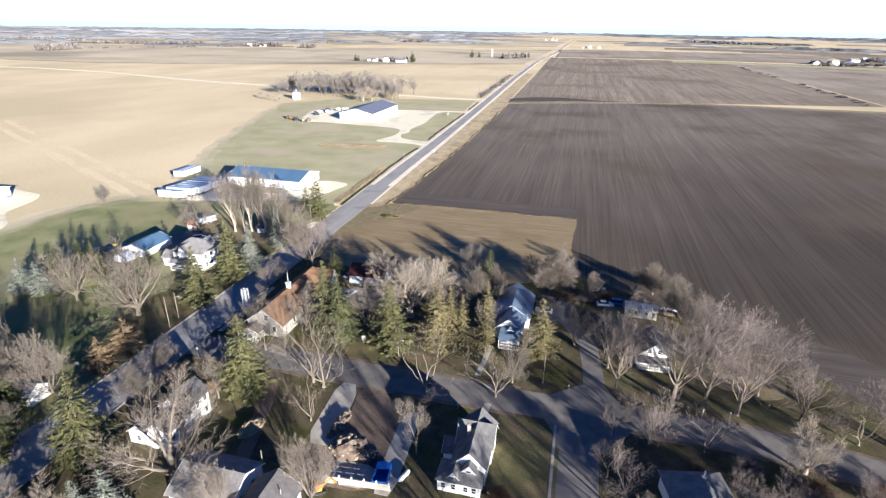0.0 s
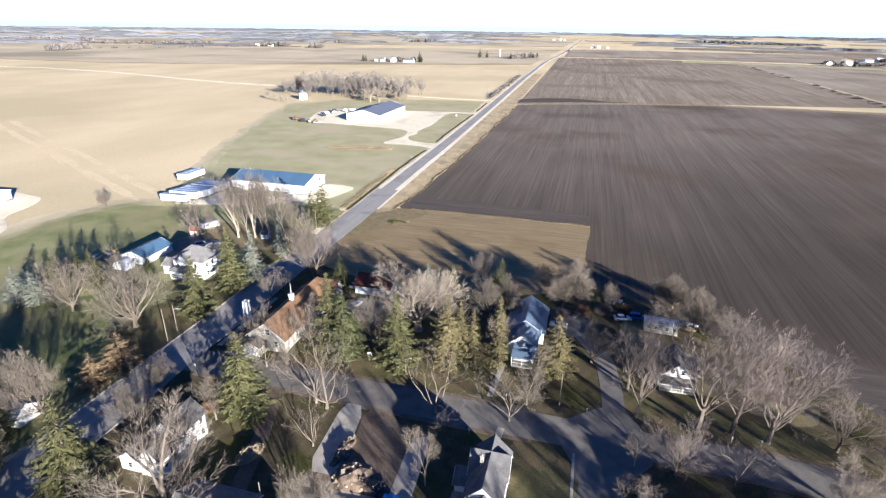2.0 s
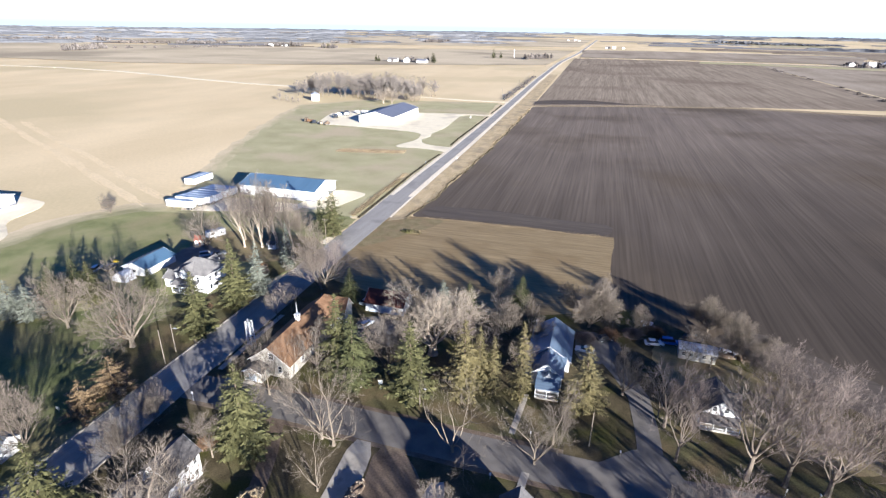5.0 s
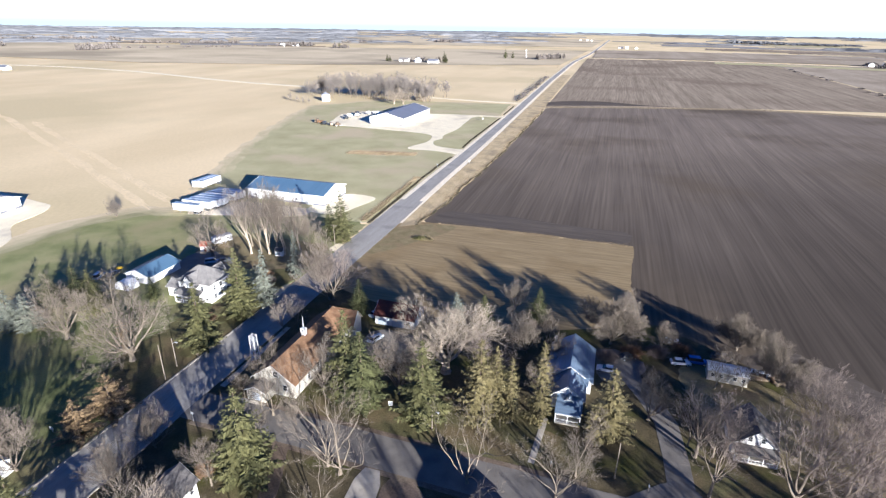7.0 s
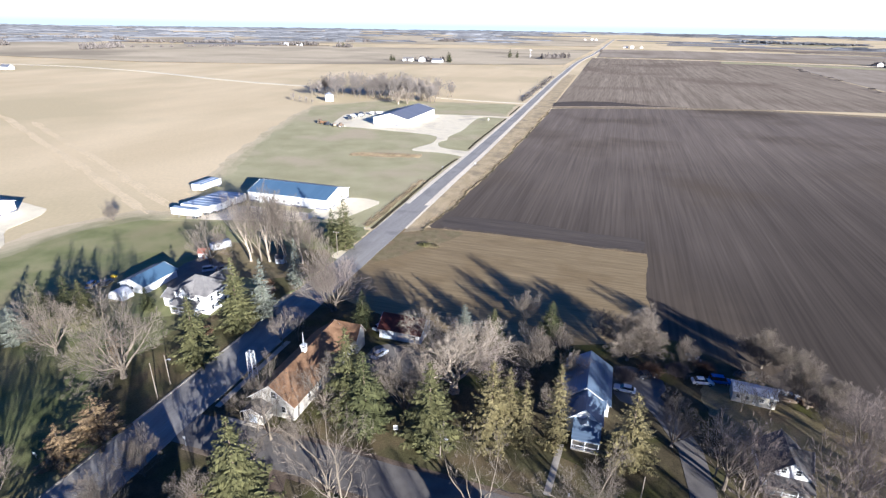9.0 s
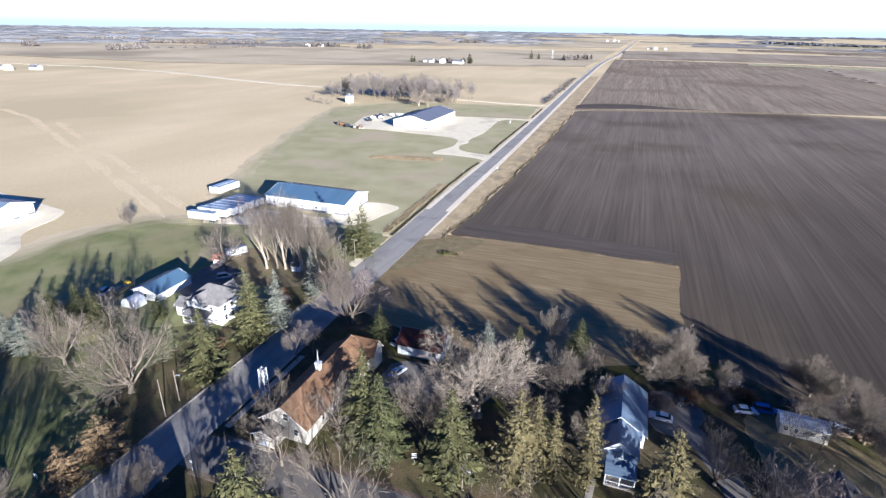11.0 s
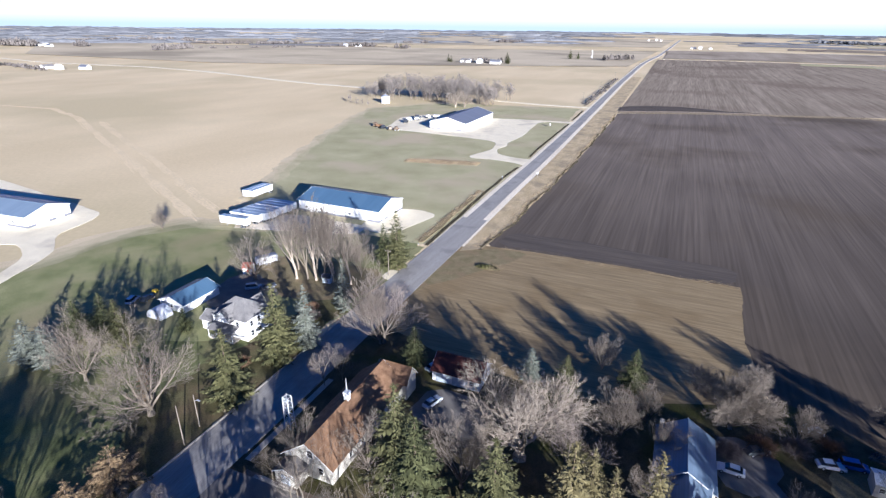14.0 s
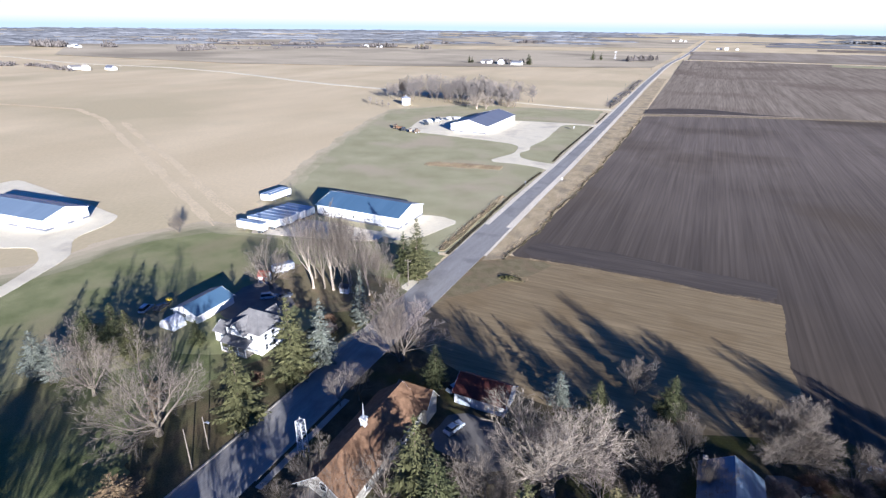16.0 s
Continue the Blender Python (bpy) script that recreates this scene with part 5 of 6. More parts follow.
# farmhouse with a hipped grey roof, beside the main street
house = tagged(empty("house", -116.0, 134.6), "white two-storey house with a grey hipped roof", "house", "houses")
hip_block(house, -5.4, -4.2, 5.2, 4.4, 5.7, 9.3, SIDING, SHINGLE_GREY, ridge_share=0.22)
gable_block(house, -0.6, -3.2, 5.0, 4.0, 5.6, 8.2, SIDING, SHINGLE_GREY, "y", z0=5.0)
gable_block(house, 1.0, 4.0, 4.0, 3.2, 5.6, 7.8, SIDING, SHINGLE_GREY, "y", z0=5.0)
gable_block(house, -7.6, -1.4, 4.6, 5.0, 3.0, 4.4, SIDING, SHINGLE_GREY, "x")
porch(house, -5.0, -7.0, 3.0, -4.2, 2.7, SHINGLE_GREY, [(-4.8, -6.8), (-2.2, -6.8), (0.4, -6.8), (2.8, -6.8)])
for fx in (-3.6, -0.6, 2.6):
    window(house, fx, -4.23, 4.3, 0.9, 1.4, "y-")
for fy in (-2.4, 0.2, 2.8):
    window(house, 5.23, fy, 4.3, 0.9, 1.4, "x+")
    window(house, 5.23, fy, 1.6, 0.9, 1.4, "x+")
slab_door(house, -1.0, -4.25, 1.0, 2.1, "y-", z0=0.4)

garage = tagged(empty("garage", -140.6, 140.4), "low white garage with a blue-grey steel roof", "garage", "outbuildings")
gable_block(garage, 0, 0, 12.6, 8.8, 2.5, 4.2, SIDING, BLUE_ROOF, "y", over=0.35)
slab_door(garage, 4.43, -3.2, 2.6, 2.1, "x+", TRIM, "garage_door")
slab_door(garage, 4.43, 2.2, 2.6, 2.1, "x+", TRIM, "garage_door")
window(garage, 0, -6.32, 1.5, 1.0, 0.9, "y-")

shelter = tagged(empty("canvas_shelter", -141.2, 130.6), "rounded white canvas shelter on hoops", "shelter", "outbuildings")
bm = bmesh.new()
arc = [(2.6 * math.cos(a), 2.8 * math.sin(a)) for a in np.linspace(0, math.pi, 13)]
ends = [[bm.verts.new((x, y, max(z, -0.03))) for x, z in arc] for y in (-1.9, 1.9)]
for i in range(12):
    bm.faces.new((ends[0][i], ends[0][i + 1], ends[1][i + 1], ends[1][i]))
bm.faces.new(ends[0][::-1])
bm.faces.new(ends[1])
part("cover", bm, TARP, shelter)
for yy in (-1.95, 0, 1.95):
    bm = bmesh.new()
    for p, q in zip(arc, arc[1:]):
        rod(bm, (p[0] * 1.015, yy, max(0, p[1] * 1.015)), (q[0] * 1.015, yy, max(0, q[1] * 1.015)), 0.04, sides=5)
    part("hoop", bm, METAL, shelter)

# church
church = tagged(empty("church", -71.0, 116.6), "cream church with a brown shingle roof and small spire", "church")
gable_block(church, 0, -2.1, 26.0, 9.8, 3.8, 7.4, CREAM, SHINGLE_BROWN, "y", over=0.5)
gable_block(church, 2.6, 12.2, 7.0, 4.4, 4.2, 6.8, CREAM, SHINGLE_BROWN, "x", over=0.35)
gable_block(church, -2.4, -16.0, 4.6, 4.4, 2.6, 3.6, CREAM, SHINGLE_DARK, "y", over=0.3)
bm = bmesh.new()
box(bm, -0.45, -2.85, 7.0, 0.45, -1.95, 8.2)
steeple = part("steeple", bm, TRIM, church, "small white steeple with a thin spire")
bm = bmesh.new()
for sx in (-1, 1):
    for sy in (-1, 1):
        box(bm, sx * 0.42 - 0.08, -2.4 + sy * 0.42 - 0.08, 8.2, sx * 0.42 + 0.08, -2.4 + sy * 0.42 + 0.08, 8.9)
box(bm, -0.6, -3.0, 8.9, 0.6, -1.8, 9.05)
part("belfry", bm, TRIM, steeple)
part("spire", rod(bmesh.new(), (0, -2.4, 9.0), (0, -2.4, 12.2), 0.22, 0.03, 8), METAL, steeple, "thin pale spire")
for s in (-1, 1):
    for fy in (-9.5, -5.5, -1.5, 2.5, 6.5):
        window(church, s * 4.93, fy, 2.5, 0.9, 2.0, "x+" if s > 0 else "x-")
window(church, 0.6, -15.12, 5.2, 1.1, 1.5, "y-")
window(church, 2.6, -15.12, 2.2, 0.9, 1.4, "y-")
slab_door(church, -2.4, -18.34, 1.8, 2.2, "y-", CAR_SILVER)
part("front_steps", box(box(bmesh.new(), -3.8, -19.3, -0.02, -1.0, -18.4, 0.2), -3.6, -18.9, 0.2, -1.2, -18.4, 0.38), CONCRETE, church)

tower = tagged(empty("bell_frame", -81.8, 110.0), "open white steel bell frame with cross braces", "bell tower")
for sx in (-0.7, 0.7):
    for sy in (-0.7, 0.7):
        part("leg", rod(bmesh.new(), (sx, sy, 0), (sx * 0.8, sy * 0.8, 7.6), 0.09, 0.08), TRIM, tower)
for z in (1.5, 3.0, 4.5, 6.0, 7.4):
    k = 0.7 * (1 - 0.2 * z / 7.6)
    bm = bmesh.new()
    for a, b in (((-k, -k), (k, -k)), ((k, -k), (k, k)), ((k, k), (-k, k)), ((-k, k), (-k, -k))):
        rod(bm, (*a, z), (*b, z), 0.05, sides=6)
        rod(bm, (*a, z), (*b, z - 1.4), 0.035, sides=5)
    part("brace", bm, TRIM, tower)
bm = bmesh.new()
bmesh.ops.create_cone(bm, cap_ends=True, segments=14, radius1=0.42, radius2=0.2, depth=0.6, matrix=Matrix.Translation((0, 0, 6.6)))
part("bell", bm, METAL, tower, "small dull metal bell")

# garage with a rusty red roof
red_garage = tagged(empty("garage", -57.4, 138.9), "white garage with a rusty red gable roof", "garage", "outbuildings")
gable_block(red_garage, 0, 0, 11.0, 7.2, 2.8, 5.2, SIDING, SHINGLE_RED, "x", over=0.4)
for u in (-3.2, 0.6):
    slab_door(red_garage, u, -3.65, 2.8, 2.2, "y-", CAR_SILVER, "garage_door")
window(red_garage, 3.8, -3.62, 1.6, 1.0, 1.0, "y-")

# house with pale metal roofs
house = tagged(empty("house", -12.4, 125.0), "white house with pale blue steel cross-gabled roofs", "house", "houses")
gable_block(house, 0.9, 4.3, 13.2, 9.4, 3.2, 6.2, SIDING, PALE_ROOF, "y", over=0.4)
gable_block(house, 1.1, -5.6, 6.6, 6.6, 3.1, 6.0, SIDING, PALE_ROOF, "y", over=0.35)
gable_block(house, -2.0, -4.2, 3.8, 3.2, 2.9, 4.5, SIDING, PALE_ROOF, "x", over=0.3)
gable_block(house, 3.6, -2.6, 2.4, 2.0, 3.0, 4.1, SIDING, PALE_ROOF, "x", over=0.2, z0=2.6)
gable_block(house, 1.6, -9.1, 2.6, 2.4, 3.0, 4.3, SIDING, PALE_ROOF, "y", over=0.25, z0=2.4)
part("front_room", box(bmesh.new(), -0.6, -11.6, -0.05, 4.0, -8.92, 2.7), SIDING, house)
porch(house, -0.9, -14.0, 4.3, -8.9, 2.7, PALE_ROOF, [(-0.7, -13.8), (1.7, -13.8), (4.1, -13.8)])
chimney(house, -3.4, 10.0, 2.6, 5.4)
for fy in (-6.6, -4.6):
    window(house, 4.43, fy, 1.8, 0.9, 1.3, "x+")
for fy in (2.0, 5.0, 8.0):
    window(house, 5.63, fy, 1.8, 0.9, 1.3, "x+")
for fx in (0.4, 2.9):
    window(house, fx, -11.63, 1.6, 0.9, 1.2, "y-")

# storey-and-a-half house among the big trees
house = tagged(empty("house", 23.0, 117.0), "white gabled house with a dark roof among trees", "house", "houses")
gable_block(house, 0, 0.4, 9.4, 8.8, 3.6, 7.6, SIDING, SHINGLE_DARK, "y", over=0.5)
gable_block(house, 2.0, 1.5, 6.0, 4.4, 3.6, 6.4, SIDING, SHINGLE_DARK, "x", over=0.4)
porch(house, -4.4, -6.8, 4.4, -4.3, 2.5, SHINGLE_DARK, [(-4.2, -6.6), (-1.4, -6.6), (1.4, -6.6), (4.2, -6.6)])
for fx in (-1.3, 1.3):
    window(house, fx, -4.32, 5.2, 0.9, 1.3, "y-")
for fx in (-2.8, 2.8):
    window(house, fx, -4.32, 1.8, 1.1, 1.3, "y-")
for fy in (-2, 3.4):
    window(house, 4.42, fy, 1.8, 0.9, 1.3, "x+")
slab_door(house, 0, -4.34, 1.0, 2.1, "y-", z0=0.4)
house.scale = (0.84, 0.86, 0.80)

# rambling house with many grey gables
house = tagged(empty("house", -12.6, 73.0), "white rambling house with many grey gables", "house", "houses")
gable_block(house, 0.9, 1.4, 13.6, 6.6, 4.6, 7.8, SIDING, SHINGLE_MID, "y", over=0.4)
gable_block(house, 0.9, 3.6, 7.2, 6.0, 4.6, 7.9, SIDING, SHINGLE_MID, "x", over=0.4)
gable_block(house, -2.9, 1.2, 4.6, 4.6, 2.8, 4.6, SIDING, SHINGLE_MID, "x", over=0.35)
hip_block(house, -4.6, -8.6, 3.8, -3.6, 2.9, 5.0, SIDING, SHINGLE_MID)
gable_block(house, -1.6, -6.6, 3.2, 3.0, 3.0, 4.9, SIDING, SHINGLE_MID, "y", over=0.3, z0=2.6)
gable_block(house, 1.2, -5.6, 3.0, 2.4, 4.7, 6.1, SIDING, SHINGLE_MID, "y", over=0.25, z0=3.2)
chimney(house, -0.4, 1.0, 6.2, 9.0)
window(house, 1.2, -7.13, 4.4, 0.9, 1.0, "y-")
for fx in (-3.4, -1.4, 1.0, 2.6):
    window(house, fx, -8.63, 1.6, 0.8, 1.2, "y-")
for fy in (-2.6, 0.6, 4.6):
    window(house, 4.23 if fy < 1 else 4.53, fy, 3.3, 0.9, 1.3, "x+")
part("tarp", box(bmesh.new(), -4.2, -1.6, 2.7, -2.4, -0.4, 2.78), CAR_SILVER, house, "pale blue tarp on the low roof")

house.scale = (0.88, 0.86, 0.86)

# tall white house behind the big bare tree
house = tagged(empty("house", -69.2, 67.2), "tall white house with stepped gables behind a bare tree", "house", "houses")
gable_block(house, 0, 2.8, 7.4, 6.4, 5.8, 8.4, SIDING, SHINGLE_DARK, "y", over=0.4)
gable_block(house, 0.9, -3.2, 6.4, 5.0, 4.6, 6.6, SIDING, SHINGLE_DARK, "y", over=0.35)
gable_block(house, -4.2, -3.8, 4.6, 4.8, 3.0, 4.8, SIDING, SHINGLE_DARK, "y", over=0.35)
for fy in (0.6, 2.9, 5.2):
    window(house, 3.23, fy, 4.6, 0.8, 1.3, "x+")
    window(house, 3.23, fy, 1.7, 0.8, 1.3, "x+")
for fy in (-5.2, -3.2):
    window(house, 3.43, fy, 2.9, 0.8, 1.3, "x+")
window(house, 0.9, -6.43, 3.2, 0.9, 1.3, "y-")
window(house, -4.2, -6.13, 1.6, 0.9, 1.2, "y-")
house.scale = (0.9, 0.92, 0.9)

house = tagged(empty("house", -52.2, 55.8), "low house with a worn grey gable roof", "house", "houses")
gable_block(house, 0, 0, 11.0, 9.4, 2.9, 5.2, SIDING, SHINGLE_GREY, "x", over=0.45)
window(house, 5.53, -1.8, 1.6, 1.0, 1.2, "x+")
window(house, 5.53, 1.8, 1.6, 1.0, 1.2, "x+")
window(house, -2, -4.73, 1.6, 1.2, 1.2, "y-")
house = tagged(empty("house", -41.6, 52.6), "small house with a dark gable roof", "house", "houses")
gable_block(house, 0, 0, 10.0, 7.6, 2.9, 5.4, SIDING, SHINGLE_DARK, "y", over=0.4)
part("vent_pipe", rod(bmesh.new(), (2.2, 2.0, 3.6), (2.2, 2.0, 5.2), 0.08), METAL, house)
window(house, 3.82, 0, 1.6, 1.0, 1.2, "x+")
house = tagged(empty("house", 26.4, 70.6, 0, 12), "white house with a mossy grey hipped roof", "house", "houses")
hip_block(house, -5.0, -4.6, 4.6, 6.6, 3.2, 6.4, SIDING, SHINGLE_GREY, ridge_share=0.35)
gable_block(house, -2.0, -3.6, 5.0, 4.2, 3.2, 5.2, SIDING, SHINGLE_GREY, "y")
window(house, -2.0, -6.13, 1.7, 1.0, 1.3, "y-")
part("vent_pipe", rod(bmesh.new(), (0.5, 3.6, 4.8), (0.5, 3.6, 6.9), 0.14), TRIM, house, "white flue pipe")
hut = tagged(empty("garden_shed", -105.0, 66.4, 0, 4), "small white shed with a grey roof", "shed", "outbuildings")
gable_block(hut, 0, 0, 6.0, 4.4, 2.7, 4.1, SIDING, PALE_ROOF, "x", over=0.25)
slab_door(hut, 0.6, -1.64, 1.6, 2.0, "y-", TRIM)
hut = tagged(empty("garden_shed", -112.3, 166.4, 0, 10), "tiny white garden hut by the trees", "shed", "outbuildings")
gable_block(hut, 0, 0, 2.6, 2.2, 1.9, 2.7, SIDING, SHINGLE_DARK, "x", over=0.2)
slab_door(hut, 0, -1.14, 0.9, 1.7, "y-", DOOR)

# neglected mobile home and the clutter behind it
home = tagged(empty("mobile_home", 22.4, 138.4, 0, -4), "long pale mobile home with a patched grey roof", "mobile home")
gable_block(home, 0, 0, 12.4, 4.4, 2.7, 3.3, CREAM, TARP, "x", over=0.2)
for fx in (-4.6, -2.0, 2.2, 4.8):
    window(home, fx, -2.23, 1.7, 1.1, 0.9, "y-")
slab_door(home, 0.2, -2.24, 0.9, 2.0, "y-", DOOR, z0=0.3)
home.scale = (0.66, 0.9, 0.95)


# ---- vehicles and yard things ----
def wheel(parent, x, y, r, w=0.22):
    t = part("wheel", rod(bmesh.new(), (0, -w / 2, 0), (0, w / 2, 0), r, sides=14), RUBBER, parent)
    t.location = (x, y, r)
    part("rim", rod(bmesh.new(), (0, -w / 2 - 0.01, 0), (0, w / 2 + 0.01, 0), r * 0.55, sides=10), METAL, t)


def car(x, y, yaw, paint, label, van=False, length=4.6):
    root = tagged(empty("car", x, y, 0.1, yaw), label, "car", "parked cars")
    k = length / 4.6
    profile = [(-2.3, 0.35), (-2.3, 0.85), (-2.0, 0.98), (-1.35, 1.02), (0.9, 1.0), (1.9, 0.9), (2.28, 0.72), (2.3, 0.35)]
    roof = [(-1.9, 0.98), (-1.35, 1.46), (0.25, 1.5), (1.0, 0.99)] if not van else [(-2.15, 0.95), (-2.0, 1.75), (0.6, 1.78), (1.4, 1.0)]
    def loft(pts, half, inset):
        bm = bmesh.new()
        z0, z1 = min(p[1] for p in pts), max(p[1] for p in pts)
        rows = []
        for s in (-1, 1):
            rows.append([bm.verts.new((px * k, s * (half - inset * (pz - z0) / (z1 - z0)), pz)) for px, pz in pts])
        bm.faces.new(rows[0])
        bm.faces.new(rows[1][::-1])
        n = len(pts)
        for i in range(n):
            j = (i + 1) % n
            bm.faces.new((rows[0][j], rows[0][i], rows[1][i], rows[1][j]))
        bmesh.ops.recalc_face_normals(bm, faces=bm.faces)
        bmesh.ops.bevel(bm, geom=list(bm.edges), offset=0.05, segments=2, affect="EDGES", profile=0.5)
        return bm
    body = part("body", loft(profile, 0.9, 0.06), paint, root)
    part("cabin", loft(roof, 0.80, 0.16), GLASS, root, "dark glass cabin")
    tz = roof[1][1]
    part("roof_panel", box(bmesh.new(), roof[1][0] * k, -0.62, tz - 0.02, roof[2][0] * k, 0.62, tz + 0.06, 0.03), paint, root)
    for wx in (-1.4 * k, 1.4 * k):
        for wy in (-0.82, 0.82):
            wheel(root, wx, wy, 0.33)
    for s in (-1, 1):
        part("headlight", box(bmesh.new(), 2.24 * k, s * 0.62 - 0.16, 0.6, 2.31 * k, s * 0.62 + 0.16, 0.74), TRIM, body)
    return root


def trailer(x, y, yaw, length, label):
    root = tagged(empty("semi_trailer", x, y, 0, yaw), label, "trailer", "parked semi trailers")
    body = part("body", box(bmesh.new(), -length / 2, -1.28, 1.15, length / 2, 1.28, 3.95, 0.04), TRIM, root)
    part("roof", box(bmesh.new(), -length / 2 + 0.05, -1.22, 3.95, length / 2 - 0.05, 1.22, 4.02), TRAILER_ROOF, root)
    bm = bmesh.new()
    for u in np.arange(-length / 2 + 0.6, length / 2 - 0.3, 1.2):
        for s in (-1, 1):
            box(bm, float(u) - 0.03, s * 1.28 - 0.03, 1.2, float(u) + 0.03, s * 1.28 + 0.03, 3.9)
    tagged(part("side_ribs", bm, TRIM, body), kind="stuff")
    part("chassis", box(bmesh.new(), -length / 2 + 0.4, -0.5, 0.9, length / 2 - 0.4, 0.5, 1.16), CAR_DARK, root)
    for wx in (-length / 2 + 1.2, -length / 2 + 2.4):
        for wy in (-1.0, 1.0):
            wheel(root, wx, wy, 0.5, 0.5)
    for s in (-0.8, 0.8):
        part("landing_leg", box(bmesh.new(), length / 2 - 3.1, s - 0.08, 0, length / 2 - 2.9, s + 0.08, 1.0), METAL, root)
    part("rear_door", box(box(bmesh.new(), -length / 2 - 0.05, -1.2, 1.25, -length / 2 + 0.01, -0.02, 3.85), -length / 2 - 0.05, 0.02, 1.25, -length / 2 + 0.01, 1.2, 3.85), TRIM, root)
    return root


for x, y, length, yaw in ((-173.4, 192.6, 12.4, 184), (-172.6, 197.8, 13.4, 183), (-171.6, 200.7, 13.8, 183), (-171.0, 203.6, 14.0, 183), (-171.2, 206.5, 13.6, 182), (-170.8, 210.2, 13.8, 182), (-170.2, 213.1, 13.8, 182), (-170.0, 216.0, 13.4, 182), (-194.6, 228.0, 13.4, 268), (-191.7, 228.2, 13.0, 268)):
    trailer(x, y, yaw, length, "white box semi trailer parked on grass")

car(-3.6, 132.6, 176, CAR_WHITE, "white car parked beside the metal roofed house")
car(-59.4, 127.6, 72, CAR_SILVER, "pale silver-blue car parked in shade before the garage")
car(-64.2, 139.2, 68, CAR_SILVER, "pale car parked beside the red roofed garage")
car(-126.0, 155.6, 60, CAR_DARK, "dark car parked under trees")
car(-129.6, 153.4, 40, CAR_SILVER, "silver car in the shade of trees", True)
car(-154.6, 133.0, 110, CAR_SILVER, "pale blue van parked by the garage", True)
car(-151.8, 135.6, 100, CAR_DARK, "dark car parked behind the garage")
car(13.0, 141.0, 10, CAR_WHITE, "old white car beside the mobile home")
car(16.8, 142.6, 5, CAR_BLUE, "old blue car beside the mobile home", True)
car(1.2, 139.6, 30, CAR_DARK, "dark car parked under shrubs")
car(-106.6, 60.4, 25, CAR_WHITE, "white car parked beside a shed")
car(46.0, 77.5, 60, CAR_BLUE, "dark blue car parked in tree shade")

camper = tagged(empty("camper", -138.0, 169.2, 0, 62), "pale blue-white camper parked under a tree", "camper")
part("body", box(bmesh.new(), -3.4, -1.2, 0.7, 3.4, 1.2, 3.0, 0.18), TARP, camper)
part("roof", box(bmesh.new(), -3.2, -1.1, 3.0, 3.2, 1.1, 3.12), PALE_ROOF, camper)
window(camper, -1.2, -1.22, 2.0, 1.0, 0.6, "y-")
window(camper, 1.6, -1.22, 2.0, 0.8, 0.6, "y-")
for wx in (-0.6, 0.6):
    for wy in (-1.05, 1.05):
        wheel(camper, wx, wy, 0.36)
play = tagged(empty("play_house", -138.6, 161.6, 0, 20), "small white and red play house under a bare tree", "play house")
gable_block(play, 0, 0, 3.0, 2.6, 2.2, 3.4, SIDING, RED_PAINT, "x", over=0.2)
slab_door(play, 0.2, -1.34, 0.8, 1.6, "y-", RED_PAINT)
digger = tagged(empty("play_set", -153.4, 139.4), "bright yellow garden play set", "play set")
part("tub", box(bmesh.new(), -0.8, -0.6, 0.5, 0.8, 0.6, 1.2, 0.15), YELLOW, digger)
for sx in (-0.6, 0.6):
    for sy in (-0.45, 0.45):
        part("leg", rod(bmesh.new(), (sx, sy, 0), (sx, sy, 0.6), 0.06), METAL, digger)


def heap(name, label, x, y, length, width, height, mat, seed, yaw=0.0, lumps=60, ground_mat=None):
    """A pile of broken lumps over a low mound."""
    rnd = random.Random(seed)
    root = tagged(empty(name, x, y, 0.08, yaw), label, "pile")
    bm = bmesh.new()
    bmesh.ops.create_icosphere(bm, subdivisions=3, radius=1.0)
    for v in bm.verts:
        n = noise.noise(v.co * 2.2 + Vector((seed, 0, 0)))
        v.co = Vector((v.co.x * length / 2 * (1 + 0.25 * n), v.co.y * width / 2 * (1 + 0.25 * n), max(-0.05, v.co.z * height * (0.85 + 0.5 * n))))
    part("mound", bm, ground_mat or DIRT, root)
    bm = bmesh.new()
    for _ in range(lumps):
        a, d = rnd.uniform(0, 6.28), rnd.random() ** 0.6
        px, py = math.cos(a) * d * length / 2, math.sin(a) * d * width / 2
        pz = height * 0.8 * math.sqrt(max(0, 1 - d * d))
        s = rnd.uniform(0.15, 0.55)
        bmesh.ops.create_cube(bm, size=1.0, matrix=Matrix.LocRotScale((px, py, pz + s * 0.1), Euler((rnd.uniform(0, 3), rnd.uniform(0, 3), rnd.uniform(0, 3))), (s * rnd.uniform(0.8, 2.0), s * rnd.uniform(0.6, 1.4), s * 0.6)))
    tagged(part("lumps", bm, mat, root), kind="stuff")


heap("rubble_heap", "heap of pale rubble and boards on bare dirt", -34.8, 70.4, 7.6, 6.0, 2.6, RUBBLE, 3, lumps=46)
heap("rubble_heap", "heap of dark broken rubble under plastic", -30.6, 69.4, 4.6, 3.6, 1.4, CAR_DARK, 4)
heap("spoil_bank", "long bank of dug brown spoil", -39.2, 75.8, 2.4, 8.4, 1.3, RUBBLE, 5, yaw=-8, lumps=50)
heap("brush_heap", "heap of tan brush and leaves", -55.4, 70.4, 3.4, 6.0, 1.5, DRYGRASS, 6, yaw=-12, lumps=70, ground_mat=DRYGRASS)
heap("junk_pile", "pile of mixed junk beside the mobile home", 29.6, 141.6, 6.0, 3.0, 1.3, TARP, 7, yaw=-10, lumps=46)
heap("junk_pile", "pile of rusty scrap in weeds", 33.6, 140.6, 3.6, 2.2, 1.0, SHRUB, 8, lumps=36)
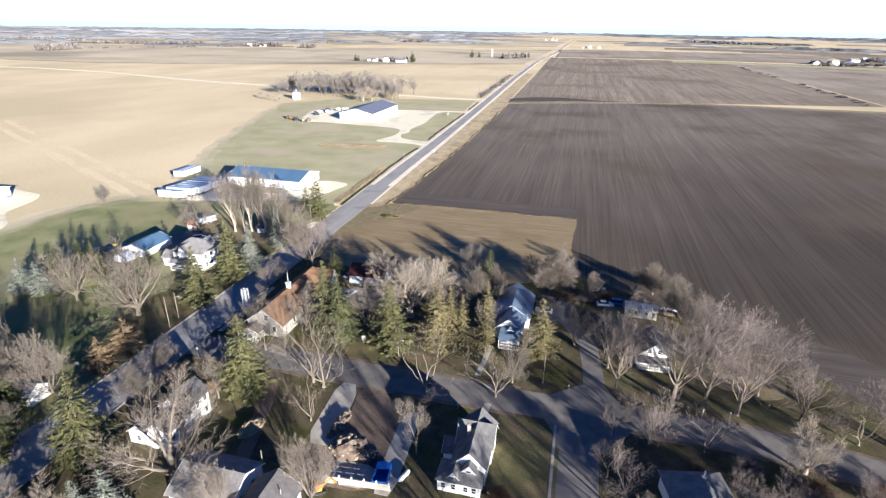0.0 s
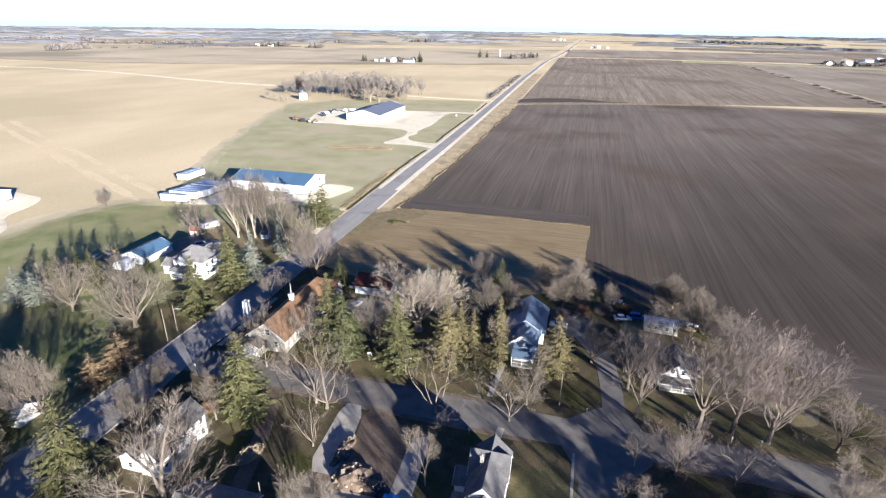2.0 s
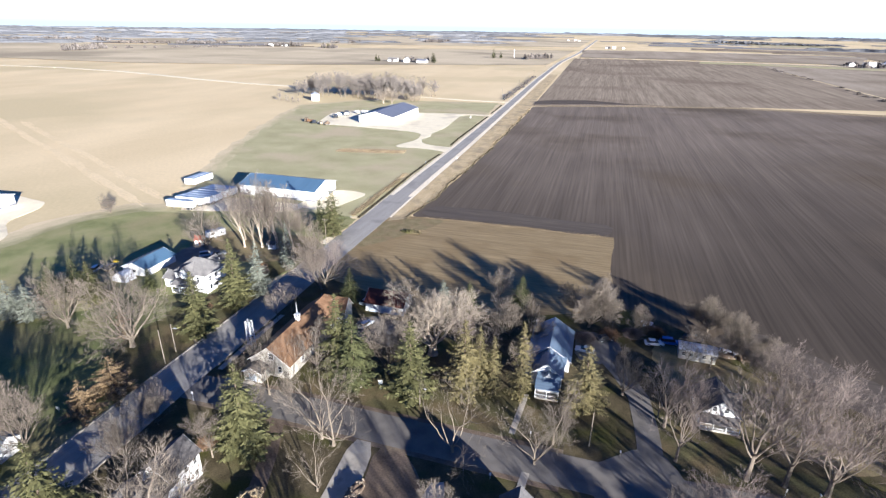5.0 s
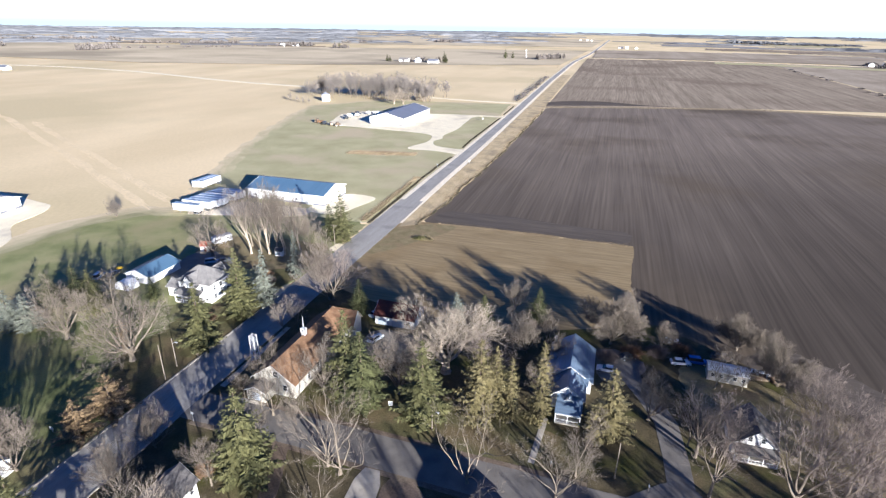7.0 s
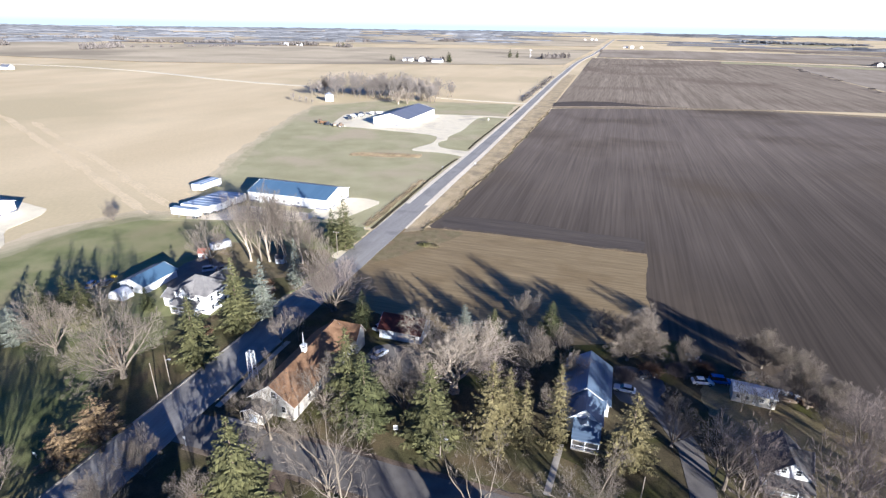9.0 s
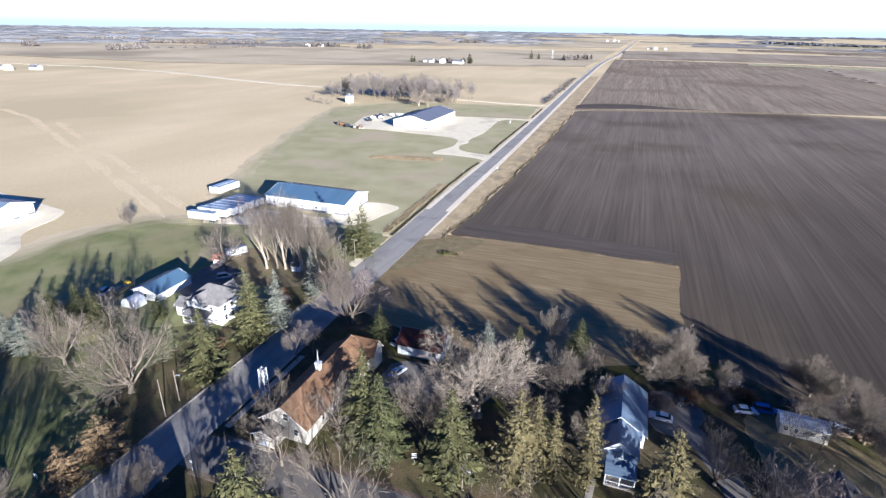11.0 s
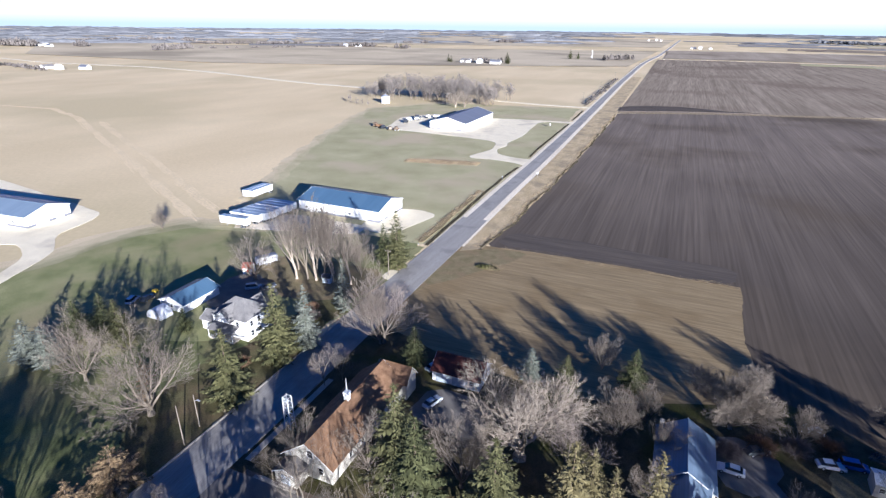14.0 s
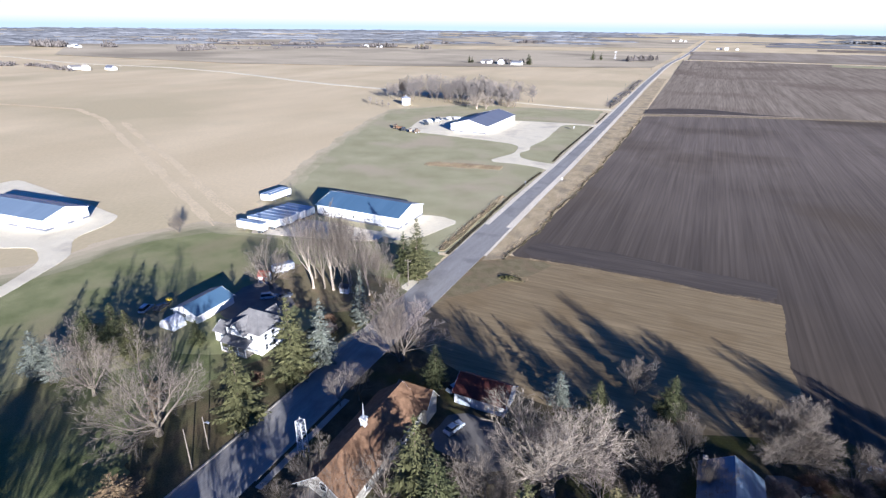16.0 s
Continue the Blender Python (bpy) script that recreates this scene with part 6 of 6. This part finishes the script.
heap("junk_pile", "pile of pale scrap under shrubs", 11.6, 150.6, 4.6, 2.6, 1.0, TARP, 9, lumps=30)
heap("junk_pile", "pile of dark scrap and barrels", 22.6, 147.0, 5.0, 2.6, 1.1, CAR_DARK, 10, lumps=40)
heap("brush_heap", "low heap of brown brush in the meadow", -71.0, 196.5, 8.0, 3.0, 0.7, LEAFY, 12, lumps=50, ground_mat=LEAFY)

dumpster = tagged(empty("dumpster", -26.5, 65.4, 0.1, 6), "bright blue open-topped steel dumpster", "dumpster")
part("floor", box(bmesh.new(), -1.2, -2.2, 0.15, 1.2, 2.2, 0.3), CAR_BLUE, dumpster)
for x0, y0, x1, y1 in ((-1.25, -2.25, -1.17, 2.25), (1.17, -2.25, 1.25, 2.25), (-1.17, -2.25, 1.17, -2.17), (-1.17, 2.17, 1.17, 2.25)):
    part("side", box(box(bmesh.new(), x0, y0, 0.1, x1, y1, 1.5), x0 - 0.04, y0 - 0.04, 1.42, x1 + 0.04, y1 + 0.04, 1.54), CAR_BLUE, dumpster)
part("lid", box(bmesh.new(), -1.2, 0.6, 1.55, 1.2, 2.2, 1.62), CAR_BLUE, dumpster)

fence = tagged(empty("board_wall", -31.0, 62.6, 0, 5), "low pale board wall with posts", "fence", kind="")
for u in np.arange(-6.6, 6.7, 2.2):
    part("post", box(bmesh.new(), float(u) - 0.12, -0.12, 0, float(u) + 0.12, 0.12, 1.9), TRIM, fence)
for z in (0.2, 0.55, 0.9, 1.25):
    part("board", box(bmesh.new(), -6.7, -0.18, z, 6.7, -0.12, z + 0.3), CONCRETE, fence)
digger = tagged(empty("mini_excavator", -35.8, 60.0, 0.05, 35), "small orange-yellow excavator beside the wall", "excavator")
for s in (-0.7, 0.7):
    part("track", box(bmesh.new(), -1.1, s - 0.2, 0, 1.1, s + 0.2, 0.5, 0.12), RUBBER, digger)
part("cab", box(bmesh.new(), -0.7, -0.6, 0.5, 0.5, 0.6, 2.0, 0.1), ORANGE, digger)
part("boom", rod(rod(bmesh.new(), (0.5, 0, 0.9), (2.0, 0, 2.3), 0.12), (2.0, 0, 2.3), (3.0, 0, 0.9), 0.1), ORANGE, digger)
part("bucket", box(bmesh.new(), 2.8, -0.3, 0.3, 3.3, 0.3, 0.9, 0.08), CAR_DARK, digger)
tank = tagged(empty("gas_tank", -22.8, 66.4, 0, 70), "white gas tank on short legs", "tank")
bm = rod(bmesh.new(), (-1.1, 0, 0.7), (1.1, 0, 0.7), 0.42, sides=14)
for s in (-1, 1):
    bmesh.ops.create_uvsphere(bm, u_segments=14, v_segments=8, radius=0.42, matrix=Matrix.Translation((s * 1.1, 0, 0.7)))
part("shell", bm, TRIM, tank)
for s in (-0.8, 0.8):
    part("leg", box(bmesh.new(), s - 0.06, -0.3, 0, s + 0.06, 0.3, 0.4), METAL, tank)


# poles, signs
def utility_pole(x, y, height, lamp=0.0, arms=1):
    root = tagged(empty("utility_pole", x, y), "grey weathered wooden pole" + (" with a lamp arm" if lamp else " with a crossarm" if arms else " without wires"), "pole", "utility poles")
    part("shaft", rod(bmesh.new(), (0, 0, -0.2), (0, 0, height), 0.13, 0.085, 10), WOOD_POLE, root)
    for i in range(arms):
        arm = part("crossarm", box(bmesh.new(), -1.1, -0.06, height - 0.6 - 0.8 * i, 1.1, 0.06, height - 0.46 - 0.8 * i), WOOD_POLE, root)
        for u in (-0.95, 0.0, 0.95):
            part("insulator", rod(bmesh.new(), (u, 0, height - 0.46 - 0.8 * i), (u, 0, height - 0.24 - 0.8 * i), 0.05), METAL, arm)
    if lamp:
        part("lamp_arm", rod(bmesh.new(), (0, 0, height - 1.4), (lamp, 0, height - 0.9), 0.05), METAL, root)
        part("lamp_head", box(bmesh.new(), lamp - 0.1, -0.16, height - 1.0, lamp + 0.6, 0.16, height - 0.8, 0.05), METAL, root)


utility_pole(-96.9, 98.2, 9.0, arms=0)
utility_pole(-98.1, 103.0, 7.6, arms=0, lamp=0.9)
utility_pole(-1.4, 100.1, 8.0, arms=0)
utility_pole(-35.7, 101.5, 5.5, arms=0, lamp=0.8)
utility_pole(-46.4, 60.5, 6.0, arms=0)
utility_pole(-97.5, 178.0, 9.0, arms=1)
for y in (640, 780, 950, 1150):
    utility_pole(-117.0 - (y - 640) * 0.012, y, 9.5, arms=1)


def road_sign(x, y, yaw, w, h, z, mat, label, name="road_sign"):
    root = tagged(empty(name, x, y, 0, yaw), label, "sign", "signs")
    part("post", box(bmesh.new(), -0.04, -0.04, -0.1, 0.04, 0.04, z + h), METAL, root)
    part("plate", box(bmesh.new(), -w / 2, -0.07, z, w / 2, -0.045, z + h, 0.01), mat, root)


road_sign(-99.6, 302.0, 0, 0.6, 0.75, 1.5, METAL, "back of a grey road sign on a steel post")
road_sign(-84.6, 315.6, 180, 0.75, 0.9, 1.6, TRIM, "white road sign on a steel post")
road_sign(-45.6, 104.3, 20, 0.9, 1.1, 1.3, TRIM, "small white board sign on the church lawn", "board_sign")
road_sign(-81.4, 89.0, 0, 0.6, 0.6, 1.9, TRIM, "small pale street sign at the corner")
road_sign(-17.8, 86.8, 0, 0.4, 0.6, 0.9, TRIM, "small white yard sign")
road_sign(31.2, 98.0, 40, 0.5, 0.7, 0.9, CREAM, "small cream yard sign")
road_sign(-104.7, 78.1, 0, 1.0, 0.8, 0.7, TRIM, "white satellite dish on a post", "satellite_dish")
road_sign(-113.6, 471, 90, 3.0, 1.6, 1.0, TRIM, "white farm sign at the drive", "farm_sign")
for x, y in ((-99.4, 203), (-12.4, 99.2), (4.2, 99.0), (36.5, 98.6)):
    box_post = tagged(empty("mailbox", x, y), "small pale mailbox on a post", "mailbox", "mailboxes")
    part("post", box(bmesh.new(), -0.05, -0.05, 0, 0.05, 0.05, 1.1), WOOD_POLE, box_post)
    part("mail_box", box(bmesh.new(), -0.12, -0.28, 1.1, 0.12, 0.28, 1.36, 0.06), METAL, box_post)

# grain bin and machines by the far shed
silo = tagged(empty("grain_bin", -297.0, 533.0), "white corrugated steel grain bin with a cone roof", "grain bin")
bm = bmesh.new()
for i in range(7):
    rod(bm, (0, 0, i * 0.95), (0, 0, i * 0.95 + 0.9), 4.4, 4.36, 28)
part("body", bm, STEEL_WALL, silo)
part("roof", rod(bmesh.new(), (0, 0, 6.6), (0, 0, 8.8), 4.6, 0.4, 28), METAL, silo, "pale steel cone roof")
part("vent", rod(bmesh.new(), (0, 0, 8.8), (0, 0, 9.2), 0.5, 0.4, 12), METAL, silo)
rnd = random.Random(9)
for i, (x, y) in enumerate(((-237, 410), (-232, 407), (-227, 404), (-220, 402), (-214, 401), (-224, 436), (-226, 446), (-222, 452), (-225, 459), (-218, 466), (-212, 470))):
    mac = tagged(empty("farm_machine", x, y, 0.08, rnd.uniform(0, 180)), ("dull rusty" if i < 5 else "pale") + " farm implement parked at the yard's edge", "farm machine", "farm machines")
    m = (DIRT, SHINGLE_BROWN, CAR_DARK, RUBBLE)[i % 4] if i < 5 else (CAR_WHITE, TARP, CAR_DARK)[i % 3]
    L = rnd.uniform(4, 7)
    part("body", box(bmesh.new(), -L / 2, -1.1, 0.6, L / 2, 1.1, rnd.uniform(1.5, 2.6), 0.15), m, mac)
    part("hopper", box(bmesh.new(), -L / 4, -1.3, 1.2, L / 4, 1.3, rnd.uniform(2.2, 3.2), 0.2), m, mac)
    part("tongue", rod(bmesh.new(), (L / 2, 0, 0.6), (L / 2 + 2.2, 0, 0.4), 0.1), METAL, mac)
    for wx in (-L / 4, L / 4):
        for wy in (-1.3, 1.3):
            wheel(mac, wx, wy, 0.6, 0.4)


# ---- distance ----
def far_clumps(name, label, places, mat, kind="stuff", slender=1.0, blades=26):
    """Bare woods far off: many thin uneven stems and sprays for each clump (x, y, height, radius)."""
    rnd = random.Random(len(places))
    verts, faces = [], []
    for x, y, h, r in places:
        z = rise(x, y)
        for _ in range(blades):
            a, d = rnd.uniform(0, 6.28), rnd.random() ** 0.5
            px, py = x + math.cos(a) * d * r, y + math.sin(a) * d * r
            top = h * (1 - 0.45 * d * d) * rnd.uniform(0.7, 1.1)
            w = (0.25 + 0.17 * r) * slender * rnd.uniform(0.5, 1.2)
            b = rnd.uniform(0, 3.14)
            ca, sa = math.cos(b) * w, math.sin(b) * w
            k = len(verts)
            foot = z + top * rnd.uniform(-0.02, 0.25)
            verts.extend(((px, py, foot), (px + ca, py + sa, z + top * rnd.uniform(0.5, 0.75)), (px + rnd.gauss(0, w), py + rnd.gauss(0, w), z + top), (px - ca, py - sa, z + top * rnd.uniform(0.5, 0.75))))
            faces.append((k, k + 1, k + 2, k + 3))
    return tagged(new(name, raw(name, verts, faces, mat)), label, "woods", kind=kind)


rnd = random.Random(40)
# the grove behind the far shed
spin = random.Random(8)
for i in range(80):
    f = rnd.random()
    plant(thicket, -338 + 148 * f + rnd.gauss(0, 3), 552 + 70 * rnd.random() ** 1.3 + 14 * math.sin(f * 3), rnd.uniform(20, 26) * (0.8 if f > 0.9 or f < 0.1 else 1), rnd.uniform(0, 360), 1.1,
          "leafless tree of a farm windbreak")
for x, y, h in ((-222, 538, 17), (-214, 542, 15), (-200, 566, 13), (-330, 518, 8), (-318, 512, 7), (-308, 506, 7), (-300, 504, 6), (-336, 526, 8)):
    plant(thicket if h < 10 else pale, x, y, h, rnd.uniform(0, 360), 1.2, "leafless tree at the windbreak's end")


def farmstead(x, y, scale, seed, label):
    rnd = random.Random(seed)
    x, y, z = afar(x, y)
    for i in range(3):
        px = x + (i - 1) * 32 * scale + rnd.uniform(-4, 4)
        root = tagged(empty("farm_building", px, y + rnd.uniform(-15, 15), rise(px, y), rnd.choice((0, 90, 20))), label, "farm building", "far farm buildings")
        L, W, e = (20 * scale, 11 * scale, 4.5 * scale) if i != 1 else (13 * scale, 9 * scale, 5.5 * scale)
        gable_block(root, 0, 0, L, W, e, e + 3.6 * scale, SIDING, (SHINGLE_GREY, TARP, GREY_ROOF)[i], "x", over=0.5, trim=False)
        for u in (-L / 4, L / 4):
            window(root, u, -W / 2 - 0.03, e * 0.55, 1.2 * scale, 1.3 * scale, "y-")
        slab_door(root, 0, -W / 2 - 0.05, 2.4 * scale, 2.8 * scale, "y-", DOOR)


farmstead(-430, 1190, 1.1, 1, "white farm building far across the stubble")
farmstead(20, 2520, 0.9, 2, "white far farm building beside the road")
farmstead(-235, 4000, 0.9, 3, "white farm building near the horizon")
farmstead(-975, 655, 0.9, 4, "white farm building along the gravel road")
farmstead(-1928, 1212, 1.0, 5, "white farm building among far trees")
farmstead(600, 1600, 1.1, 6, "white farm building by dark far trees")
farmstead(765, 1800, 1.2, 7, "white farm building by dark far trees")
farmstead(-1190, 1850, 1.0, 8, "white farm building far off")
for x, y, h in ((-376, 1205, 24), (-371, 1200, 20), (-506, 1192, 17), (-498, 1188, 15), (-292, 1470, 24), (-275, 1482, 18), (-955, 1790, 24), (-940, 1795, 22)):
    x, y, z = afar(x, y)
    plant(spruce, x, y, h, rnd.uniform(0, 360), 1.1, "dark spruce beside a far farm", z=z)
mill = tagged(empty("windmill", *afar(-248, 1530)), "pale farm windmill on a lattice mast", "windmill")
for sx in (-1, 1):
    for sy in (-1, 1):
        part("leg", rod(bmesh.new(), (sx * 1.6, sy * 1.6, 0), (sx * 0.3, sy * 0.3, 18), 0.22, 0.16, 6), TRIM, mill)
bm = bmesh.new()
for i in range(10):
    a = i * 0.628
    rod(bm, (math.cos(a) * 0.4, -0.6, 18.5 + math.sin(a) * 0.4), (math.cos(a) * 2.4, -0.6, 18.5 + math.sin(a) * 2.4), 0.15, 0.4, 4)
part("fan", bm, TRIM, mill)

places = []
def row(x0, y0, x1, y1, n, h, r):
    for i in range(n):
        f = rnd.random()
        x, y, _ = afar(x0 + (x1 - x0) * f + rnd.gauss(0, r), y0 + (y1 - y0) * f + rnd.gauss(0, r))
        places.append((x, y, h * rnd.uniform(0.7, 1.2), r * rnd.uniform(0.7, 1.2)))


row(-212, 1445, -145, 1540, 26, 14, 7)
row(-470, 1210, -395, 1225, 10, 12, 6)
row(-1200, 1850, -1110, 1920, 22, 16, 10)
row(-960, 1780, -925, 1800, 6, 17, 8)
row(-920, 2830, -810, 2930, 24, 16, 12)
row(-2090, 1210, -1960, 1190, 26, 22, 16)
row(-1860, 1280, -1840, 1285, 8, 20, 14)
row(-1400, 1200, -1470, 1350, 24, 18, 12)
row(-1460, 1350, -1180, 1840, 26, 8, 7)
row(-1750, 1750, -1480, 1980, 24, 13, 16)
row(-1330, 2380, -1130, 2460, 22, 13, 14)
row(-2350, 1700, -2050, 1950, 30, 16, 20)
row(545, 1515, 720, 1600, 30, 9, 9)
row(560, 1600, 640, 1640, 12, 12, 8)
row(740, 1780, 790, 1830, 12, 12, 8)
row(-108.4, 606, -116.5, 930, 120, 3.4, 1.1)
row(-985, 628, -1160, 650, 26, 7, 7)
row(-1160, 640, -1350, 600, 26, 8, 8)
row(310, 665, 336, 1365, 26, 2.5, 4)
far_clumps("far_trees", "scattered bare farm trees across the plain", places, WOODS)
places = []
row(755, 4300, 956, 4150, 18, 12, 40)
row(940, 4000, 1250, 3900, 18, 10, 40)
far_clumps("far_woods", "woods near the horizon, coloured grey for haze", places, WOODS_FAR, slender=1.5, blades=18)


def wood_bands(rows):
    """Low long woods far off, as uneven ridges of treetops (bearing, half-width in degrees, distance, height)."""
    verts, faces = [], []
    for a, half, d, h in rows:
        n = max(6, int(radians(2 * half) * d / 14))
        base = len(verts)
        for i in range(n + 1):
            b = radians(a - half + 2 * half * i / n)
            e = d + 30 * noise.noise((b * 40, d, 0))
            edge = min(1.0, 6 * min(i, n - i) / n + 0.15)
            top = h * edge * (0.75 + 0.5 * noise.noise((b * d / 60, d, 3.3)) + 0.25 * rnd.random())
            for depth, z in ((-9, 0.0), (-6, 0.75 * top), (0, top), (14, 0.9 * top), (20, 0)):
                f = e + depth
                verts.append((f * math.cos(b), f * math.sin(b), rise(f, 0) + z))
        for i in range(n):
            for j in range(4):
                k = base + i * 5 + j
                faces.append((k, k + 1, k + 6, k + 5))
    return tagged(new("far_woods", raw("far_woods", verts, faces, WOODS_FAR)), "bands of bare woods near the horizon, coloured blue-grey for haze", "woods", kind="stuff")


bands = [(rnd.uniform(54, 176), rnd.uniform(3, 8), rnd.uniform(4550, 4800), rnd.uniform(7, 12)) for _ in range(60)]
for k in range(340):
    a = rnd.uniform(56, 174)
    if rnd.random() < 0.22 + 0.9 * max(0, -math.cos(radians(a))):
        d = rnd.uniform(2300, 4500)
        if not (88 < a < 97 and d < 4000):
            bands.append((a, rnd.uniform(0.8, 4.5) * (1.6 if a > 118 else 1), d, rnd.uniform(7, 13)))
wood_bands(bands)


def far_field(a0, a1, d0, d1, mat, label):
    """A field on the rising plain, between two bearings and two distances."""
    bm = bmesh.new()
    nx, ny = 14, 6
    g = []
    for i in range(nx + 1):
        b = radians(a0 + (a1 - a0) * i / nx)
        col = []
        for j in range(ny + 1):
            e = d0 + (d1 - d0) * j / ny + 3 * math.sin(i * 0.9 + d0)
            col.append(bm.verts.new((e * math.cos(b), e * math.sin(b), rise(e, 0) + 0.7)))
        g.append(col)
    for i in range(nx):
        for j in range(ny):
            bm.faces.new((g[i][j], g[i + 1][j], g[i + 1][j + 1], g[i][j + 1]))
    bmesh.ops.recalc_face_normals(bm, faces=bm.faces)
    tagged(part("far_field", bm, mat), label, "field", kind="structure")


tones = ((SOIL_FAR, "brown far tilled field"), (YARD, "dull olive far field"), (DRYGRASS, "tan far grass field"), (SOIL_FAR, "brown far tilled field"), (HAZY_FIELD, "far field greyed for haze in its colour"), (HAZY_FIELD, "far field greyed for haze in its colour"), (STUBBLE_DULL, "pale far harvested field"))
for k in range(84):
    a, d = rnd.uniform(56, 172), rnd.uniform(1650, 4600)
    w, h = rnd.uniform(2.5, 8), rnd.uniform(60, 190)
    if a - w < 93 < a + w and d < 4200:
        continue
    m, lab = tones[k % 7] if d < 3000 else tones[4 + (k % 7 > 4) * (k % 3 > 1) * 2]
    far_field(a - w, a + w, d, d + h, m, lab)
far_field(110, 133, 1560, 1730, STUBBLE, "pale far harvested field")
far_field(62, 82, 1500, 1580, YARD, "dull olive far field")

# the pattern trees themselves are not part of the place
for proto in PROTOS:
    for ob in (*proto.children_recursive, proto):
        bpy.data.objects.remove(ob)
